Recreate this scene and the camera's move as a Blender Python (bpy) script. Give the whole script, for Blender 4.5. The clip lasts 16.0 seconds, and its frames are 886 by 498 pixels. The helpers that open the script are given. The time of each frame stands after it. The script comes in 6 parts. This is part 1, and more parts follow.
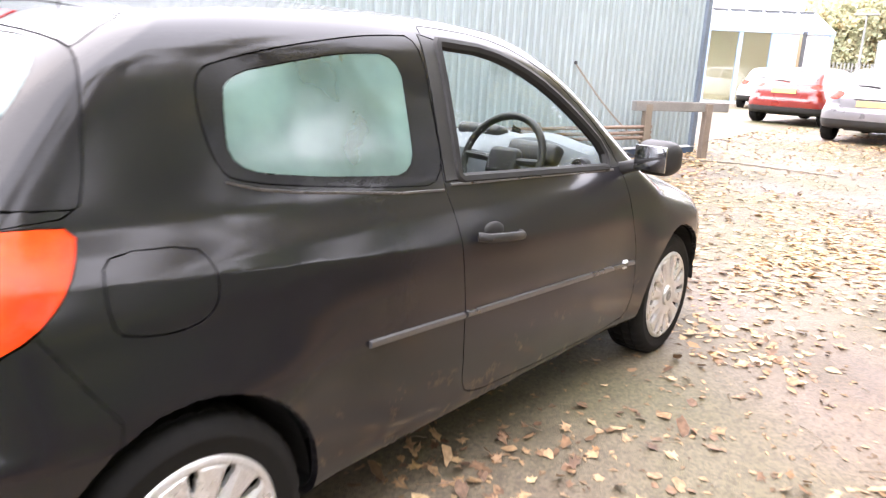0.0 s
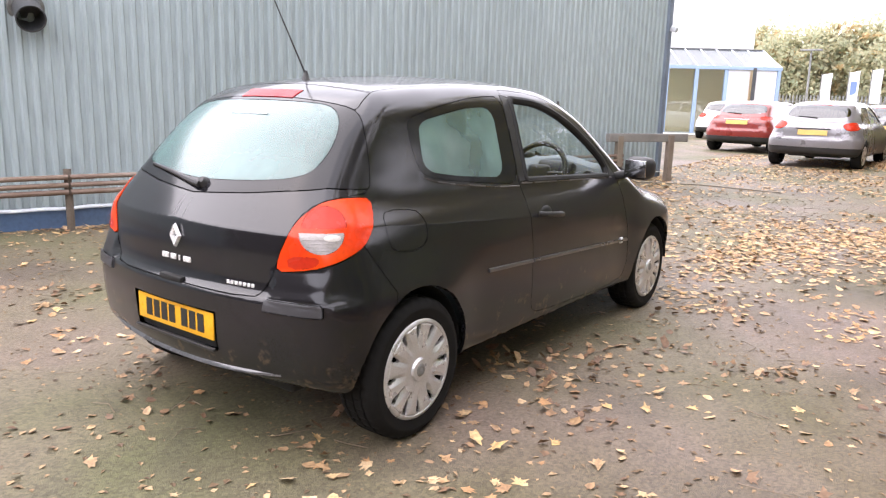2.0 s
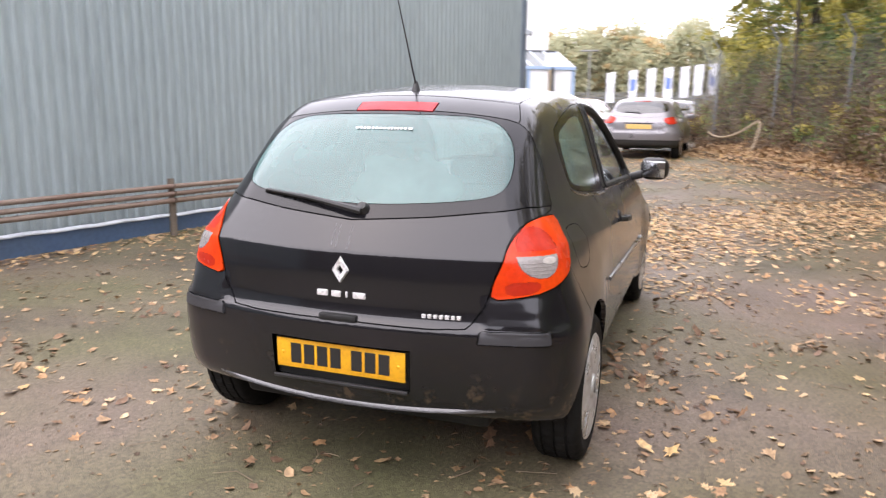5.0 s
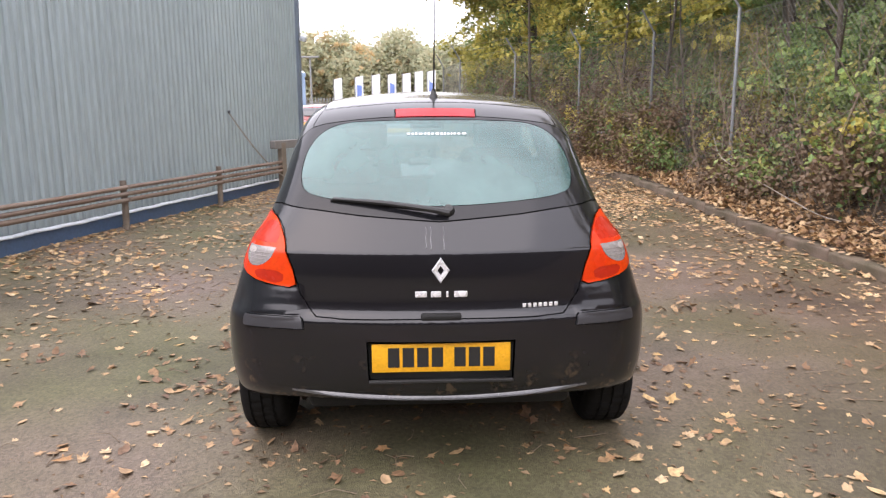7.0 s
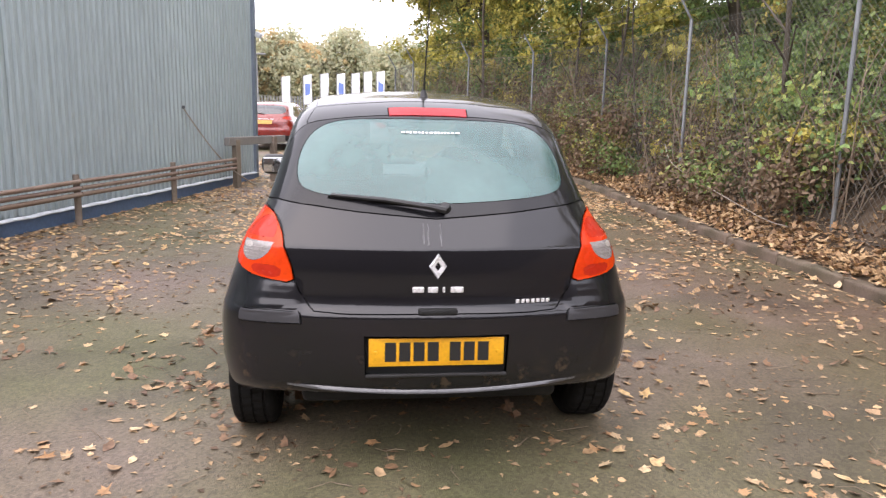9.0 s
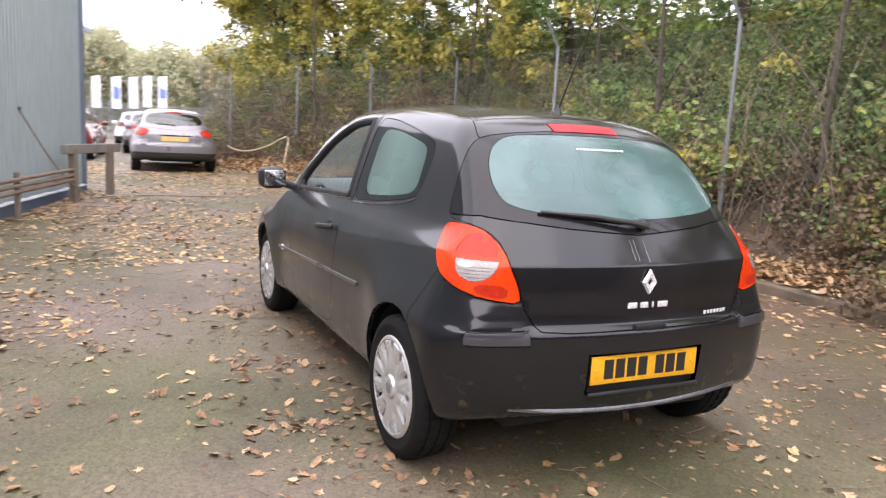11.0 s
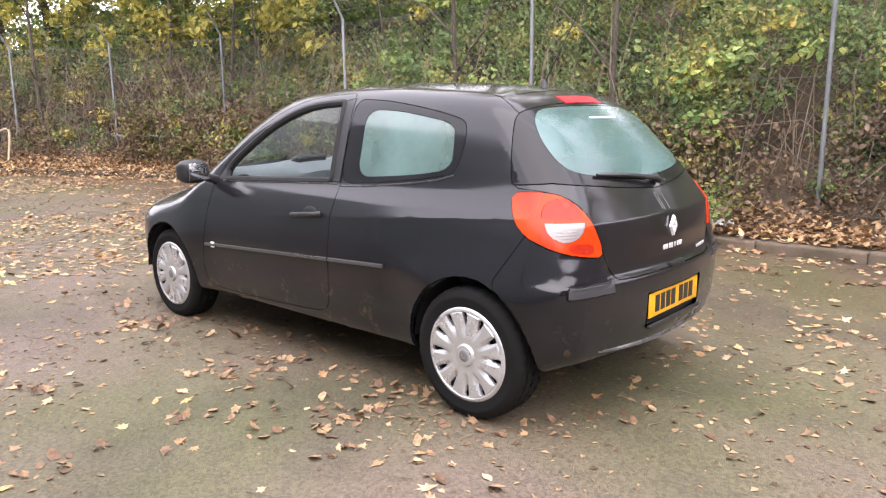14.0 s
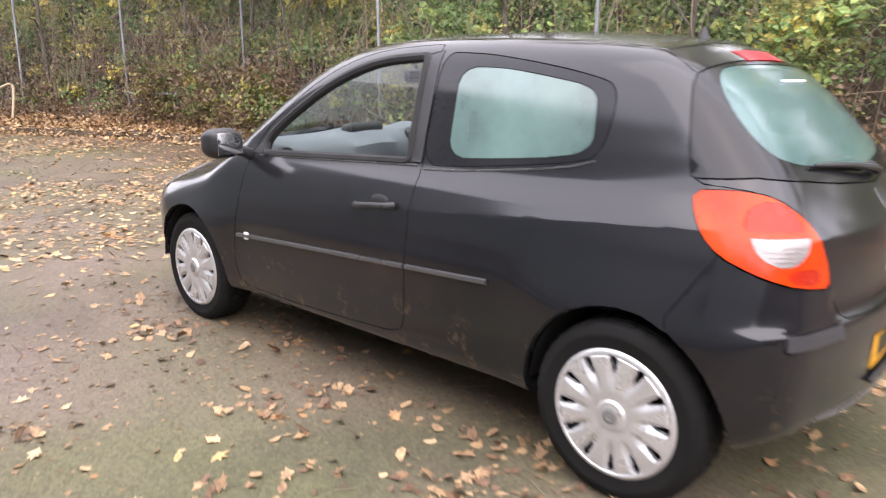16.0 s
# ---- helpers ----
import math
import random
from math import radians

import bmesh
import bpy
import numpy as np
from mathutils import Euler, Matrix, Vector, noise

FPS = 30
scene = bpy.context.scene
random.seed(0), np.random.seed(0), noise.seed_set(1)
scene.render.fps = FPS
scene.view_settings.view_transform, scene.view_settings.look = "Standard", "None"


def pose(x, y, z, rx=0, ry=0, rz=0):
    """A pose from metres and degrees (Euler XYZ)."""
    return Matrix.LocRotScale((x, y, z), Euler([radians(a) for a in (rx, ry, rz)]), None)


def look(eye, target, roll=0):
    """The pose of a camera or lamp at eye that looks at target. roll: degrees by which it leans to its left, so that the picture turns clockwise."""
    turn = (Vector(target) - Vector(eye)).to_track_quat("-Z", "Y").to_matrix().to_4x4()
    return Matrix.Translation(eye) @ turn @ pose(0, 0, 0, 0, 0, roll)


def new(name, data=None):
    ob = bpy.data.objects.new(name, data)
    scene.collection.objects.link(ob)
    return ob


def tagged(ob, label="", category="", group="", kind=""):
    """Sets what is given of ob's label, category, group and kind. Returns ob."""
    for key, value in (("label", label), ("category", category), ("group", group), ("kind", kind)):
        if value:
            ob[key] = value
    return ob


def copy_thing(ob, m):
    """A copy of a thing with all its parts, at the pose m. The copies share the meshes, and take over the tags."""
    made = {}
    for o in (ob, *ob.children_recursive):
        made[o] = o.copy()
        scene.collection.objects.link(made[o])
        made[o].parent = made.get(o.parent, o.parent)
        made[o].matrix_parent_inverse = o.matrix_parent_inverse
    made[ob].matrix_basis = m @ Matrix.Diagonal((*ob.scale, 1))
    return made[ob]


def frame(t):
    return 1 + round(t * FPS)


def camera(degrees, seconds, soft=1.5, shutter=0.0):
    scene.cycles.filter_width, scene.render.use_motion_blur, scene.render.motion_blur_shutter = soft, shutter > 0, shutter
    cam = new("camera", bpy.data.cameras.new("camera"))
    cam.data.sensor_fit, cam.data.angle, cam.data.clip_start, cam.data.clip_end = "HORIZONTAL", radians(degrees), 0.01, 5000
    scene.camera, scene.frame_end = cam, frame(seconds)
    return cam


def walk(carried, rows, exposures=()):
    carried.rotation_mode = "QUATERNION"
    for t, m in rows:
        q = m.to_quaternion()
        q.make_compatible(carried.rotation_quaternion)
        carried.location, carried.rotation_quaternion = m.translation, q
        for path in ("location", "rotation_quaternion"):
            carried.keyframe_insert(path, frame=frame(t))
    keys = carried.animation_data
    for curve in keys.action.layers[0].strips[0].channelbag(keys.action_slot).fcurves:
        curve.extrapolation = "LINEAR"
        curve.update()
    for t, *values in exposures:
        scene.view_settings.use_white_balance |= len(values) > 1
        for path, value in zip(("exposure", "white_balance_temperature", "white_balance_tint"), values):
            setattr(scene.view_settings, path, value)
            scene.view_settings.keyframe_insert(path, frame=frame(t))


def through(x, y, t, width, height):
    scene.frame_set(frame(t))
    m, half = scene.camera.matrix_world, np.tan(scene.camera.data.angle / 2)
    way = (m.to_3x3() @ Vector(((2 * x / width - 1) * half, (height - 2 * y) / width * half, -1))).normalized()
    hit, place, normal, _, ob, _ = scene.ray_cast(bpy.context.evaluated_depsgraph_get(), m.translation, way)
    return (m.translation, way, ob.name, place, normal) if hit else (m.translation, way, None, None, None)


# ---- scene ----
cam = camera(62.5, 16.0, 1.2, 0.5)
PATH = [
    (0, (2.059, -0.765, 1.347), (0.846, 0.743, 0.843), 2.9),
    (0.5, (2.218, -1.259, 1.346), (1.078, 0.311, 0.857), 3.9),
    (0.8, (2.296, -1.598, 1.382), (1.227, 0.019, 0.893), 3.0),
    (1, (2.403, -1.713, 1.378), (1.305, -0.108, 0.91), 3.2),
    (1.5, (2.565, -2.028, 1.4), (1.419, -0.444, 0.984), 2.1),
    (2, (2.587, -2.243, 1.385), (1.418, -0.67, 0.983), 1.6),
    (2.5, (2.589, -2.285, 1.386), (1.424, -0.711, 0.982), 2.3),
    (3, (2.561, -2.287, 1.385), (1.396, -0.713, 0.977), 2.8),
    (3.5, (2.421, -2.396, 1.388), (1.321, -0.774, 0.991), 3.6),
    (4, (2.095, -2.501, 1.397), (1.088, -0.819, 1.005), 3.6),
    (4.2, (1.938, -2.55, 1.41), (0.956, -0.852, 1.017), 3.2),
    (6.3, (0.143, -3.149, 1.397), (0.132, -1.188, 1.007), -0.2),
    (6.5, (0.04, -3.149, 1.397), (0.064, -1.185, 1.017), 0.6),
    (7, (-0.108, -3.2, 1.404), (-0.021, -1.238, 1.029), -0.2),
    (7.5, (-0.129, -3.224, 1.403), (0.018, -1.265, 1.026), -0.9),
    (8, (-0.143, -3.225, 1.404), (0.016, -1.267, 1.031), -0.7),
    (8.5, (-0.171, -3.225, 1.4), (0.007, -1.267, 1.03), -0.4),
    (9, (-0.315, -3.245, 1.394), (-0.073, -1.294, 1.025), 1.3),
    (9.2, (-0.428, -3.221, 1.381), (-0.147, -1.275, 1.015), 1.6),
    (11.3, (-2.191, -2.632, 1.338), (-1.184, -0.93, 1.04), 3.1),
    (11.5, (-2.357, -2.582, 1.344), (-1.25, -0.944, 1.047), 3.1),
    (12, (-2.682, -2.368, 1.327), (-1.42, -0.846, 1.025), 2.8),
    (12.5, (-2.911, -2.181, 1.327), (-1.554, -0.747, 1.005), 1.8),
    (13, (-3.127, -2.038, 1.338), (-1.623, -0.765, 0.992), 0.1),
    (13.5, (-3.168, -1.98, 1.344), (-1.672, -0.703, 0.981), 0.2),
    (14, (-3.171, -1.962, 1.343), (-1.697, -0.662, 0.972), -0.6),
    (14.5, (-3.172, -1.945, 1.342), (-1.694, -0.652, 0.964), -0.0),
    (15, (-3.147, -1.828, 1.324), (-1.662, -0.547, 0.932), 1.1),
    (15.5, (-2.966, -1.516, 1.318), (-1.521, -0.212, 0.857), 0.6),
    (16, (-2.727, -1.035, 1.334), (-1.288, 0.272, 0.862), 0.2),
]
EXPOSURES = [(0, 2.1, 6500, 20), (0.5, 1.75, 6500, 20), (1.0, 1.48, 6500, 20), (2.0, 1.18, 6500, 20), (4.2, 1.0, 6500, 20), (6.5, .74, 6500, 20), (9.0, .75, 6500, 20), (11.5, .92, 6500, 21), (13.0, 1.11, 6500, 22), (16.0, 1.22, 6500, 21)]
walk(cam, [(t, look(eye, to, roll)) for t, eye, to, roll in PATH], EXPOSURES)


def world_and_sun():
    world = bpy.data.worlds.new("overcast_sky")
    scene.world = world
    world.use_nodes = True
    nt = world.node_tree
    bg = nt.nodes["Background"]
    sky = nt.nodes.new("ShaderNodeTexSky")
    sky.sky_type, sky.sun_disc = "NISHITA", False
    sky.sun_elevation, sky.sun_rotation = radians(SUN_HIGH), radians(SUN_TURN)
    sky.dust_density, sky.air_density = 3.0, 1.0
    soft = nt.nodes.new("ShaderNodeMix")
    soft.data_type = "RGBA"
    soft.inputs["Factor"].default_value = 0.80
    soft.inputs["B"].default_value = (14.3, 14.6, 15.2, 1)
    nt.links.new(sky.outputs["Color"], soft.inputs["A"])
    nt.links.new(soft.outputs["Result"], bg.inputs["Color"])
    bg.inputs["Strength"].default_value = 0.15
    lamp = bpy.data.lights.new("sun", "SUN")
    lamp.energy, lamp.angle, lamp.color = 1.3, radians(90), (1.0, 0.95, 0.89)
    ob = new("sun", lamp)
    ob.rotation_euler = (radians(90 - SUN_HIGH), 0, radians(180 - SUN_TURN))


SUN_TURN, SUN_HIGH = 225, 56
world_and_sun()


# ---- materials ----
def material(name, base, rough=0.6, metal=0.0, second=None, amount=0.5, big=1.5, fine=40.0, bump=0.15, bump_fine=None,
             coat=0.0, island=0.0, per_object=0.0, spec=0.5, stretch=(1, 1, 1), coat_rough=0.06):
    """A surface with a broad and a fine variation of its colour, fine relief, and chance between pieces."""
    m = bpy.data.materials.new(name)
    m.use_nodes = True
    nt = m.node_tree
    b = nt.nodes["Principled BSDF"]
    b.inputs["Roughness"].default_value, b.inputs["Metallic"].default_value = rough, metal
    b.inputs["Coat Weight"].default_value, b.inputs["Coat Roughness"].default_value = coat, coat_rough
    b.inputs["Specular IOR Level"].default_value = spec
    where = nt.nodes.new("ShaderNodeTexCoord")
    stretched = nt.nodes.new("ShaderNodeMapping")
    stretched.inputs["Scale"].default_value = stretch
    nt.links.new(where.outputs["Object"], stretched.inputs["Vector"])

    def noise_of(scale, detail=6.0):
        n = nt.nodes.new("ShaderNodeTexNoise")
        n.inputs["Scale"].default_value, n.inputs["Detail"].default_value = scale, detail
        nt.links.new(stretched.outputs["Vector"], n.inputs["Vector"])
        return n

    def mixed(a, c, factor, mode="MIX"):
        mix = nt.nodes.new("ShaderNodeMix")
        mix.data_type, mix.blend_type = "RGBA", mode
        for key, v in (("A", a), ("B", c)):
            if isinstance(v, tuple):
                mix.inputs[key].default_value = (*v, 1)
            else:
                nt.links.new(v, mix.inputs[key])
        if isinstance(factor, float):
            mix.inputs["Factor"].default_value = factor
        else:
            nt.links.new(factor, mix.inputs["Factor"])
        return mix.outputs["Result"]

    def ramp(source, low, high, top=1.0):
        r = nt.nodes.new("ShaderNodeMapRange")
        r.inputs["From Min"].default_value, r.inputs["From Max"].default_value, r.inputs["To Max"].default_value = low, high, top
        nt.links.new(source, r.inputs["Value"])
        return r.outputs["Result"]

    broad, grain = noise_of(big), noise_of(fine)
    second = second or tuple(c * 0.6 for c in base)
    colour = mixed(base, second, ramp(broad.outputs["Fac"], 0.35, 0.68, amount))
    grey = tuple(0.72 + 0.0 * c for c in base)
    colour = mixed(colour, mixed(colour, grey, 1.0, "MULTIPLY"), ramp(grain.outputs["Fac"], 0.4, 0.7, 0.6))
    for weight, source in ((island, "island"), (per_object, "object")):
        if weight:
            node = nt.nodes.new("ShaderNodeNewGeometry" if source == "island" else "ShaderNodeObjectInfo")
            rnd = node.outputs["Random Per Island" if source == "island" else "Random"]
            hsv = nt.nodes.new("ShaderNodeHueSaturation")
            nt.links.new(colour, hsv.inputs["Color"])
            nt.links.new(ramp(rnd, 0, 1, 1), hsv.inputs["Value"])
            v = nt.nodes.new("ShaderNodeMapRange")
            v.inputs["To Min"].default_value, v.inputs["To Max"].default_value = 1 - weight, 1 + weight
            nt.links.new(rnd, v.inputs["Value"])
            nt.links.new(v.outputs["Result"], hsv.inputs["Value"])
            h = nt.nodes.new("ShaderNodeMapRange")
            h.inputs["To Min"].default_value, h.inputs["To Max"].default_value = 0.5 - 0.06 * weight, 0.5 + 0.06 * weight
            mul = nt.nodes.new("ShaderNodeMath")
            mul.operation = "FRACT"
            mul7 = nt.nodes.new("ShaderNodeMath")
            mul7.operation = "MULTIPLY"
            mul7.inputs[1].default_value = 7.3
            nt.links.new(rnd, mul7.inputs[0])
            nt.links.new(mul7.outputs[0], mul.inputs[0])
            nt.links.new(mul.outputs[0], h.inputs["Value"])
            nt.links.new(h.outputs["Result"], hsv.inputs["Hue"])
            colour = hsv.outputs["Color"]
    nt.links.new(colour, b.inputs["Base Color"])
    rr = nt.nodes.new("ShaderNodeMapRange")
    rr.inputs["From Min"].default_value, rr.inputs["From Max"].default_value = 0.3, 0.7
    rr.inputs["To Min"].default_value, rr.inputs["To Max"].default_value = max(rough - 0.08, 0.02), min(rough + 0.12, 1)
    nt.links.new(broad.outputs["Fac"], rr.inputs["Value"])
    nt.links.new(rr.outputs["Result"], b.inputs["Roughness"])
    if bump:
        bm_node = nt.nodes.new("ShaderNodeBump")
        bm_node.inputs["Strength"].default_value, bm_node.inputs["Distance"].default_value = bump, 0.01
        nt.links.new(noise_of(bump_fine or fine * 2).outputs["Fac"], bm_node.inputs["Height"])
        nt.links.new(bm_node.outputs["Normal"], b.inputs["Normal"])
    return m


def glass_material(name, tint, mist=0.0, mist_colour=(0.6, 0.7, 0.68), rough=0.01, shine=0.07):
    """A thin pane: clear tint, a sharp gloss that grows at a slant, and an uneven film of condensation."""
    m = bpy.data.materials.new(name)
    m.use_nodes = True
    nt = m.node_tree
    nt.nodes.remove(nt.nodes["Principled BSDF"])
    out = nt.nodes["Material Output"]
    see, gloss, film = (nt.nodes.new(k) for k in ("ShaderNodeBsdfTransparent", "ShaderNodeBsdfGlossy", "ShaderNodeBsdfDiffuse"))
    see.inputs["Color"].default_value = (*tint, 1)
    gloss.inputs["Roughness"].default_value = rough
    gloss.inputs["Color"].default_value = (1, 1, 1, 1)
    film.inputs["Color"].default_value = (*mist_colour, 1)
    body = see.outputs[0]
    if mist:
        where = nt.nodes.new("ShaderNodeTexCoord")
        n = nt.nodes.new("ShaderNodeTexNoise")
        n.inputs["Scale"].default_value, n.inputs["Detail"].default_value = 3.0, 7
        nt.links.new(where.outputs["Object"], n.inputs["Vector"])
        r = nt.nodes.new("ShaderNodeMapRange")
        r.inputs["From Min"].default_value, r.inputs["From Max"].default_value = 0.3, 0.7
        r.inputs["To Min"].default_value, r.inputs["To Max"].default_value = mist * 0.6, min(mist * 1.3, 1)
        nt.links.new(n.outputs["Fac"], r.inputs["Value"])
        a = nt.nodes.new("ShaderNodeMixShader")
        nt.links.new(r.outputs["Result"], a.inputs[0])
        nt.links.new(see.outputs[0], a.inputs[1])
        nt.links.new(film.outputs[0], a.inputs[2])
        body = a.outputs[0]
    slant = nt.nodes.new("ShaderNodeLayerWeight")
    slant.inputs["Blend"].default_value = 0.5
    power = nt.nodes.new("ShaderNodeMath")
    power.operation = "POWER"
    power.inputs[1].default_value = 4.0
    nt.links.new(slant.outputs["Facing"], power.inputs[0])
    share = nt.nodes.new("ShaderNodeMapRange")
    share.inputs["To Min"].default_value, share.inputs["To Max"].default_value = shine, 1.0
    nt.links.new(power.outputs[0], share.inputs["Value"])
    s = nt.nodes.new("ShaderNodeMixShader")
    nt.links.new(share.outputs["Result"], s.inputs[0])
    nt.links.new(body, s.inputs[1])
    nt.links.new(gloss.outputs[0], s.inputs[2])
    nt.links.new(s.outputs[0], out.inputs["Surface"])
    return m


M_PAINT = material("black_metallic_paint", (0.0078, 0.0076, 0.0100), 0.36, 0.20, (0.0105, 0.0100, 0.0122), 0.6, 1.4, 400, 0.0, coat=0.9, spec=0.06, coat_rough=0.12)


def muddied(m):
    """Splashes of dried mud, gathered on the sills and lower doors, over a painted surface."""
    nt = m.node_tree
    b = nt.nodes["Principled BSDF"]
    where, split = nt.nodes.new("ShaderNodeTexCoord"), nt.nodes.new("ShaderNodeSeparateXYZ")
    nt.links.new(where.outputs["Object"], split.inputs[0])
    masks = []
    for scale, low, high in ((9.0, .56, .62), (38.0, .47, .60)):
        n, r = nt.nodes.new("ShaderNodeTexNoise"), nt.nodes.new("ShaderNodeMapRange")
        n.inputs["Scale"].default_value, n.inputs["Detail"].default_value = scale, 6
        nt.links.new(where.outputs["Object"], n.inputs["Vector"])
        r.inputs["From Min"].default_value, r.inputs["From Max"].default_value = low, high
        nt.links.new(n.outputs["Fac"], r.inputs["Value"])
        masks.append(r.outputs["Result"])
    high = nt.nodes.new("ShaderNodeMapRange")
    high.inputs["From Min"].default_value, high.inputs["From Max"].default_value = .50, .40
    nt.links.new(split.outputs["Z"], high.inputs["Value"])
    mask = high.outputs["Result"]
    for k in masks + [None]:
        mul = nt.nodes.new("ShaderNodeMath")
        mul.operation = "MULTIPLY"
        nt.links.new(mask, mul.inputs[0])
        if k is None:
            mul.inputs[1].default_value = .75
        else:
            nt.links.new(k, mul.inputs[1])
        mask = mul.outputs[0]
    mix = nt.nodes.new("ShaderNodeMix")
    mix.data_type = "RGBA"
    nt.links.new(mask, mix.inputs["Factor"])
    nt.links.new(b.inputs["Base Color"].links[0].from_socket, mix.inputs["A"])
    mix.inputs["B"].default_value = (.095, .068, .043, 1)
    nt.links.new(mix.outputs["Result"], b.inputs["Base Color"])
    less = nt.nodes.new("ShaderNodeMapRange")
    less.inputs["To Min"].default_value, less.inputs["To Max"].default_value = .85, .1
    nt.links.new(mask, less.inputs["Value"])
    nt.links.new(less.outputs["Result"], b.inputs["Coat Weight"])


muddied(M_PAINT)
M_PAINT.node_tree.nodes["Principled BSDF"].inputs["Coat IOR"].default_value = 1.57
M_PAINT.node_tree.nodes["Principled BSDF"].inputs["Sheen Weight"].default_value = 0.035
M_PAINT.node_tree.nodes["Principled BSDF"].inputs["Sheen Roughness"].default_value = 0.45
M_PLASTIC = material("black_plastic", (0.018, 0.018, 0.019), 0.45, 0.0, (0.03, 0.03, 0.03), 0.5, 8, 300, 0.05)
M_PAD = material("grey_pad_plastic", (0.042, 0.042, 0.047), 0.42, 0.0, (0.052, 0.052, 0.057), 0.5, 8, 300, 0.05)
M_RUBBER = material("black_rubber", (0.0075, 0.0075, 0.0075), 0.8, 0.0, (0.014, 0.013, 0.012), 0.6, 6, 120, 0.1, spec=0.2)
M_SEAL = material("black_seal", (0.006, 0.006, 0.006), 0.7, 0.0, None, 0.3, 5, 100, 0.0)
M_HUBCAP = material("silver_hubcap", (0.68, 0.68, 0.69), 0.30, 0.6, (0.54, 0.535, 0.53), 0.6, 9, 150, 0.05)
M_STEEL_BOSS = material("grey_centre_boss", (0.30, 0.30, 0.30), 0.45, 0.4, (0.18, 0.18, 0.18), 0.6, 60, 200, 0.1)
M_CHROME = material("chrome", (0.75, 0.75, 0.76), 0.12, 1.0, None, 0.15, 6, 80, 0.0)
M_REDLAMP = material("red_lamp_lens", (0.44, 0.026, 0.009), 0.2, 0.0, (0.38, 0.020, 0.008), 0.5, 12, 60, 0.05, coat=0.15, spec=.2)
M_ORANGE = material("amber_red_lens", (0.68, 0.060, 0.005), 0.2, 0.0, (0.58, 0.028, 0.004), 0.9, 6, 60, 0.05, coat=0.2, spec=.2)
M_DEEPRED = material("deep_red_lens", (0.30, 0.012, 0.010), 0.15, 0.0, None, 0.4, 14, 60, 0.1, coat=1.0)
M_CLEARLENS = material("clear_lamp_lens", (0.30, 0.275, 0.265), 0.25, 0.0, (0.20, 0.18, 0.17), 0.6, 26, 120, 0.1, coat=0.6)
M_LENSRIB = material("shaded_lens_rib", (0.24, 0.21, 0.20), 0.3, 0.0, (0.30, 0.27, 0.25), 0.5, 40, 120, 0.0, coat=0.5)
M_PLATE = material("yellow_plate", (0.80, 0.40, 0.012), 0.35, 0.0, (0.72, 0.35, 0.015), 0.4, 8, 90, 0.0)
# Yellow washed out so the far plates carry glare in their colour.
M_PLATE_FAR = material("faded_plate", (0.70, 0.46, 0.13), 0.4, 0.0, (0.62, 0.40, 0.12), 0.4, 8, 90, 0.0)
M_BULB = material("silver_reflector", (0.62, 0.58, 0.55), 0.3, 0.2, (0.32, 0.27, 0.24), 0.5, 40, 120, 0.1, coat=0.6)
M_PLATEMARK = material("black_plate_print", (0.02, 0.02, 0.02), 0.4, 0.0, None, 0.2, 8, 90, 0.0)
M_WHITE = material("white_sticker", (0.75, 0.77, 0.78), 0.5, 0.0, (0.65, 0.66, 0.68), 0.4, 9, 90, 0.0)
M_FRIT = material("black_glass_border", (0.012, 0.012, 0.014), 0.10, 0.0, (0.018, 0.018, 0.020), 0.4, 5, 200, 0.0, spec=0.35)
M_GLASS_REAR = glass_material("misted_rear_glass", (0.34, 0.44, 0.43), 0.38, (0.16, 0.31, 0.30), 0.16, 0.05)
M_GLASS_SIDE = glass_material("misted_quarter_glass", (0.28, 0.38, 0.35), 0.58, (0.16, 0.27, 0.245), 0.12, 0.09)
M_GLASS = glass_material("clear_window_glass", (0.78, 0.83, 0.82), shine=0.025)
M_SEAT = material("grey_seat_cloth", (0.06, 0.065, 0.07), 0.9, 0.0, (0.035, 0.04, 0.045), 0.7, 12, 260, 0.2)
M_DASH = material("grey_dashboard_plastic", (0.17, 0.19, 0.205), 0.6, 0.0, (0.14, 0.155, 0.17), 0.6, 6, 300, 0.15)
M_LINING = material("dark_cabin_lining", (0.05, 0.05, 0.05), 0.9, 0.0, None, 0.5, 4, 160, 0.1)

# ---- building tools ----
def linked(name, verts, faces, mat, parent=None, label="", smooth=False, normals=None):
    me = bpy.data.meshes.new(name)
    me.from_pydata([tuple(v) for v in verts], [], [tuple(f) for f in faces])
    me.materials.append(mat)
    if smooth:
        me.shade_smooth()
    if normals is not None:
        me.normals_split_custom_set_from_vertices([tuple(n) for n in normals])
    ob = new(name, me)
    if parent:
        ob.parent = parent
    if label:
        ob["label"] = label
    return ob


def part(name, bm, mat, parent=None, label="", smooth=False):
    me = bpy.data.meshes.new(name)
    bm.normal_update()
    bm.to_mesh(me)
    bm.free()
    me.materials.append(mat)
    if smooth:
        me.shade_smooth()
        me.set_sharp_from_angle(angle=radians(38))
    ob = new(name, me)
    if parent:
        ob.parent = parent
    if label:
        ob["label"] = label
    return ob


def thing(name, label, category, group="", at=(0, 0, 0), kind=""):
    ob = new(name)
    ob.empty_display_size = 0.2
    ob.location = at
    return tagged(ob, label, category, group, kind)


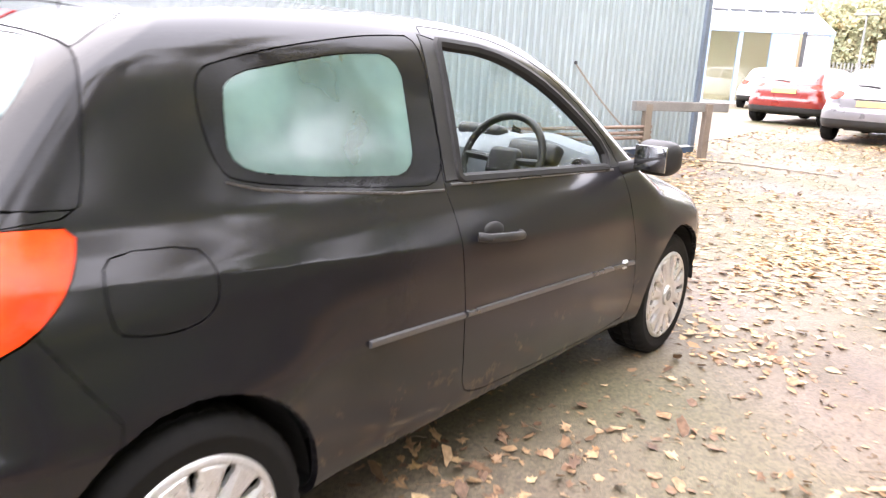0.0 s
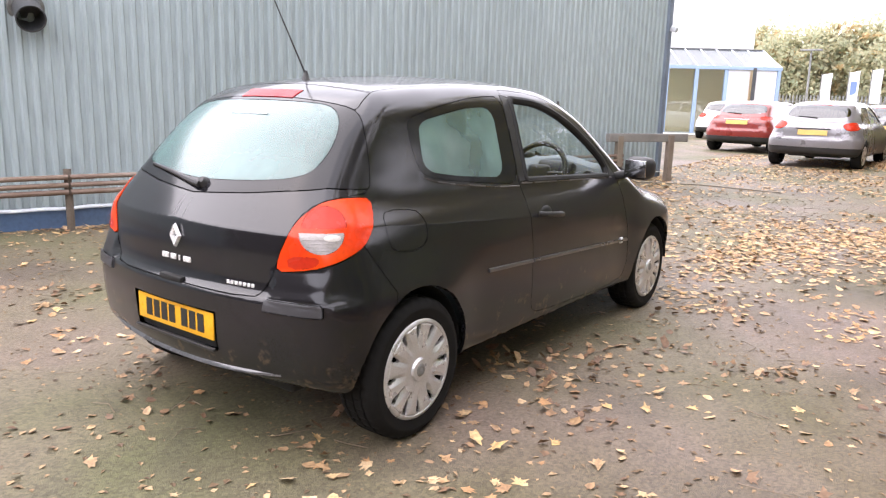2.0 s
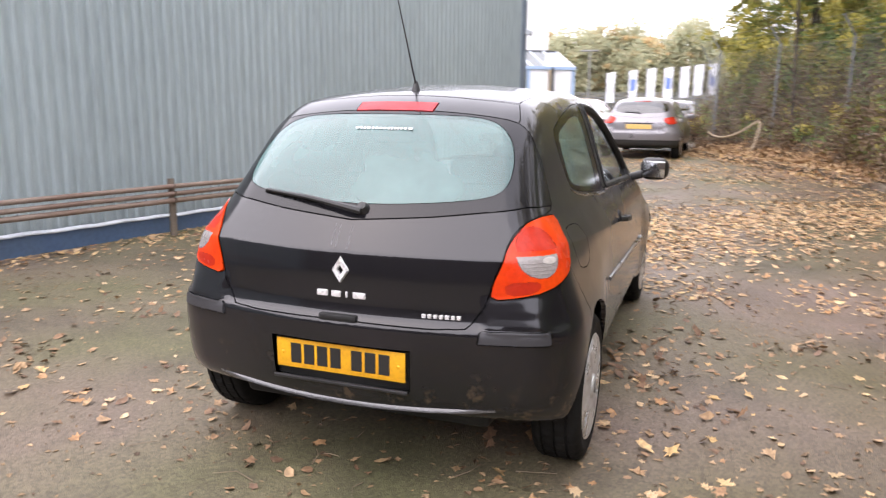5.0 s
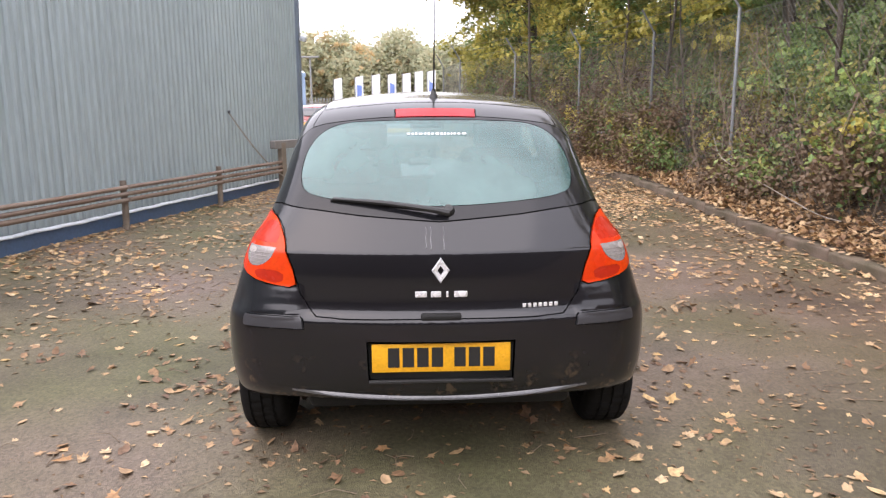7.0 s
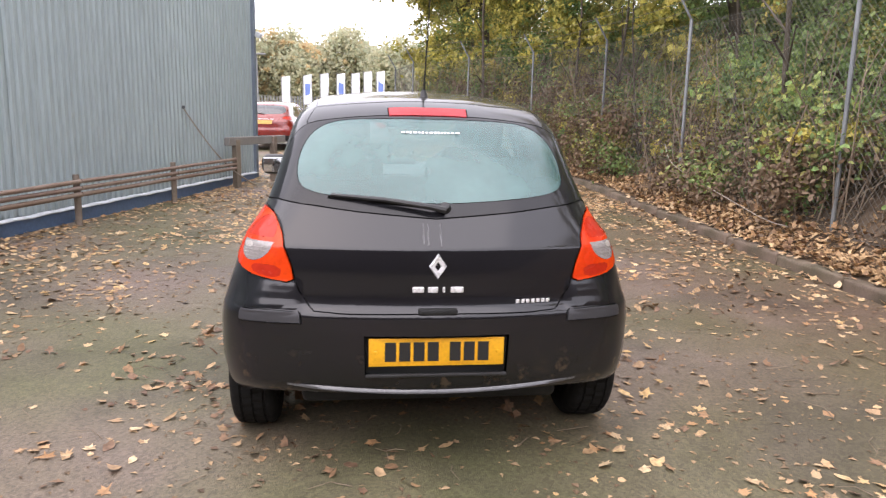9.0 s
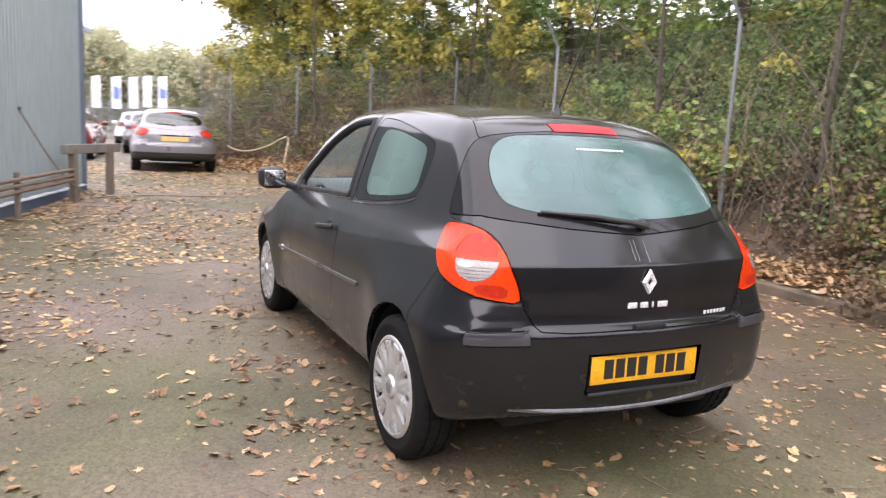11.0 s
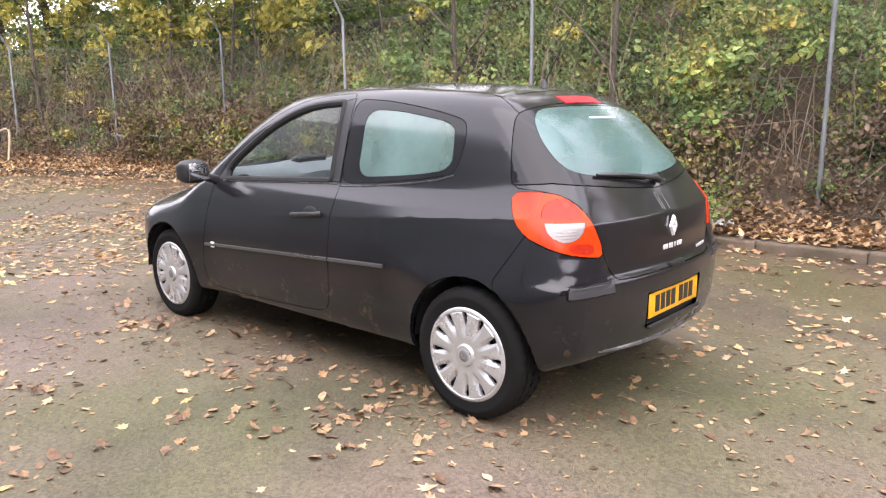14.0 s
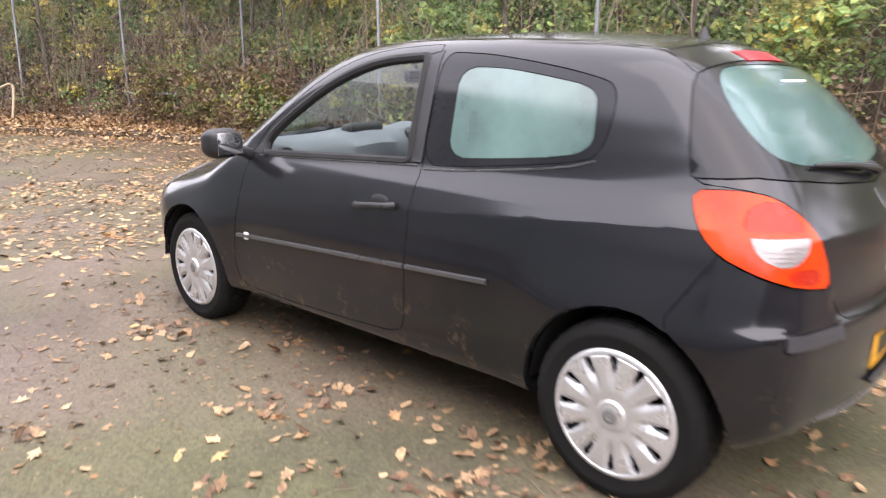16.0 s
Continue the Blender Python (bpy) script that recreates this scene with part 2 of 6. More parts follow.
def box_into(bm, size, m=None, bevel=0.0, segments=2):
    """A bevelled box of that size about the origin of m."""
    made = bmesh.ops.create_cube(bm, size=1)["verts"]
    bmesh.ops.scale(bm, vec=size, verts=made)
    if bevel:
        edges = list({e for v in made for e in v.link_edges})
        made = bmesh.ops.bevel(bm, geom=edges, offset=bevel, segments=segments, profile=0.5, affect="EDGES")["verts"]
        made = list({v for v in made})
        seen, stack = set(made), list(made)
        while stack:
            for e in stack.pop().link_edges:
                for w in e.verts:
                    if w not in seen:
                        seen.add(w)
                        stack.append(w)
        made = list(seen)
    if m is not None:
        bmesh.ops.transform(bm, matrix=m, verts=made)
    return made


def tube_into(bm, points, radius, sides=8, radius_end=None, caps=True):
    """A round bar along a line of points, tapering."""
    pts = [Vector(p) for p in points]
    rings = []
    for i, p in enumerate(pts):
        way = (pts[min(i + 1, len(pts) - 1)] - pts[max(i - 1, 0)]).normalized()
        side = way.orthogonal().normalized() if i == 0 else (side - way * side.dot(way)).normalized()
        up = way.cross(side)
        r = radius if radius_end is None else radius + (radius_end - radius) * i / (len(pts) - 1)
        rings.append([bm.verts.new(p + (side * math.cos(a) + up * math.sin(a)) * r) for a in (2 * math.pi * k / sides for k in range(sides))])
    for a, b in zip(rings, rings[1:]):
        for k in range(sides):
            bm.faces.new((a[k], a[(k + 1) % sides], b[(k + 1) % sides], b[k]))
    if caps:
        bm.faces.new(rings[0][::-1])
        bm.faces.new(rings[-1])


def lathe_into(bm, profile, steps, m=None, close=False):
    """Turns (radius, height) pairs round the x axis; height along x."""
    rings = []
    for r, h in profile:
        rings.append([bm.verts.new((h, r * math.cos(2 * math.pi * k / steps), r * math.sin(2 * math.pi * k / steps))) for k in range(steps)])
    pairs = list(zip(rings, rings[1:])) + ([(rings[-1], rings[0])] if close else [])
    for a, b in pairs:
        for k in range(steps):
            bm.faces.new((a[k], b[k], b[(k + 1) % steps], a[(k + 1) % steps]))
    if m is not None:
        bmesh.ops.transform(bm, matrix=m, verts=[v for ring in rings for v in ring])
    return rings


def rounded(points, times=2, closed=True):
    """Cuts the corners of an outline, again and again."""
    pts = [tuple(p) for p in points]
    for _ in range(times):
        out = []
        n = len(pts)
        for i in range(n if closed else n - 1):
            a, b = np.array(pts[i]), np.array(pts[(i + 1) % n])
            out += [tuple(a * 0.75 + b * 0.25), tuple(a * 0.25 + b * 0.75)]
        pts = out if closed else [pts[0]] + out + [pts[-1]]
    return pts


def inside(points, poly):
    """Which of the (n, 2) points lie in the outline."""
    points, hit = np.asarray(points, float), np.zeros(len(points), bool)
    x, y = points[:, 0], points[:, 1]
    for (ax, ay), (bx, by) in zip(poly, poly[1:] + poly[:1]):
        cross = (ay > y) != (by > y)
        with np.errstate(divide="ignore", invalid="ignore"):
            hit ^= cross & (x < (bx - ax) * (y - ay) / (by - ay) + ax)
    return hit


def smooth_step(a, b, v):
    s = np.clip((np.asarray(v, float) - a) / (b - a), 0, 1)
    return s * s * (3 - 2 * s)

# ---- the hatchback's skin: one smooth implicit form, y forward from the rear axle, z up from the ground ----
def curve_of(pairs):
    """A smooth function through the given (position, value) pairs."""
    px = np.array([p[0] for p in pairs], float)
    pv = np.array([p[1] for p in pairs], float)
    d = np.diff(pv) / np.diff(px)
    m = np.concatenate([[d[0]], np.where(d[:-1] * d[1:] > 0, 2 * d[:-1] * d[1:] / (d[:-1] + d[1:] + 1e-12), 0), [d[-1]]])

    def value(q):
        q = np.clip(np.asarray(q, float), px[0], px[-1])
        i = np.clip(np.searchsorted(px, q) - 1, 0, len(px) - 2)
        h = px[i + 1] - px[i]
        s = (q - px[i]) / h
        return (pv[i] * (1 + 2 * s) * (1 - s) ** 2 + pv[i + 1] * s * s * (3 - 2 * s)
                + m[i] * h * s * (1 - s) ** 2 - m[i + 1] * h * s * s * (1 - s))
    return value


SIDE_X = curve_of([(0.15, .73), (.25, .775), (.34, .80), (.47, .812), (.60, .812), (.72, .802), (.82, .783), (.90, .754),
                   (.96, .722), (1.0, .703), (1.10, .671), (1.2, .638), (1.3, .603), (1.4, .563), (1.5, .52), (1.6, .46)])
REAR_Y = curve_of([(.15, -.40), (.24, -.50), (.32, -.572), (.385, -.596), (.48, -.607), (.57, -.611), (.622, -.609), (.640, -.603), (.652, -.590), (.668, -.580),
                   (.70, -.573), (.80, -.566), (.872, -.556), (.882, -.5535), (.892, -.547), (.94, -.514), (.985, -.482), (1.05, -.432), (1.2, -.300), (1.38, -.135), (1.6, .10)])
ROOF_Z = curve_of([(-.8, 1.24), (-.3, 1.365), (-.12, 1.410), (0, 1.436), (.14, 1.458), (.4, 1.482), (.8, 1.498), (1.1, 1.498), (1.35, 1.484),
                   (1.5, 1.462), (1.7, 1.400), (1.9, 1.300), (2.1, 1.180), (2.28, 1.060), (2.42, .985), (2.7, .915), (3.0, .84), (3.2, .745), (3.36, .58), (3.5, .4)])
FACET = curve_of([(.15, 0), (.630, 0), (.645, .007), (.655, .014), (.668, .017), (.70, .014), (.73, .008), (.77, 0), (1.7, 0)])
FRONT_Y = curve_of([(.15, 3.18), (.3, 3.29), (.45, 3.34), (.6, 3.345), (.75, 3.31), (.95, 3.2), (1.6, 2.9)])


def smooth_max(a, b, r):
    return np.maximum(a, b) + np.maximum(r - np.abs(a - b), 0) ** 2 / (4 * r)


def car_skin(x, y, z):
    """Below zero inside the bodywork."""
    x = np.abs(x)
    low = np.clip((.80 - z) / .25, 0, 1)
    low = low * low * (3 - 2 * low)
    flare = .036 * low * (np.exp(-((y + .07) / .40) ** 4) + np.exp(-((y - 2.55) / .42) ** 4))
    taper = -.047 * smooth_step(.40, -.50, y) * smooth_step(.66, 1.16, z) - .09 * np.clip((y - 2.2) / 1.0, 0, 1) ** 2
    crease = .0085 * np.exp(-np.abs(z - .890 + .075 * y) / .055) * smooth_step(1.9, .5, y)
    hull = x - SIDE_X(z) - flare - taper - crease
    crown = np.where(y < 1.4, .05, .05 + .03 * np.clip((y - 1.4) / .6, 0, 1))
    hull = smooth_max(hull, z - ROOF_Z(y) + crown * (x / .55) ** 2, .085)
    hull = smooth_max(hull, REAR_Y(z) + .20 * x * x - y, .17) - FACET(z) * smooth_step(.505, .545, x) * smooth_step(.240, .130, .70 * x + .714 * y) * smooth_step(.0, -.2, y)
    hull = smooth_max(hull, y - FRONT_Y(z) + .42 * x * x, .28)
    return smooth_max(hull, .235 + .06 * smooth_step(-.22, -.50, y) - z, .06)

# ---- the hatchback ----
AXLES = ((-.022, .736), (2.540, .702))
OBLIQUE = ((0.70, 0.714, 0), (0, 0, 1), (0.714, -0.70, 0))
FLANK = ((0, 1, 0), (0, 0, 1), (1, 0, 0))
BACK = ((1, 0, 0), (0, 0, 1), (0, -1, 0))
ABOVE = ((1, 0, 0), (0, 1, 0), (0, 0, 1))


def on_skin(origins, ways, reach=2.6):
    """Where rays from inside leave the bodywork."""
    lo, hi = np.zeros(len(origins)), np.full(len(origins), reach)
    for _ in range(34):
        mid = (lo + hi) / 2
        p = origins + mid[:, None] * ways
        out = car_skin(p[:, 0], p[:, 1], p[:, 2]) > 0
        hi, lo = np.where(out, mid, hi), np.where(out, lo, mid)
    return origins + lo[:, None] * ways


def skin_normals(p):
    e, g = 1e-3, []
    for k in range(3):
        d = np.zeros(3)
        d[k] = e
        g.append(car_skin(*(p + d).T) - car_skin(*(p - d).T))
    g = np.stack(g, 1)
    g[np.abs(p[:, 0]) < 1e-5, 0] = 0
    return g / (np.linalg.norm(g, axis=1, keepdims=True) + 1e-12)


def flank_x(y, z):
    return float(on_skin(np.array([[0.0, y, z]]), np.array([[1.0, 0, 0]]))[0, 0])


def half_skin(step):
    """The right half of the skin as a bmesh of quads about a spine inside the car."""
    tilt = np.radians(np.linspace(-90, 90, int(2.6 / step)))
    back = np.radians(np.linspace(90, 2, int(1.15 / step)))
    front = np.radians(np.linspace(2, 90, int(0.75 / step)))
    rows = [(0.2, -a) for a in back] + [(y, 0.0) for y in np.linspace(0.2, 2.6, int(2.4 / step))] + [(2.6, a) for a in front]
    o, w = [], []
    for y, a in rows:
        for t in tilt:
            o.append((0, y, 0.7))
            w.append((math.cos(a) * math.cos(t), math.sin(a), math.cos(a) * math.sin(t)))
    p = on_skin(np.array(o, float), np.array(w, float))
    p[np.abs(p[:, 0]) < 1e-6, 0] = 0
    bm = bmesh.new()
    n = len(tilt)
    vs = [bm.verts.new(q) for q in p]
    for i in range(len(rows) - 1):
        for k in range(n - 1):
            bm.faces.new((vs[i * n + k], vs[i * n + k + 1], vs[(i + 1) * n + k + 1], vs[(i + 1) * n + k]))
    bmesh.ops.remove_doubles(bm, verts=bm.verts, dist=1e-5)
    bmesh.ops.recalc_face_normals(bm, faces=bm.faces)
    return bm


def scored(bm, outline, view, closed=True, facing=0.12):
    """Cuts an outline, seen along a direction, into the skin."""
    a, b, d = (Vector(v) for v in view)
    us, vs = [q[0] for q in outline], [q[1] for q in outline]
    box = (min(us) - .05, max(us) + .05, min(vs) - .05, max(vs) + .05)
    bm.normal_update()
    near = []
    for f in bm.faces:
        c = f.calc_center_median()
        if box[0] < c.dot(a) < box[1] and box[2] < c.dot(b) < box[3] and f.normal.dot(d) > facing:
            near.append(f)
    pairs = list(zip(outline, outline[1:] + outline[:1])) if closed else list(zip(outline, outline[1:]))
    for (u0, v0), (u1, v1) in pairs:
        long = math.hypot(u1 - u0, v1 - v0)
        if long < 1e-6:
            continue
        eu, ev = (u1 - u0) / long, (v1 - v0) / long
        hit = []
        for f in near:
            c = f.calc_center_median()
            du, dv = c.dot(a) - u0, c.dot(b) - v0
            along, off = du * eu + dv * ev, abs(dv * eu - du * ev)
            if off < .045 and -.03 < along < long + .03:
                hit.append(f)
        if not hit:
            continue
        geom = hit + list({e for f in hit for e in f.edges}) + list({v for f in hit for v in f.verts})
        norm = d.cross(a * eu + b * ev)
        made = bmesh.ops.bisect_plane(bm, geom=geom, dist=1e-5, plane_co=a * u0 + b * v0, plane_no=norm)["geom"]
        near = [f for f in set(near) | {g for g in made if isinstance(g, bmesh.types.BMFace)} if f.is_valid]


def panel(name, p, normals, faces, mat, parent, label="", both=False, side=1, offset=0.0, gap=0.0028, depth=0.016, inner=False):
    """One panel of the skin as a mesh of its own: edges drawn in by a gap and folded inwards."""
    used = sorted({i for f in faces for i in f})
    index = {v: k for k, v in enumerate(used)}
    q, nn = p[used].copy(), normals[used].copy()
    local = [[index[i] for i in f] for f in faces]
    if both:
        twin = {}
        extra_q, extra_n = [], []
        for k in range(len(used)):
            if abs(q[k, 0]) < 1e-5:
                twin[k] = k
            else:
                twin[k] = len(used) + len(extra_q)
                extra_q.append(q[k] * (-1, 1, 1))
                extra_n.append(nn[k] * (-1, 1, 1))
        local += [[twin[k] for k in f][::-1] for f in local]
        if extra_q:
            q, nn = np.vstack([q, extra_q]), np.vstack([nn, extra_n])
    elif side < 0:
        q, nn = q * (-1, 1, 1), nn * (-1, 1, 1)
        local = [f[::-1] for f in local]
    count = {}
    for f in local:
        for i, j in zip(f, f[1:] + f[:1]):
            count[(min(i, j), max(i, j))] = count.get((min(i, j), max(i, j)), 0) + 1
    edge_of = [(i, j) for f in local for i, j in zip(f, f[1:] + f[:1]) if count[(min(i, j), max(i, j))] == 1]
    inward = np.zeros_like(q)
    for i, j in edge_of:
        for k in (i, j):
            inward[k] += np.cross(nn[k], q[j] - q[i])
    rim = sorted({i for e in edge_of for i in e})
    inward -= nn * (inward * nn).sum(1, keepdims=True)
    inward /= np.linalg.norm(inward, axis=1, keepdims=True) + 1e-9
    q = q + nn * offset
    if gap:
        q[rim] += inward[rim] * gap
    verts, norms, polys = list(q), list(nn), list(local)
    if depth:
        top = {i: len(verts) + k for k, i in enumerate(rim)}
        verts += [q[i] for i in rim]
        norms += [-inward[i] for i in rim]
        low = {i: len(verts) + k for k, i in enumerate(rim)}
        verts += [q[i] - nn[i] * depth for i in rim]
        norms += [-inward[i] for i in rim]
        polys += [[top[j], top[i], low[i], low[j]] for i, j in edge_of]
    if inner:
        polys = [f[::-1] for f in polys]
        norms = [-n for n in norms]
    return linked(name, verts, polys, mat, parent, label, True, norms)


DOOR_GLASS = rounded([(1.935, .952), (1.87, .955), (1.04, .988), (.985, .990), (.988, 1.04), (1.008, 1.345), (1.012, 1.392), (1.06, 1.390), (1.26, 1.378), (1.43, 1.333), (1.605, 1.258), (1.79, 1.143), (1.94, 1.03)], 1)
QUARTER = rounded([(.912, .984), (.918, 1.20), (.925, 1.408), (.80, 1.405), (.66, 1.395), (.40, 1.357), (.23, 1.322), (.155, 1.297), (.138, 1.21), (.160, 1.075), (.23, 1.052), (.375, 1.03), (.71, .995)], 2)
QUARTER_CLEAR = rounded([(.79, 1.024), (.805, 1.19), (.82, 1.352), (.62, 1.350), (.40, 1.318), (.225, 1.287), (.203, 1.20), (.193, 1.085), (.375, 1.055), (.60, 1.035)], 2)
DOOR = rounded([(.902, .990), (.905, .774), (.91, .42), (.93, .345), (.985, .318), (1.06, .308), (1.56, .288), (2.035, .289), (2.094, .358), (2.086, .557), (2.04, .839), (2.025, .95),
                (1.985, 1.04), (1.83, 1.175), (1.63, 1.305), (1.44, 1.385), (1.26, 1.425), (1.0, 1.440), (.945, 1.435), (.922, 1.20)], 1)
PILLAR = [(.914, .992), (.935, 1.415), (1.008, 1.40), (.982, .992)]
LAMP = rounded([(.362, 1.004), (.374, .93), (.366, .885), (.335, .838), (.270, .805), (.200, .780), (.10, .757), (.012, .745), (.020, .80), (.041, .85), (.065, .90), (.100, .945), (.165, .992), (.215, 1.007), (.290, 1.012)], 1)
REVERSE = [(.178 + .079 * math.cos(a), .892 + .068 * math.sin(a)) for a in np.radians(np.linspace(180, 360, 19))]
FOG = rounded([(.058, .806), (.150, .812), (.172, .800), (.150, .778), (.062, .764)], 1)
INDICATOR = [(.188 + .078 * math.cos(a), .912 + .070 * math.sin(a)) for a in np.radians(np.linspace(0, 180, 19))]
BULB = [(.216 + .030 * math.cos(2 * math.pi * k / 16), .878 + .010 * math.sin(2 * math.pi * k / 16)) for k in range(16)]
HATCH = rounded([(-.064, 1.379), (.058, 1.376), (.198, 1.361), (.300, 1.340), (.332, 1.308), (.346, 1.25), (.356, 1.18), (.364, 1.10), (.364, 1.022), (.266, 1.016), (.166, .996), (.093, .945),
                 (.036, .85), (.004, .742), (-.035, .668), (-.079, .640), (-.423, .643), (-.60, .643), (-.60, 1.379)], 1)
GLASS_BASE = [(.42, 1.030), (.30, 1.038), (.206, 1.045), (.05, 1.030), (-.104, 1.010), (-.343, .988), (-.60, .986)]
GLASS_CLEAR = rounded([(-.07, 1.362), (.08, 1.360), (.195, 1.352), (.240, 1.325), (.245, 1.26), (.205, 1.17), (.140, 1.10), (.06, 1.075), (-.03, 1.062), (-.188, 1.048), (-.314, 1.043), (-.60, 1.043), (-.60, 1.362)], 2)
BUMPER_EDGE = [(.338, .838), (.400, .745), (.463, .655), (.475, .20)]
PAD = [(-.040, .600), (-.034, .635), (-.022, .644), (.172, .646), (.182, .638), (.184, .606), (.176, .600)]
RECESS = [(-.02, .398), (.272, .398), (.276, .556), (-.02, .556)]
STOP_LAMP = [(-.05, -.098), (.168, -.093), (.170, -.030), (-.05, -.034)]
SPOILER = [(-.05, .030), (.30, .035), (.482, .052), (.512, -.05), (.500, -.30), (-.05, -.30)]
ROOF_PANEL = [(-.05, .035), (.30, .040), (.478, .062), (.488, .50), (.490, 1.0), (.480, 1.50), (-.05, 1.535)]
SCREEN = rounded([(-.1, 1.555), (.30, 1.545), (.50, 1.53), (.535, 1.60), (.585, 1.85), (.645, 2.12), (.655, 2.24), (.40, 2.325), (-.1, 2.345)], 1)
BONNET = rounded([(-.1, 2.40), (.45, 2.375), (.66, 2.30), (.68, 2.45), (.62, 2.85), (.52, 3.12), (.30, 3.22), (-.1, 3.24)], 1)
FUEL_FLAP = rounded([(-.11, .952), (.055, .945), (.090, .905), (.088, .84), (.055, .800), (-.02, .785), (-.125, .80), (-.15, .83), (-.145, .92)], 1)
HEADLAMP = rounded([(2.70, .835), (2.90, .82), (3.10, .755), (3.20, .66), (3.10, .62), (2.98, .66), (2.80, .74)], 1)
ARCHES = [[(cy + .350 * math.cos(2 * math.pi * k / 44), .297 + .350 * math.sin(2 * math.pi * k / 44)) for k in range(44)] for cy, _ in AXLES]


def build_car(car, paint, step=0.021, fine=True, lamp=LAMP, clear=GLASS_CLEAR):
    bm = half_skin(step)
    for arch in ARCHES:
        scored(bm, arch, FLANK)
    cuts = [(DOOR_GLASS, FLANK), (QUARTER, FLANK), (lamp, OBLIQUE), (HATCH, OBLIQUE), (SCREEN, ABOVE), (clear, OBLIQUE)]
    if fine:
        cuts += [(QUARTER_CLEAR, FLANK), (DOOR, FLANK), (PILLAR, FLANK), (REVERSE, OBLIQUE), (FOG, OBLIQUE), (INDICATOR, OBLIQUE), (BULB, OBLIQUE), (PAD, OBLIQUE), (RECESS, BACK),
                 (ROOF_PANEL, ABOVE), (SPOILER, ABOVE), (BONNET, ABOVE), (FUEL_FLAP, FLANK)]
    cuts += [(STOP_LAMP, ABOVE), (HEADLAMP, FLANK)]
    for outline, view in cuts:
        scored(bm, outline, view)
    scored(bm, GLASS_BASE, OBLIQUE, False)
    scored(bm, BUMPER_EDGE, OBLIQUE, False)
    for z in ((.872, .8815, .892, .902) if fine else ()):
        scored(bm, [(-.60, z), (.10, z)], OBLIQUE, False)
    for z in ((.622, .640, .652, .668) if fine else ()):
        scored(bm, [(-.60, z), (.36, z)], OBLIQUE, False)
    for up in ((-.008, 0, .008) if fine else ()):
        scored(bm, [(-.25, .909 + up), (1.9, .748 + up)], FLANK, False)
    if not fine:
        scored(bm, [(-.60, .46), (.60, .46)], OBLIQUE, False)
    bm.verts.index_update()
    bm.normal_update()
    p = np.array([v.co for v in bm.verts])
    faces = [[v.index for v in f.verts] for f in bm.faces]
    c = np.array([f.calc_center_median() for f in bm.faces])
    n = np.array([f.normal for f in bm.faces])
    bm.free()
    middle = np.abs(p[:, 0]) < 1e-5
    for _ in range(3):
        g = skin_normals(p)
        e = 1e-3
        slope = (car_skin(*(p + g * e).T) - car_skin(*(p - g * e).T)) / (2 * e)
        p = p - g * np.clip(car_skin(*p.T) / (slope + 1e-9), -.01, .01)[:, None]
        p[middle, 0] = 0
    normals = skin_normals(p)

    def within(outline, view, facing=0.1):
        a, b, d = (np.array(v, float) for v in view)
        return inside(np.stack([c @ a, c @ b], 1), list(outline)) & (n @ d > facing)

    kind = np.full(len(faces), "body", dtype=object)
    kind[within(BONNET, ABOVE) & fine] = "bonnet"
    kind[within(ROOF_PANEL, ABOVE, .5) & fine] = "roof"
    kind[within(SCREEN, ABOVE)] = "windscreen"
    w = c @ np.array(OBLIQUE[0])
    split = np.interp(c[:, 2], [.20, .655, .745, .838], [.475, .463, .400, .338])
    kind[(w < split) & (c[:, 1] < -.05) & (c[:, 2] < .90)] = "bumper"
    if fine:
        kind[within(RECESS, BACK)] = "recess"
        kind[within(PAD, OBLIQUE)] = "pad"
    else:
        kind[(kind == "bumper") & (c[:, 2] < .46)] = "valance"
    hatch = within(HATCH, OBLIQUE, -.3) & (c[:, 1] < 0)
    kind[hatch] = "hatch"
    base = np.interp(w, [-.6, -.343, -.104, .05, .206, .30, .42], [.986, .988, 1.010, 1.030, 1.045, 1.038, 1.030])
    kind[hatch & (c[:, 2] > base)] = "frit"
    kind[hatch & within(clear, OBLIQUE, -.3)] = "rear_glass"
    kind[within(lamp, OBLIQUE)] = "lamp"
    if fine:
        kind[within(FOG, OBLIQUE)] = "fog"
        kind[within(INDICATOR, OBLIQUE)] = "indicator"
        kind[within(REVERSE, OBLIQUE)] = "reverse"
        kind[within(BULB, OBLIQUE)] = "bulb"
    kind[within(STOP_LAMP, ABOVE) & (c[:, 2] > 1.345)] = "stop_lamp"
    if fine:
        kind[within(SPOILER, ABOVE) & (c[:, 2] > 1.30) & (kind == "body")] = "spoiler"
        kind[within(DOOR, FLANK)] = "door"
        kind[within(PILLAR, FLANK)] = "pillar"
    kind[within(QUARTER, FLANK)] = "quarter_border" if fine else "quarter"
    if fine:
        kind[within(QUARTER_CLEAR, FLANK)] = "quarter"
        kind[within(FUEL_FLAP, FLANK)] = "flap"
    kind[within(DOOR_GLASS, FLANK)] = "door_glass"
    kind[within(HEADLAMP, FLANK)] = "headlamp"
    for cy, _ in AXLES:
        kind[((c[:, 1] - cy) ** 2 + (c[:, 2] - .297) ** 2 < .3505 ** 2) & (c[:, 0] > .45)] = "none"
    lists = {k: [f for f, g in zip(faces, kind) if g == k] for k in set(kind)}

    def both(name, key, mat, label="", **more):
        if lists.get(key):
            return panel(name, p, normals, lists[key], mat, car, label, both=True, **more)

    def sides(name, key, mat, label="", parent=None, **more):
        return [panel(name, p, normals, lists[key], mat, parent[i] if parent else car, label, side=s, **more)
                for i, s in enumerate((1, -1))] if lists.get(key) else []

    body_faces = lists["body"]
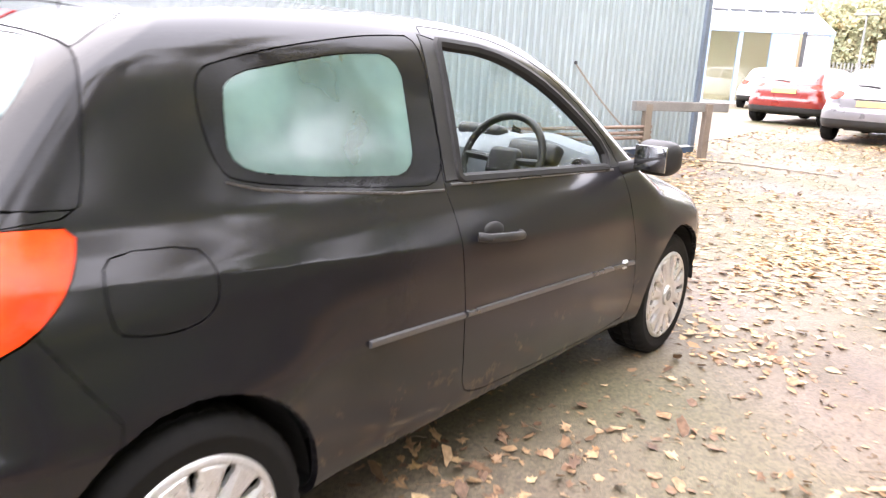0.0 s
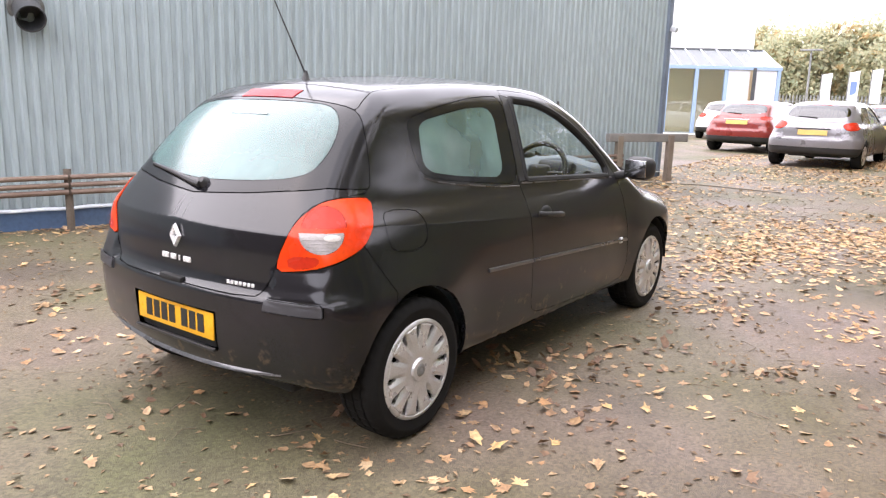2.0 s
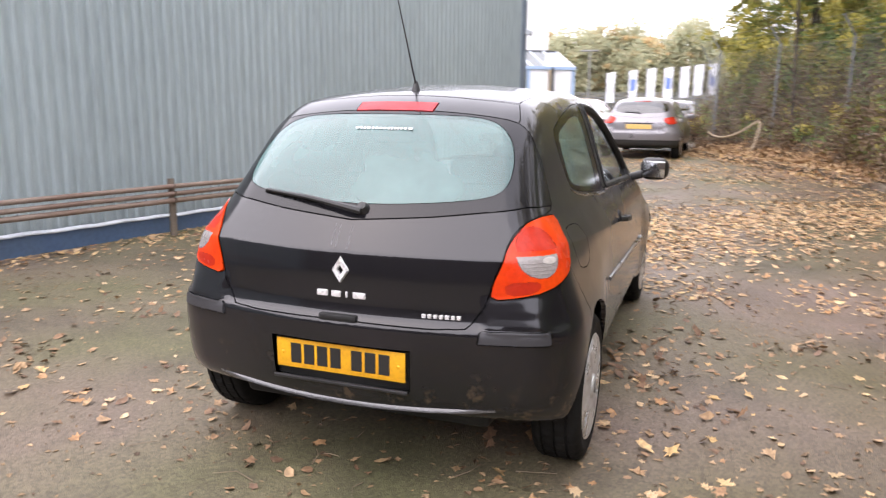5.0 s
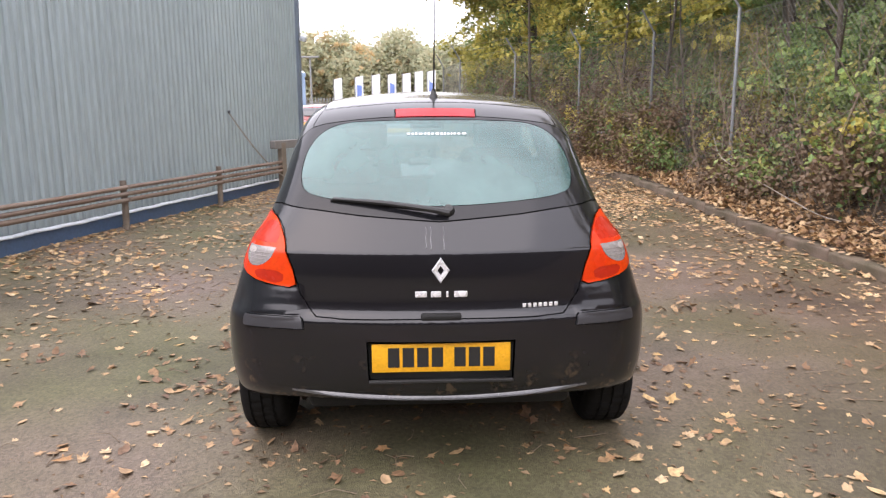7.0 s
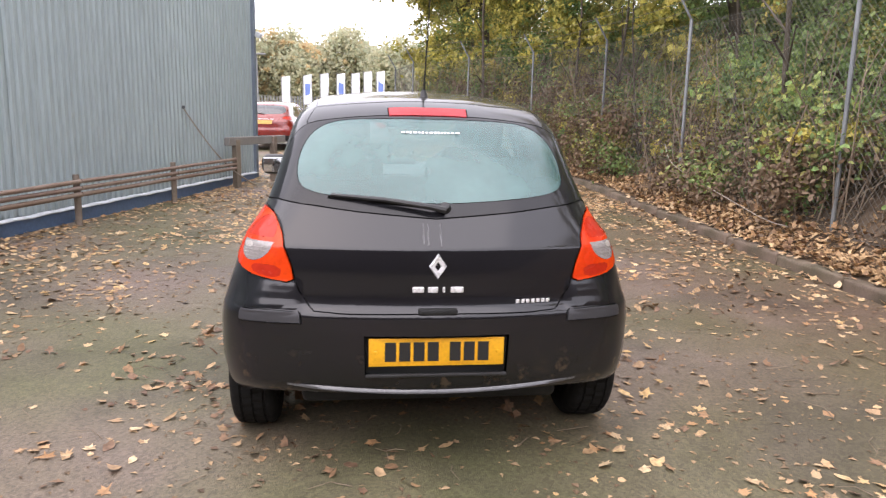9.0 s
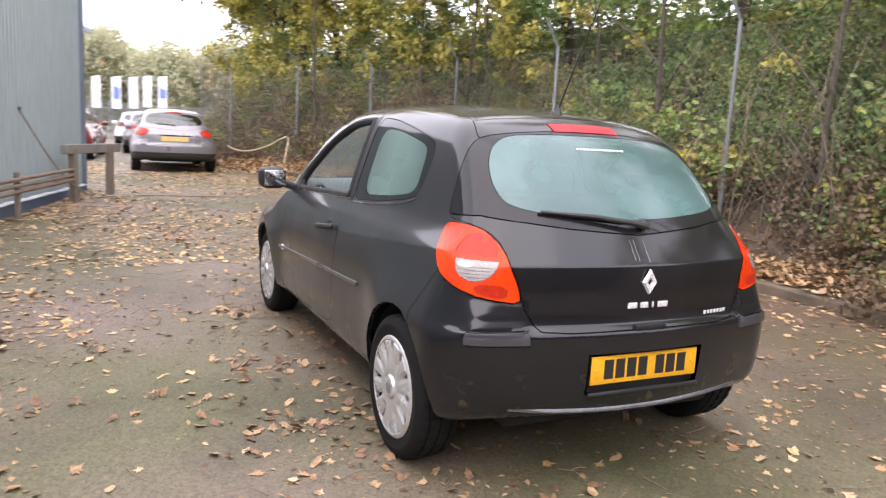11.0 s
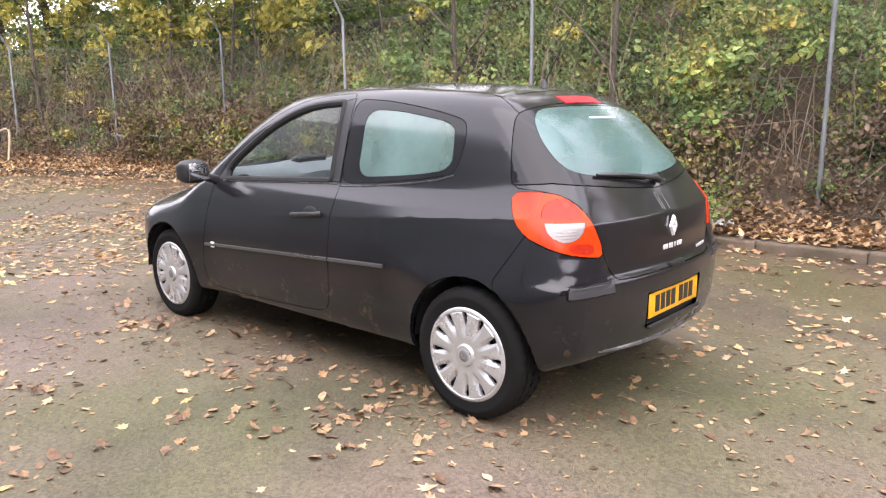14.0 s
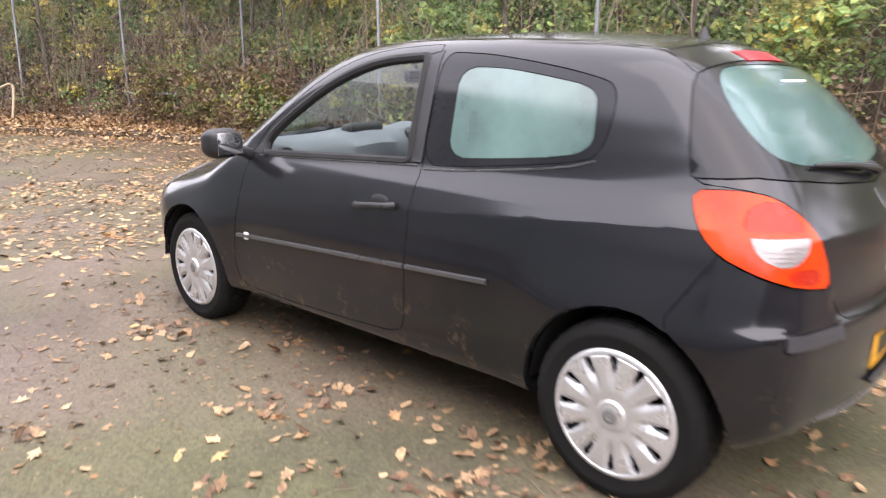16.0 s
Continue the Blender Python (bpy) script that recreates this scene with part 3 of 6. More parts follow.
    if fine:
        left = panel("side_body", p, normals, body_faces + lists["flap"], paint, car, "black painted body shell", side=-1, gap=.0012, depth=.02)
        panel("side_body", p, normals, body_faces, paint, car, "black painted body shell", side=1, gap=.0012, depth=.02)
        panel("fuel_flap", p, normals, lists["flap"], paint, car, side=1)
    else:
        both("body", "body", paint, gap=0.0, depth=.02)
    both("roof", "roof", paint)
    both("bonnet", "bonnet", paint)
    both("windscreen", "windscreen", M_GLASS, "clear windscreen", offset=-.006, gap=0, depth=0).visible_shadow = False
    both("rear_bumper", "bumper", paint, depth=.03)
    hatch_ob = both("tailgate", "hatch", paint)
    both("number_plate_recess", "recess", M_PLASTIC, offset=-.034, gap=0, depth=-.036)
    sides("bumper_pad", "pad", M_PAD, "dark grey rubbing pad", offset=.009, gap=.003, depth=.014)
    both("lower_valance", "valance", M_PLASTIC, "black lower bumper")
    frit = both("rear_window_border", "frit", M_FRIT if fine else paint, gap=.003)
    glass = both("rear_window", "rear_glass", M_GLASS_REAR if fine else M_GLASS_FAR, "misted rear window glass", offset=-.001, gap=0, depth=0)
    lamps = sides("tail_lamp", "lamp", M_ORANGE if fine else M_REDLAMP, "red and orange tail lamp", offset=.004, gap=.003, depth=.03)
    if fine:
        sides("reversing_lens", "reverse", M_CLEARLENS, "clear half-round reversing lens", lamps, offset=.0036, gap=-.0035, depth=0)
        sides("reflector", "bulb", M_BULB, "silver reflector", lamps, offset=.0044, gap=-.001, depth=0)
        sides("fog_lens", "fog", M_REDLAMP, "dark red fog lens", lamps, offset=.0034, gap=-.0035, depth=0)
        sides("brake_lens", "indicator", M_REDLAMP, "red brake lens", lamps, offset=.0034, gap=-.0035, depth=0)
        for i, s in enumerate((1, -1)):
            for v in (.838, .850, .862, .874):
                reach = .079 * math.sqrt(max(0.0, 1 - ((.892 - v) / .068) ** 2)) - .008
                line = [(u, v) for u in np.linspace(.178 - reach, .178 + reach * (.9 if v < .866 else .2), 7)]
                a, b, d = (np.array(q) for q in OBLIQUE)
                q = on_skin(np.array([a * u + b * w for u, w in line]), np.tile(d, (7, 1)))
                bm = bmesh.new()
                tube_into(bm, [tuple(r * (s, 1, 1) + d * (s, 1, 1) * .0042) for r in q], .0013, 5)
                part("lens_rib", bm, M_LENSRIB, lamps[i])
        both("spoiler", "spoiler", paint)
        sides("door", "door", paint, "black painted door")
        sides("door_pillar", "pillar", M_PLASTIC, "matt black pillar trim", offset=.001)
        sides("quarter_window_border", "quarter_border", M_FRIT, "", offset=-.001)
    both("high_brake_lamp", "stop_lamp", M_DEEPRED if not fine else M_STOP, "dull red high brake lamp", offset=.003)
    sides("quarter_window", "quarter", M_GLASS_SIDE if fine else M_GLASS_FAR, "misted quarter window glass", offset=-.002, gap=0, depth=0)
    for g in sides("door_window", "door_glass", M_GLASS, "clear door glass", offset=-.012, gap=0, depth=0):
        g.visible_shadow = False
    sides("headlamp", "headlamp", M_CLEARLENS, "clear headlamp", offset=.002)
    closed = [f for f, g in zip(faces, kind) if g not in ("none", "windscreen", "door_glass", "quarter", "rear_glass")]
    panel("cabin_lining", p, normals, closed, M_SEAL, car, "black inner lining and seals", both=True, offset=-.019, gap=0, depth=0)
    return car


def wheel_parts(far=False):
    """One wheel about the origin, its face towards +x: rim > tyre, hubcap."""
    steps = 48 if far else 144
    bm = bmesh.new()
    profile = [(.190, -.080), (.200, -.088), (.245, -.094), (.275, -.090), (.290, -.078), (.296, -.066)]
    if not far:
        profile += [(.297, -.052), (.290, -.050), (.290, -.042), (.298, -.040), (.2985, -.004), (.291, -.003), (.291, .004), (.2985, .005), (.298, .040), (.290, .042), (.290, .050), (.297, .052)]
    profile += [(.296, .066), (.290, .078), (.275, .090), (.262, .0935), (.258, .0955), (.250, .0955), (.246, .094), (.222, .0925), (.206, .088), (.198, .080)]
    rings = lathe_into(bm, profile, steps)
    if not far:
        for r, ring in enumerate(rings):
            if 4 <= r <= 19 and profile[r][0] > .286:
                for k, v in enumerate(ring):
                    if (k + (2 if r > 11 else 0)) % 4 == 0:
                        v.co.y *= .983
                        v.co.z *= .983
    tyre = bm
    rim = bmesh.new()
    lathe_into(rim, [(.0, .045), (.06, .045), (.19, .052), (.202, .082), (.204, .086), (.204, -.08), (.19, -.085), (.14, -.02), (.0, -.02)], 40)
    cap = bmesh.new()
    radii = [.004, .018, .026, .029, .031, .044, .050, .054, .070, .086, .102, .116, .128, .136, .140, .145, .150, .156, .162, .168, .174, .180, .184, .188, .192, .196, .202, .207, .211, .213]
    turns = 60 if far else 360
    slots = 12
    grid = []
    for r in radii:
        ring = []
        for k in range(turns):
            a = 2 * math.pi * k / turns
            wave = math.cos(slots * a)
            rise = .092 + .010 * (1 - (r / .213) ** 2)
            if r <= .030:
                rise += .004
            if .031 <= r <= .044:
                rise += .0035
            if .045 <= r <= .056:
                rise -= .006
            if .054 < r < .192:
                away = math.pi / slots - abs((a * slots / (2 * math.pi) + .5) % 1 - .5) * 2 * math.pi / slots
                groove = max(0.0, 1 - away * r / (.010 + .012 * min(1, r / .16)))
                rise += .004 * min(1, (r - .054) / .02) - .015 * groove * min(1, max(0, r - .085) / .045) * min(1, (.194 - r) / .012)
                rise -= .005 * smooth_step(.054, .066, r) * smooth_step(.20, .07, r)
            if r > .192:
                rise += .004
            if r > .205:
                rise -= (r - .205) * .9
            ring.append(cap.verts.new((rise, r * math.cos(a), r * math.sin(a))))
        grid.append(ring)
    cap.faces.new(grid[0])
    for i in range(len(radii) - 1):
        mid = (radii[i] + radii[i + 1]) / 2
        for k in range(turns):
            a = 2 * math.pi * (k + .5) / turns
            off = abs((a * slots / (2 * math.pi) + .5) % 1 - .5) * 2 * math.pi / slots
            off = math.pi / slots - off
            width = (.006 + .0075 * (mid - .136) / .056) * (1 - abs((mid - .164) / .0285) ** 6) ** .5 if .1356 < mid < .192 else 0
            if off * mid < width:
                continue
            cap.faces.new((grid[i][k], grid[i + 1][k], grid[i + 1][(k + 1) % turns], grid[i][(k + 1) % turns]))
    bmesh.ops.recalc_face_normals(cap, faces=cap.faces)
    if not far:
        edges = [e for e in cap.edges if len(e.link_faces) == 1]
        fresh = bmesh.ops.extrude_edge_only(cap, edges=edges)["geom"]
        for v in (g for g in fresh if isinstance(g, bmesh.types.BMVert)):
            v.co.x -= .014
    boss = bmesh.new()
    lathe_into(boss, [(.0, .1085), (.012, .1080), (.013, .1095), (.024, .1085), (.0275, .1060), (.0275, .098)], 28)
    return tyre, rim, cap, boss


def add_wheels(car, far=False):
    first = None
    for cy, cx in AXLES:
        for s in (1, -1):
            m = Matrix.Translation((s * cx, cy, .2985)) @ pose(0, 0, 0, 17 + 23 * cy, 0, 0 if s > 0 else 180)
            if first is None:
                tyre, rim, cap, boss = wheel_parts(far)
                rim_ob = part("wheel", rim, M_SEAL, car, "", True)
                tyre_ob = part("tyre", tyre, M_RUBBER, rim_ob, "black rubber tyre", True)
                cap_ob = part("hubcap", cap, M_HUBCAP, rim_ob, "silver slotted plastic hubcap", True)
                boss_ob = part("centre_boss", boss, M_STEEL_BOSS, rim_ob, "grey round centre emblem", True)
                first = (rim_ob, tyre_ob, cap_ob, boss_ob)
            else:
                rim_ob = new("wheel", first[0].data)
                rim_ob.parent = car
                for o in first[1:]:
                    q = new(o.name.split(".")[0], o.data)
                    q.parent = rim_ob
                    q["label"] = o["label"]
            rim_ob.matrix_local = m
    for cy, _ in AXLES:
        for s in (1, -1):
            bm = bmesh.new()
            grid = []
            for x in (.36, .60, .785):
                grid.append([bm.verts.new((s * x, cy + .347 * math.cos(a), .297 + .347 * math.sin(a))) for a in np.radians(np.linspace(2, 178, 28))])
            for a, b in zip(grid, grid[1:]):
                for k in range(27):
                    bm.faces.new((a[k], a[k + 1], b[k + 1], b[k]) if s < 0 else (a[k], b[k], b[k + 1], a[k + 1]))
            bm.faces.new(grid[0] if s < 0 else grid[0][::-1])
            part("wheel_arch_liner", bm, M_SEAL, car, "black wheel arch liner", False)

def rear_y(x, z):
    return float(on_skin(np.array([[x, 0.3, z]]), np.array([[0, -1.0, 0]]))[0, 1])


def skin_bar(bm, points, half, proud, flat=0.0):
    """A bar that lies on the flank along (y, z) points."""
    rings = []
    found = on_skin(np.array([(0.0, y, z) for y, z in points]), np.tile((1.0, 0, 0), (len(points), 1)))[:, 0]
    for (y, z), x in zip(points, found):
        rings.append([bm.verts.new(v) for v in ((x - .004, y, z - half), (x + proud * .8, y, z - half * .75), (x + proud, y, z), (x + proud * .8, y, z + half * .75), (x - .004, y, z + half))])
    for a, b in zip(rings, rings[1:]):
        for k in range(4):
            bm.faces.new((a[k], b[k], b[k + 1], a[k + 1]))
    bm.faces.new(rings[0])
    bm.faces.new(rings[-1][::-1])
    bmesh.ops.recalc_face_normals(bm, faces=bm.faces)


def mirrored(bm):
    bmesh.ops.scale(bm, vec=(-1, 1, 1), verts=bm.verts)
    bmesh.ops.reverse_faces(bm, faces=bm.faces)
    return bm


def dress_car(car):
    """What sits on the bodywork: strips, grips, door glasses, plate, emblem, wiper, aerial and the cabin."""
    for s in (1, -1):
        for lo, hi in ((.50, .899), (.911, 2.06)):
            bm = bmesh.new()
            ys = np.linspace(lo, hi, 26)
            skin_bar(bm, [(y, np.interp(y, [.5, 2.06], [.621, .556])) for y in ys], .0105, .012)
            part("rubbing_strip", bm if s > 0 else mirrored(bm), M_STRIP, car, "dark grey rubbing strip", True)
        bm = bmesh.new()
        x = flank_x(1.09, .815)
        pts = [(x + .006, .975, .828), (x + .034, 1.0, .826), (x + .042, 1.09, .820), (x + .034, 1.18, .812), (x + .006, 1.205, .810)]
        tube_into(bm, pts, .0115, 10)
        for v in bm.verts:
            v.co.z = .818 + (v.co.z - .818) * 1.25
        part("door_handle", bm if s > 0 else mirrored(bm), M_PLASTIC, car, "black pull handle", True)
        bm = bmesh.new()
        made = bmesh.ops.create_uvsphere(bm, u_segments=20, v_segments=10, radius=1)["verts"]
        bmesh.ops.transform(bm, matrix=Matrix.Translation((flank_x(1.09, .822) - .012, 1.075, .822)) @ Matrix.Diagonal((.016, .065, .040, 1)), verts=made)
        part("handle_recess", bm if s > 0 else mirrored(bm), M_SEAL, car, "", True)
        bm = bmesh.new()
        box_into(bm, (.012, .032, .036), pose(flank_x(1.985, .556) + .004, 1.985, .560), .004)
        part("side_repeater", bm if s > 0 else mirrored(bm), M_WHITE, car, "pale side repeater", True)
        # door mirror
        bm = bmesh.new()
        box_into(bm, (.175, .11, .140), None, .05, 5)
        for v in bm.verts:
            v.co.y += .05 * (v.co.x / .1) ** 2 * .5
            if v.co.y > 0:
                v.co.y *= 1.25
        bmesh.ops.transform(bm, matrix=pose(.872, 2.045, 1.005, 0, 0, -6), verts=bm.verts)
        shell = part("door_mirror", bm if s > 0 else mirrored(bm), M_PLASTIC, car, "black door mirror", True)
        bm = bmesh.new()
        box_into(bm, (.140, .006, .100), pose(.872, 1.985, 1.006, 0, 0, -6), .0025)
        part("mirror_glass", bm if s > 0 else mirrored(bm), M_MIRROR, shell, "mirror glass", True)
        bm = bmesh.new()
        box_into(bm, (.14, .07, .05), pose(.755, 2.05, .955, 0, -18, 0), .018, 3)
        part("mirror_foot", bm if s > 0 else mirrored(bm), M_PLASTIC, shell, "", True)
        bm = bmesh.new()
        tri = [(1.945, .955), (2.02, .955), (1.945, 1.035)]
        vs = [bm.verts.new((flank_x(y, z) + .003, y, z)) for y, z in tri] + [bm.verts.new((flank_x(y, z) - .01, y, z)) for y, z in tri]
        bm.faces.new(vs[:3]), bm.faces.new(vs[:2:-1])
        for k in range(3):
            bm.faces.new((vs[k], vs[k + 3], vs[(k + 1) % 3 + 3], vs[(k + 1) % 3]))
        bmesh.ops.recalc_face_normals(bm, faces=bm.faces)
        part("mirror_triangle", bm if s > 0 else mirrored(bm), M_PLASTIC, car)
        bm = bmesh.new()
        outline = DOOR_GLASS + DOOR_GLASS[:2]
        found = on_skin(np.array([(0.0, y, z) for y, z in outline]), np.tile((1.0, 0, 0), (len(outline), 1)))[:, 0]
        tube_into(bm, [(x - .010, y, z) for x, (y, z) in zip(found, outline)], .021, 8, None, False)
        part("window_seal", bm if s > 0 else mirrored(bm), M_SEAL, car, "black rubber window seal", True)
        # waist seal under the side glass
        bm = bmesh.new()
        skin_bar(bm, [(y, np.interp(y, [.93, 1.96], [.983, .946])) for y in np.linspace(.93, 1.96, 24)], .0045, .006)
        part("waist_seal", bm if s > 0 else mirrored(bm), M_STRIP, car, "", True)
        bm = bmesh.new()
        skin_bar(bm, [(y, np.interp(y, [.16, .25, .375, .71, .90], [1.062, 1.036, 1.017, .981, .971])) for y in np.linspace(.17, .895, 24)], .004, .004)
        part("quarter_window_trim", bm if s > 0 else mirrored(bm), M_STRIP, car, "", True)
    # registration plate with plain bars in place of its characters
    bm = bmesh.new()
    box_into(bm, (.520, .006, .111), pose(0, -.590, .492), .0025)
    plate = part("number_plate", bm, M_PLATE, car, "yellow rear number plate", True)
    x0 = -.196
    for k in range(7):
        bm = bmesh.new()
        box_into(bm, (.043, .003, .076), pose(x0 + .018, -.5935, .494), .0012)
        part("plate_mark", bm, M_PLATEMARK, plate)
        x0 += .0545 + (.030 if k == 3 else 0)
    for x in (-.235, .235):
        bm = bmesh.new()
        lathe_into(bm, [(0, .002), (.006, .0015), (.0075, 0)], 14, pose(x, -.593, .492, 0, 0, -90))
        part("plate_screw", bm, M_PLATE, plate, "", True)
    bm = bmesh.new()
    box_into(bm, (.545, .016, .014), pose(0, -.598, .402), .005)
    part("plate_ledge", bm, M_PLASTIC, car, "", True)
    bm = bmesh.new()
    box_into(bm, (.150, .03, .026), pose(0, -.592, .650), .008)
    part("tailgate_notch", bm, M_SEAL, car, "", True)
    # emblem: a plain upright lozenge with a hollow middle
    bm = bmesh.new()
    cz, yy = .820, rear_y(0, .82)
    outer = [(0, .050), (.034, 0), (0, -.050), (-.034, 0)]
    rings = []
    for k, d in ((1.0, 0.0), (.86, -.012), (.40, -.009), (.34, .0)):
        rings.append([bm.verts.new((x * k, yy - .003 + d, cz + z * k)) for x, z in outer])
    for a, b in zip(rings, rings[1:]):
        for k in range(4):
            bm.faces.new((a[k], a[(k + 1) % 4], b[(k + 1) % 4], b[k]))
    bmesh.ops.recalc_face_normals(bm, faces=bm.faces)
    part("tailgate_emblem", bm, M_BADGE, car, "chrome lozenge emblem")
    for x, wd in ((-.074, .044), (-.018, .038), (.024, .009), (.074, .050)):
        bm = bmesh.new()
        box_into(bm, (wd, .006, .023), pose(x, rear_y(x, .731) - .002, .731), .003)
        part("model_badge", bm, M_BADGE, car, "chrome badge bar", True)
    bm = bmesh.new()
    for k in range(7):
        x = .315 + .0205 * k
        box_into(bm, (.014, .004, .015), pose(x, rear_y(x, .680) - .001, .680, 0, 0, 8.3), .001)
    part("maker_badge", bm, M_BADGE, car, "row of small chrome badge bars", True)
    sticker = bmesh.new()
    x0 = -.122
    for wd in (.016, .012, .010, .018, .012, .010, .014, .018, .010, .010, .012, .006, .013, .014, .022):
        box_into(sticker, (wd * .8, .0012, .009 if wd > .011 else .012), pose(x0 + wd / 2, rear_y(0, 1.308) - .003, 1.308, -42), 0)
        x0 += wd + .0035
    part("window_sticker", sticker, M_WHITE, car, "row of small white printed bars")
    for x0, lo in ((-.052, .900), (-.034, .896), (.014, .893)):
        bm = bmesh.new()
        tube_into(bm, [(x0 + .0012 * math.sin(k * 1.3), rear_y(x0, z) + .0006, z) for k, z in enumerate(np.linspace(lo, .972, 9))], .0024, 5, .0012)
        part("dried_streak", bm, M_STREAK, car, "pale dried streak", True)
    bm = bmesh.new()
    rows = []
    for x in np.linspace(-.57, .57, 45):
        z, thin = .322 + .030 * (x / .57) ** 2, max(.12, 1 - (x / .57) ** 6)
        y0, y1 = rear_y(x, z + .014), rear_y(x, z)
        rows.append([bm.verts.new(q) for q in ((x, y0 + .006, z + .016 * thin), (x, y1 - .013 * thin, z + .004), (x, y1 - .015 * thin, z - .004), (x, y1 + .02, z - .016))])
    for a, b in zip(rows, rows[1:]):
        for k in range(3):
            bm.faces.new((a[k], b[k], b[k + 1], a[k + 1]))
    bmesh.ops.recalc_face_normals(bm, faces=bm.faces)
    part("bumper_lip", bm, M_LIP, car, "glossy bumper lip greyed for the sky's reflection", True)
    # rear wiper
    bm = bmesh.new()
    tube_into(bm, [(.035, rear_y(.035, 1.022) - .02, 1.022), (-.02, rear_y(0, 1.03) - .035, 1.035), (-.20, rear_y(-.2, 1.055) - .03, 1.058), (-.405, rear_y(-.405, 1.07) - .016, 1.070)], .015, 8, .006)
    wiper = part("rear_wiper", bm, M_PLASTIC, car, "black rear wiper", True)
    bm = bmesh.new()
    tube_into(bm, [(-.415, rear_y(-.415, 1.064) - .006, 1.062), (-.20, rear_y(-.2, 1.048) - .006, 1.046), (-.06, rear_y(-.06, 1.036) - .006, 1.034)], .006, 6)
    part("wiper_blade", bm, M_RUBBER, wiper, "", True)
    bm = bmesh.new()
    lathe_into(bm, [(0, .030), (.016, .028), (.024, .012), (.026, 0)], 20, Matrix.Translation((.035, rear_y(.035, 1.022) + .008, 1.022)) @ pose(0, 0, 0, 0, 0, -90) @ pose(0, 0, 0, 0, -40, 0))
    part("wiper_pivot", bm, M_PLASTIC, wiper, "", True)
    # aerial
    bm = bmesh.new()
    lathe_into(bm, [(.022, 0), (.018, .010), (.010, .035), (.006, .045), (0, .046)], 16, Matrix.Translation((0, .14, 1.452)) @ pose(0, 0, 0, 0, -90, 0))
    foot = part("aerial", bm, M_PLASTIC, car, "black roof aerial", True)
    bm = bmesh.new()
    lean = radians(30)
    tube_into(bm, [(0, .14 - s * math.sin(lean), 1.478 + s * math.cos(lean)) for s in (0, .1, .2, .35, .56)], .0045, 8, .002)
    part("aerial_rod", bm, M_PLASTIC, foot, "", True)
    # cabin
    bm = bmesh.new()
    box_into(bm, (1.34, 2.75, .03), pose(0, 1.05, .34), .01)
    part("cabin_floor", bm, M_LINING, car)
    for x in (.36, -.36):
        bm = bmesh.new()
        box_into(bm, (.50, .52, .17), pose(x, 1.12, .58, 8), .06, 4)
        part("seat_cushion", bm, M_SEAT, car, "dark grey cloth front seat", True)
        bm = bmesh.new()
        box_into(bm, (.48, .15, .64), None, .06, 4)
        for v in bm.verts:
            v.co.x *= 1 - .22 * max(0, v.co.z) / .32
            v.co.y += .03 * abs(v.co.x / .24) ** 2
        bmesh.ops.transform(bm, matrix=pose(x, .83, .89, 16), verts=bm.verts)
        part("seat_back", bm, M_SEAT, car, "dark grey cloth seat back", True)
        bm = bmesh.new()
        box_into(bm, (.26, .09, .17), pose(x, .72, 1.285, 10), .04, 4)
        for dx in (-.06, .06):
            tube_into(bm, [(x + dx, .745, 1.15), (x + dx, .725, 1.26)], .006, 8)
        part("headrest", bm, M_SEAT, car, "dark grey headrest", True)
    bm = bmesh.new()
    box_into(bm, (1.22, .46, .16), pose(0, .22, .62, 6), .05, 4)
    part("rear_seat_cushion", bm, M_SEAT, car, "dark grey rear bench", True)
    bm = bmesh.new()
    box_into(bm, (1.20, .14, .52), pose(0, .0, .86, 18), .05, 4)
    part("rear_seat_back", bm, M_SEAT, car, "dark grey rear bench back", True)
    for x in (-.36, .36):
        bm = bmesh.new()
        box_into(bm, (.24, .08, .13), pose(x, -.07, 1.14, 14), .035, 4)
        part("rear_headrest", bm, M_SEAT, car, "dark grey headrest", True)
    bm = bmesh.new()
    box_into(bm, (1.16, .34, .015), pose(0, -.24, .93), .005)
    part("parcel_shelf", bm, M_LINING, car)
    bm = bmesh.new()
    xs = np.linspace(-.66, .66, 33)
    prof = [(2.32, .975), (2.18, 1.010), (2.06, 1.012), (1.96, .995), (1.91, .945), (1.89, .85), (1.92, .74), (2.02, .62), (2.30, .60)]
    rows = []
    for x in xs:
        hump = .045 * math.exp(-((x - .36) / .17) ** 2)
        mid = .018 * math.exp(-((x) / .16) ** 2)
        rows.append([bm.verts.new((x, y - (.03 * math.exp(-(x / .2) ** 2) if z < .95 else 0) + .05 * (x / .66) ** 2, z + (hump if 1.93 < y < 2.15 else 0) + (mid if y < 2.2 and z > .9 else 0) - .02 * (x / .66) ** 2)) for y, z in prof])
    for a, b in zip(rows, rows[1:]):
        for k in range(len(prof) - 1):
            bm.faces.new((a[k], b[k], b[k + 1], a[k + 1]))
    bmesh.ops.recalc_face_normals(bm, faces=bm.faces)
    dash = part("dashboard", bm, M_DASH, car, "grey moulded dashboard", True)
    bm = bmesh.new()
    box_into(bm, (.26, .10, .10), pose(.36, 1.955, .965, -25), .03, 4)
    part("instrument_binnacle", bm, M_PLASTIC, dash, "black instrument panel", True)
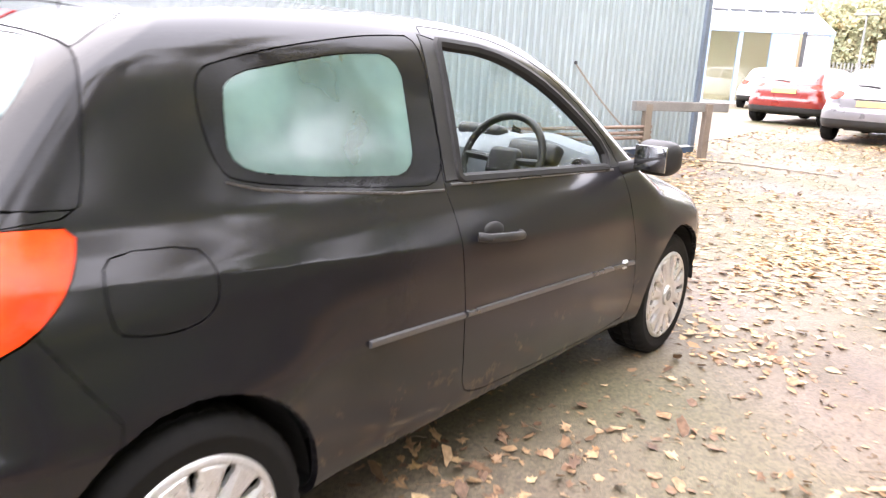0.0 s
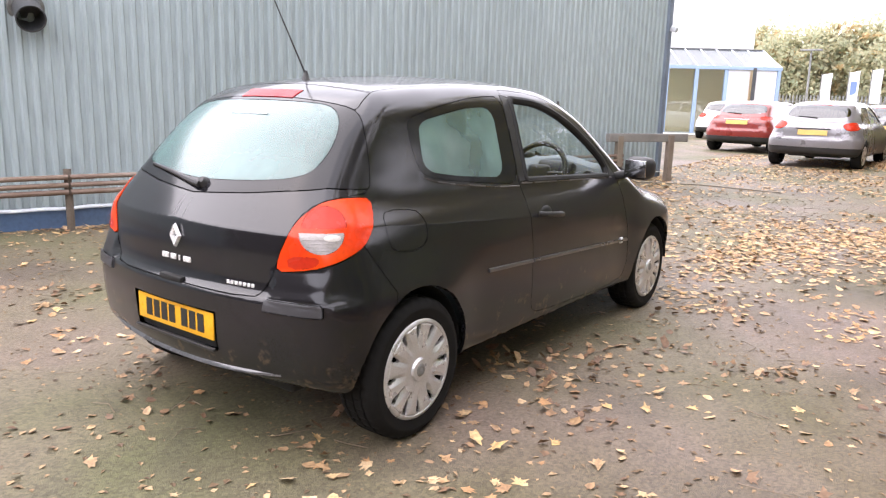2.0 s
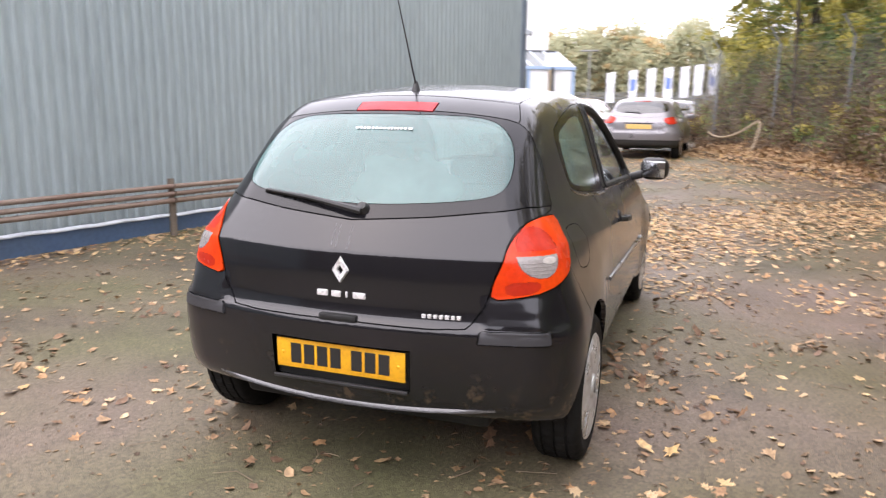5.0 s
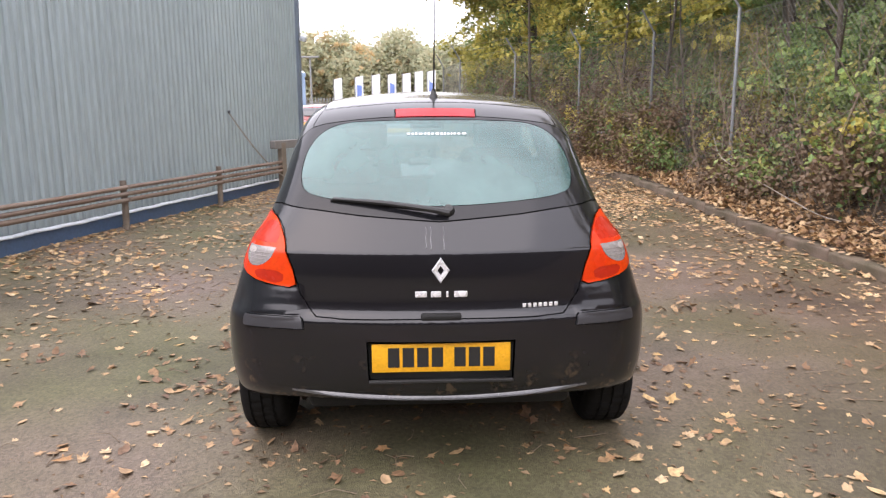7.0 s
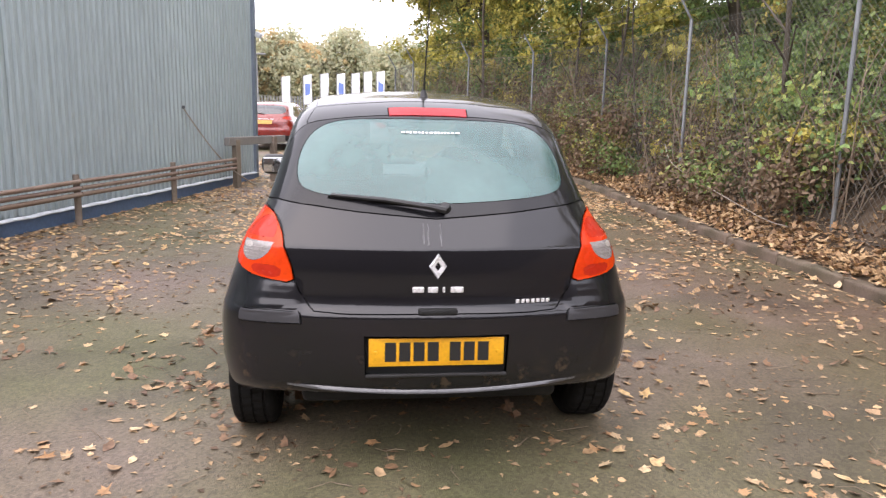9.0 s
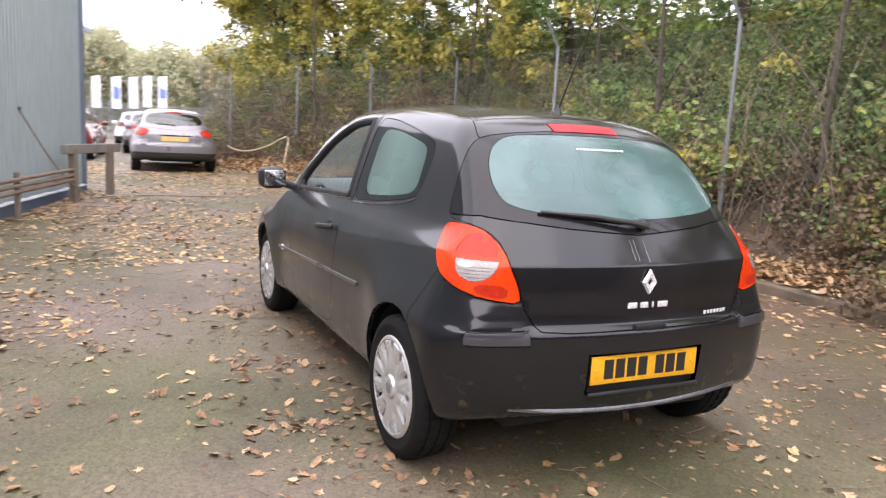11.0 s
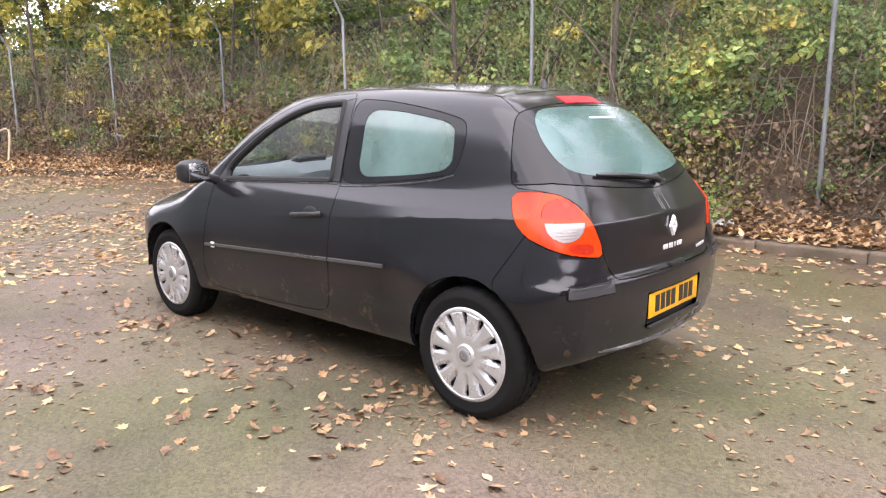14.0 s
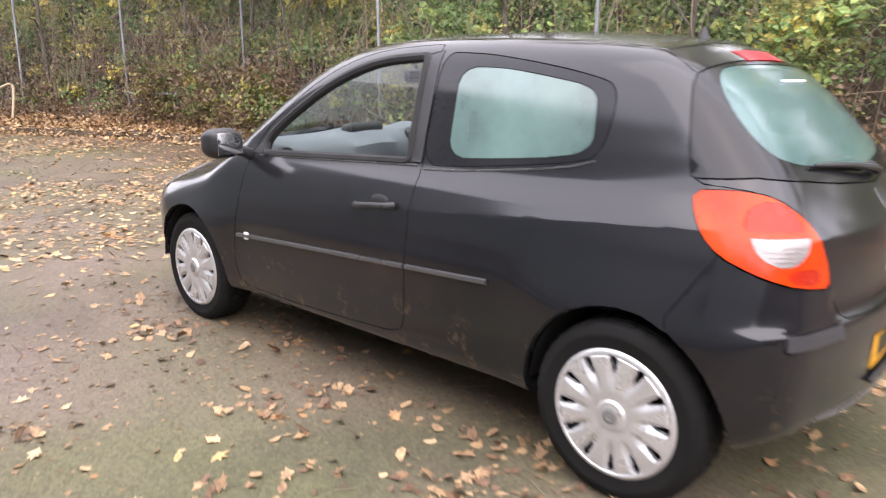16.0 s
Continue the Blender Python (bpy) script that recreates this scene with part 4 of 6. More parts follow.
    for x in (-.58, -.07, .07, .58):
        bm = bmesh.new()
        rings = lathe_into(bm, [(.0, .004), (.030, .004), (.034, .010), (.046, .010), (.050, .0), (.050, -.02)], 24, Matrix.Translation((x, 1.925 + .05 * (x / .66) ** 2, .925)) @ pose(0, 0, 0, 0, 0, -90))
        for k in range(4):
            box_into(bm, (.060, .004, .004), pose(x, 1.918 + .05 * (x / .66) ** 2, .905 + .013 * k), 0)
        part("air_vent", bm, M_PLASTIC, dash, "round black air vent", True)
    bm = bmesh.new()
    box_into(bm, (.25, .10, .06), pose(0, 2.05, 1.030, -12), .028, 4)
    part("display_hood", bm, M_PLASTIC, dash, "black display hood", True)
    bm = bmesh.new()
    box_into(bm, (.22, .36, .30), pose(0, 1.76, .60), .05, 3)
    part("centre_console", bm, M_DASH, car, "", True)
    bm = bmesh.new()
    ring = []
    for k in range(40):
        a = 2 * math.pi * k / 40
        ring.append((.185 * math.cos(a), 0, .185 * math.sin(a)))
    tube_into(bm, ring + ring[:2], .016, 10, None, False)
    for k in (0, 180, 240, 300):
        a = radians(k)
        tube_into(bm, [(.04 * math.cos(a), .02, .04 * math.sin(a)), (.178 * math.cos(a), .0, .178 * math.sin(a))], .016, 8)
    box_into(bm, (.15, .06, .13), pose(0, .02, -.01), .03, 4)
    tube_into(bm, [(0, .03, -.01), (0, .26, -.03)], .035, 10)
    bmesh.ops.transform(bm, matrix=pose(.36, 1.70, .965, -24), verts=bm.verts)
    part("steering_wheel", bm, M_PLASTIC, car, "dark steering wheel", True)
    bm = bmesh.new()
    box_into(bm, (.22, .035, .065), pose(0, 1.60, 1.312, -8), .018, 3)
    tube_into(bm, [(0, 1.61, 1.335), (0, 1.655, 1.40)], .012, 8)
    inner = part("rear_view_mirror", bm, M_PLASTIC, car, "black interior mirror", True)
    bm = bmesh.new()
    box_into(bm, (.195, .006, .050), pose(0, 1.581, 1.311, -8), .002)
    part("mirror_glass", bm, M_CHROME, inner, "pale mirror glass", True)
    for s in (1, -1):
        bm = bmesh.new()
        box_into(bm, (.05, 1.05, .46), pose(s * .685, 1.47, .66, 0, s * -6, 0), .02, 3)
        part("door_trim", bm, M_DASH, car, "grey door trim", True)
    bm = bmesh.new()
    tube_into(bm, [(-.42, -.36, .285), (-.42, -.2, .29), (-.30, .4, .28)], .024, 12)
    part("exhaust", bm, M_PLASTIC, car, "dark exhaust pipe", True)
    bm = bmesh.new()
    box_into(bm, (1.12, 2.30, .10), pose(0, 1.28, .235), .03, 3)
    box_into(bm, (1.05, .50, .09), pose(0, -.18, .275), .03, 3)
    box_into(bm, (1.10, .66, .12), pose(0, 2.62, .255), .03, 3)
    part("underbody", bm, M_SEAL, car, "dark floor pan and tank", True)
    bm = bmesh.new()
    box_into(bm, (1.30, .12, .10), pose(0, 0, .27), .03, 3)
    part("rear_axle", bm, M_SEAL, car, "", True)


M_BADGE = material("bright_badge_metal", (0.86, 0.86, 0.87), 0.26, 0.35, (0.72, 0.72, 0.73), 0.4, 40, 120, 0.0)
M_STREAK = material("dried_streak", (0.22, 0.22, 0.23), 0.8, 0.0, (0.10, 0.10, 0.10), 0.7, 60, 200, 0.0)
# Grey base stands in for the stripe of sky reflected along the lip.
M_LIP = material("scuffed_black_lip", (0.10, 0.10, 0.105), 0.25, 0.0, (0.03, 0.03, 0.032), 0.9, 7, 80, 0.0, coat=1.0)
M_STOP = material("dull_red_lens", (0.40, 0.022, 0.028), 0.5, 0.0, (0.34, 0.024, 0.03), 0.5, 10, 60, 0.05, coat=0.1, spec=.3)
M_STRIP = material("grey_strip_plastic", (0.13, 0.13, 0.135), 0.28, 0.6, (0.15, 0.15, 0.15), 0.2, 4, 200, 0.0, coat=.5)
M_MIRROR = material("mirror_glass", (0.70, 0.71, 0.72), 0.03, 1.0, None, 0.1, 4, 50, 0.0)
M_GLASS_FAR = glass_material("dark_car_glass", (0.08, 0.09, 0.09), 0.0, shine=.10)
hatchback = thing("hatchback", "dusty black three-door hatchback with silver hubcaps on leafy tarmac", "car")
build_car(hatchback, M_PAINT)
add_wheels(hatchback)
dress_car(hatchback)

# ---- ground, kerb and bank ----
def tarmac():
    m = material("worn_tarmac", (0.158, 0.116, 0.090), 0.58, 0.0, (0.096, 0.100, 0.037), .9, 0.55, 95, 0.6, 190)
    nt = m.node_tree
    b = nt.nodes["Principled BSDF"]
    where = nt.nodes.new("ShaderNodeTexCoord")
    stones = nt.nodes.new("ShaderNodeTexVoronoi")
    stones.inputs["Scale"].default_value = 85
    wet = nt.nodes.new("ShaderNodeTexNoise")
    wet.inputs["Scale"].default_value, wet.inputs["Detail"].default_value = 0.8, 8
    for n in (stones, wet):
        nt.links.new(where.outputs["Object"], n.inputs["Vector"])
    old = b.inputs["Base Color"].links[0].from_socket
    lift = nt.nodes.new("ShaderNodeMapRange")
    lift.inputs["From Min"].default_value, lift.inputs["From Max"].default_value = 0, 1
    lift.inputs["To Min"].default_value, lift.inputs["To Max"].default_value = .60, 1.40
    nt.links.new(stones.outputs["Color"], lift.inputs["Value"])
    mul = nt.nodes.new("ShaderNodeVectorMath")
    mul.operation = "SCALE"
    nt.links.new(old, mul.inputs[0])
    nt.links.new(lift.outputs["Result"], mul.inputs["Scale"])
    damp = nt.nodes.new("ShaderNodeMapRange")
    damp.inputs["From Min"].default_value, damp.inputs["From Max"].default_value = .50, .66
    damp.inputs["To Min"].default_value, damp.inputs["To Max"].default_value = 1.0, .66
    nt.links.new(wet.outputs["Fac"], damp.inputs["Value"])
    mul2 = nt.nodes.new("ShaderNodeVectorMath")
    mul2.operation = "SCALE"
    nt.links.new(mul.outputs[0], mul2.inputs[0])
    nt.links.new(damp.outputs["Result"], mul2.inputs["Scale"])
    split, bend = nt.nodes.new("ShaderNodeSeparateXYZ"), nt.nodes.new("ShaderNodeTexNoise")
    bend.inputs["Scale"].default_value, bend.inputs["Detail"].default_value = 1.1, 7
    nt.links.new(where.outputs["Object"], split.inputs[0])
    nt.links.new(where.outputs["Object"], bend.inputs["Vector"])
    shift = nt.nodes.new("ShaderNodeMath")
    shift.operation = "MULTIPLY_ADD"
    shift.inputs[1].default_value = 3.4
    nt.links.new(bend.outputs["Fac"], shift.inputs[0])
    nt.links.new(split.outputs["X"], shift.inputs[2])
    strip = nt.nodes.new("ShaderNodeMapRange")
    strip.inputs["From Min"].default_value, strip.inputs["From Max"].default_value = 2.9, 4.4
    strip.inputs["To Max"].default_value = .85
    nt.links.new(shift.outputs[0], strip.inputs["Value"])
    soak = nt.nodes.new("ShaderNodeMix")
    soak.data_type, soak.blend_type = "RGBA", "MULTIPLY"
    soak.inputs["B"].default_value = (.72, .60, .53, 1)
    nt.links.new(strip.outputs["Result"], soak.inputs["Factor"])
    nt.links.new(mul2.outputs[0], soak.inputs["A"])
    nt.links.new(soak.outputs["Result"], b.inputs["Base Color"])
    return m


M_TARMAC = tarmac()
M_KERB = material("mossy_concrete", (0.150, 0.112, 0.080), 0.9, 0.0, (0.070, 0.060, 0.034), 0.85, 3.0, 60, 0.8, per_object=0.10)
M_SOIL = material("leafy_soil", (0.105, 0.072, 0.044), 0.95, 0.0, (0.05, 0.037, 0.024), 0.7, 1.5, 30, 0.6)
KERB_LINE = [(3.45, -9.0), (3.56, -3.0), (3.62, 0.0), (3.57, 3.0), (3.56, 6.0), (3.60, 8.2), (3.52, 9.4), (3.20, 10.8), (2.50, 12.4), (1.65, 14.0), (.95, 15.6), (.72, 17.2), (.62, 19.4), (3.2, 22.0), (4.5, 27.0)]
FENCE_LINE = [(4.20, -9.4), (4.25, -6.3), (4.27, -3.2), (4.27, -0.1), (4.18, 3.1), (4.13, 6.35), (4.02, 9.4), (3.45, 12.3), (2.35, 14.3), (1.20, 16.4), (.95, 19.5)]


def along(line, y):
    return np.interp(y, [q[1] for q in line], [q[0] for q in line])


def ground_z(x, y):
    x, y = np.asarray(x, float), np.asarray(y, float)
    rise = .02 * np.clip(y - 2, 0, 12) + .05 * smooth_step(1.5, 3.7, x) + .08 * smooth_step(1.5, 4.2, -x) * smooth_step(9, 4, y)
    return rise + .006 * np.sin(x * 1.7 + y * .6) * np.sin(y * 1.3 - .4) * smooth_step(1.2, 2.5, np.hypot(x, y - 1.2))


def bank_z(x, y):
    """The planted bank that climbs behind the kerb."""
    off = np.asarray(x, float) - along(KERB_LINE, y) - .12
    base = ground_z(along(KERB_LINE, y), y) + .10
    bumps = .05 * np.sin(np.asarray(x) * 3.1 + np.asarray(y) * 1.9) + .04 * np.sin(np.asarray(y) * 4.3 + 1)
    return base + .34 * np.clip(off, 0, .55) + .80 * np.clip(off - .55, 0, 4.2) + bumps * np.clip(off * 1.6, 0, 1)


def build_ground():
    def spread(near, far, stepn):
        a = list(np.arange(-near, near + 1e-6, stepn))
        out, v, s = [], near, stepn
        while v < far:
            s *= 1.35
            v += s
            out.append(v)
        return np.array([-q for q in out[::-1]] + a + out)
    xs, ys = spread(8, 400, .25), spread(9, 400, .25) + 6
    gx, gy = np.meshgrid(xs, ys)
    v = np.stack([gx, gy, ground_z(gx, gy)], 2).reshape(-1, 3)
    n = len(xs)
    f = [(j * n + i, j * n + i + 1, (j + 1) * n + i + 1, (j + 1) * n + i) for j in range(len(ys) - 1) for i in range(n - 1)]
    tagged(linked("ground", v, f, M_TARMAC, None, "", True), "worn brown-grey tarmac yard with mossy patches", "ground", kind="structure")
    ys = np.arange(-9, 27.01, .2)
    offs = [.10, .2, .35, .5, .7, .9, 1.2, 1.6, 2.1, 2.7, 3.4, 4.2, 5.2, 6.5, 9.0]
    v, f = [], []
    for y in ys:
        for o in offs:
            x = float(along(KERB_LINE, y)) + o
            v.append((x, y, float(bank_z(x, y))))
    n = len(offs)
    f = [(j * n + i, j * n + i + 1, (j + 1) * n + i + 1, (j + 1) * n + i) for j in range(len(ys) - 1) for i in range(n - 1)]
    tagged(linked("bank", v, f, M_SOIL, None, "", True), "dark soil bank strewn with brown leaves", "bank", kind="structure")


def build_kerb():
    kerb = tagged(new("kerb"), "mossy concrete kerb along the foot of the bank", "kerb", kind="structure")
    y = -8.0
    bm = bmesh.new()
    box_into(bm, (.125, .912, .24), None, .026, 3)
    bmesh.ops.transform(bm, matrix=Matrix.Translation((0, 0, -.12)), verts=bm.verts)
    me = bpy.data.meshes.new("kerb_stone")
    bm.to_mesh(me)
    bm.free()
    me.materials.append(M_KERB)
    while y < 19.2:
        x0, x1 = float(along(KERB_LINE, y)), float(along(KERB_LINE, y + .3))
        step = .915 / math.hypot(1, (x1 - x0) / .3)
        x1 = float(along(KERB_LINE, y + step))
        ob = new("kerb_stone", me)
        ob.parent = kerb
        z = float(ground_z(x0, y + .45)) + .100 + random.uniform(-.005, .005)
        ob.matrix_local = pose((x0 + x1) / 2 + .0625, y + step / 2, z, random.uniform(-.5, .5), random.uniform(-1.2, 1.2), -math.degrees(math.atan2(x1 - x0, step)))
        y += step


build_ground()
build_kerb()

# ---- the warehouse wall and what stands along it ----
M_SHEET = material("grey_green_sheet", (0.345, 0.41, 0.42), 0.40, 0.0, (0.28, 0.34, 0.35), 0.55, 0.6, 25, 0.05, stretch=(1, 1, .12))
M_CORNER = material("blue_grey_flashing", (0.16, 0.20, 0.25), 0.5, 0.0, (0.12, 0.15, 0.19), 0.6, 3, 30, 0.1)
M_BLUE = material("blue_painted_steel", (0.075, 0.135, 0.25), 0.5, 0.0, (0.10, 0.15, 0.22), 0.6, 2.5, 30, 0.1)
M_FLASHING = material("pale_flashing", (0.62, 0.66, 0.70), 0.5, 0.0, (0.35, 0.38, 0.40), 0.6, 6, 30, 0.2)
M_TIMBER = material("weathered_timber", (0.215, 0.175, 0.135), 0.85, 0.0, (0.115, 0.095, 0.075), 0.7, 3, 60, 0.3, per_object=.12)
M_RAIL = material("rusty_brown_rail", (0.175, 0.115, 0.085), 0.75, 0.0, (0.27, 0.22, 0.18), 0.7, 2.2, 45, 0.3, per_object=.1)
M_STEEL = material("galvanised_steel", (0.24, 0.25, 0.245), 0.6, 0.3, (0.15, 0.15, 0.14), 0.6, 5, 60, 0.15)
M_CORD = material("pale_brown_cord", (0.30, 0.26, 0.21), 0.7, 0.0, (0.20, 0.17, 0.14), 0.5, 5, 60, 0.1)
M_BEAM = material("bleached_timber", (0.225, 0.215, 0.20), 0.85, 0.0, (0.14, 0.13, 0.12), 0.6, 3, 60, 0.3)
M_POST = material("dull_galvanised_post", (0.27, 0.29, 0.30), 0.55, 0.3, (0.15, 0.155, 0.15), 0.7, 4, 60, 0.15, per_object=.35)
M_DARKSTEEL = material("dark_steel", (0.055, 0.06, 0.065), 0.55, 0.2, (0.09, 0.085, 0.08), 0.5, 5, 60, 0.1)
WALL_A, WALL_B = Vector((-7.49, -10.0, 0)), Vector((-2.086, 10.20, 0))
WALL_WAY = (WALL_B - WALL_A).normalized()
WALL_OUT = Vector((WALL_WAY.y, -WALL_WAY.x, 0))
WALL_LONG = (WALL_B - WALL_A).length
WALL_TURN = math.degrees(math.atan2(WALL_WAY.y, WALL_WAY.x))


def by_wall(s, off, z):
    q = WALL_A + WALL_WAY * s + WALL_OUT * off
    return Vector((q.x, q.y, z))


def build_wall():
    wall = tagged(new("wall_warehouse"), "grey-green ribbed metal cladding wall above a blue steel plinth", "wall", kind="structure")
    z0, z1, rib = .262, 3.55, .024
    sheet = 1.0
    count = int(WALL_LONG / sheet) + 1
    for k in range(count):
        a, b = max(0.0, WALL_LONG - sheet * (k + 1)), WALL_LONG - sheet * k
        prof, s = [(a, 0)], a + .008
        while s + .088 <= b + 1e-6:
            prof += [(s, 0), (s + .016, rib), (s + .052, rib), (s + .068, 0)]
            s += .111
        prof.append((b, 0))
        v, f = [], []
        lap = .0025 if k % 2 else 0
        for d, h in prof:
            for z in (z0, z1):
                v.append(tuple(by_wall(d, h + lap, z)))
        for i in range(len(prof) - 1):
            f.append((2 * i, 2 * i + 2, 2 * i + 3, 2 * i + 1))
        linked("cladding_sheet", v, f, M_SHEET, wall)
    # the body of the building behind its cladding
    bm = bmesh.new()
    box_into(bm, (WALL_LONG - .02, 12, 3.4), Matrix.Translation(by_wall(WALL_LONG / 2 - .01, -6.03, 1.70)) @ pose(0, 0, 0, 0, 0, WALL_TURN))
    part("wall_core", bm, M_SHEET, wall)
    bm = bmesh.new()
    box_into(bm, (WALL_LONG, .06, .30), Matrix.Translation(by_wall(WALL_LONG / 2, .045, .10)) @ pose(0, 0, 0, 0, 0, WALL_TURN), .006)
    part("plinth_beam", bm, M_BLUE, wall, "blue painted plinth beam")
    bm = bmesh.new()
    steps = 160
    rows = []
    for i in range(steps + 1):
        s = WALL_LONG * i / steps
        wob = .004 * math.sin(i * 1.9) + .003 * math.sin(i * .7)
        rows.append([bm.verts.new(by_wall(s, o, z + wob)) for o, z in ((.030, .278), (.086, .262), (.086, .252))])
    for a, b in zip(rows, rows[1:]):
        for k in range(2):
            bm.faces.new((a[k], a[k + 1], b[k + 1], b[k]))
    part("drip_flashing", bm, M_FLASHING, wall, "pale drip flashing")
    bm = bmesh.new()
    box_into(bm, (.10, .10, 3.42), Matrix.Translation(by_wall(WALL_LONG - .03, .025, 1.72)) @ pose(0, 0, 0, 0, 0, WALL_TURN), .006)
    part("corner_flashing", bm, M_CORNER, wall, "blue-grey corner flashing")
    bm = bmesh.new()
    for z in (.36, 1.24, 2.28, 3.3):
        s = .4
        while s < WALL_LONG - .2:
            if random.random() < (.30 if z != 2.28 else .6):
                lathe_into(bm, [(0, .006), (.008, .005), (.011, 0)], 8, Matrix.Translation(by_wall(s, .0005, z + random.uniform(-.012, .012))) @ pose(0, 0, 0, 0, 0, WALL_TURN - 90))
            s += .222
    tagged(part("fixing_screws", bm, M_DARKSTEEL, wall, "dark fixing screws"), kind="stuff")
    return wall


def build_rail():
    spots = [11.55 - 2.0 * k for k in range(4, 0, -1)] + [11.55, 13.5, 15.5, 17.55, 19.6]
    rail = thing("guard_rail", "three-bar brown guard rail on timber posts by the wall", "guard rail")
    for s in spots:
        bm = bmesh.new()
        q = by_wall(s, .25, 0)
        g = float(ground_z(q.x, q.y))
        tube_into(bm, [(q.x, q.y, g - .1), (q.x + .004, q.y, g + .3), (q.x, q.y, .640), (q.x, q.y, .655)], .036, 12, .033)
        part("post", bm, M_TIMBER, rail, "mossy timber post", True)
    for a, b in zip(spots, spots[1:]):
        for z, d in ((.585, .024), (.512, .024), (.446, .026)):
            bm = bmesh.new()
            sag = random.uniform(-.008, .004)
            tube_into(bm, [by_wall(a + .01, .30, z), by_wall((a + b) / 2, .302, z + sag), by_wall(b - .01, .30, z)], d, 10)
            part("bar", bm, M_RAIL, rail, "", True)


def build_barrier():
    bar = thing("timber_barrier", "grey weathered timber barrier beam on posts at the corner", "barrier")
    a, b = Vector((-2.28, 8.55, 0)), Vector((-1.56, 10.05, 0))
    turn = math.degrees(math.atan2((b - a).y, (b - a).x))
    for q in (Vector((-2.17, 8.75, 0)), Vector((-1.69, 9.68, 0))):
        g = float(ground_z(q.x, q.y))
        bm = bmesh.new()
        box_into(bm, (.11, .09, .86), Matrix.Translation((q.x, q.y, g + .33)) @ pose(0, 0, 0, 0, 0, turn), .008)
        part("post", bm, M_TIMBER, bar, "grey timber post")
    bm = bmesh.new()
    box_into(bm, ((b - a).length, .10, .13), Matrix.Translation((a + b) / 2 + Vector((0, 0, .865))) @ pose(0, 0, 0, 0, 0, turn), .01)
    part("beam", bm, M_BEAM, bar, "pale weathered timber beam")


def build_duct():
    duct = thing("flue_pipe", "short steel flue pipe with a black mouth on the wall", "pipe")
    bm = bmesh.new()
    m = Matrix.Translation(by_wall(11.36, .0, 2.10)) @ pose(0, 0, 0, 0, 0, WALL_TURN - 90) @ pose(0, 0, 0, 0, 28, 0)
    lathe_into(bm, [(.118, -.02), (.118, .25), (.124, .252), (.124, .27), (.112, .27), (.110, .05), (0, .05)], 32, m)
    part("pipe", bm, M_DARKSTEEL, duct, "", True)
    bm = bmesh.new()
    lathe_into(bm, [(.150, -.01), (.150, .045), (.120, .055)], 32, m)
    part("collar", bm, M_STEEL, duct, "galvanised collar", True)


def build_cable():
    cable = thing("cable", "thin slack grey cable from the wall to the ground", "cable")
    bm = bmesh.new()
    a, b = by_wall(18.3, .04, 1.37), Vector((-1.95, 9.05, .16))
    pts = [a.lerp(b, k / 14) - Vector((0, 0, .16 * math.sin(math.pi * k / 14))) for k in range(15)]
    tube_into(bm, pts + [b + Vector((.25, .3, -.005)), b + Vector((.9, .45, .005)), b + Vector((2.1, .3, .01))], .011, 6)
    part("cable_run", bm, M_CORD, cable, "", True)
    bm = bmesh.new()
    box_into(bm, (.03, .035, .045), Matrix.Translation(by_wall(18.3, .045, 1.38)) @ pose(0, 0, 0, 0, 0, WALL_TURN), .008)
    part("wall_box", bm, M_DARKSTEEL, cable)


def build_floodlight():
    lampy = thing("wall_light", "small white lamp on the corner of the wall", "lamp")
    bm = bmesh.new()
    box_into(bm, (.07, .12, .09), Matrix.Translation(by_wall(WALL_LONG - .02, .14, 2.63)) @ pose(0, 0, 0, 20, 0, WALL_TURN), .015)
    part("lamp_body", bm, M_FLASHING, lampy, "", True)
    bm = bmesh.new()
    tube_into(bm, [by_wall(WALL_LONG - .02, .0, 2.68), by_wall(WALL_LONG - .02, .12, 2.66)], .014, 8)
    part("bracket", bm, M_DARKSTEEL, lampy, "", True)


build_wall()
build_rail()
build_barrier()
build_duct()
build_cable()
build_floodlight()

# ---- chain-link fence on the bank ----
def fence_at(y, z=0.0):
    x = float(along(FENCE_LINE, y))
    return Vector((x, y, float(bank_z(x, y)) + z))


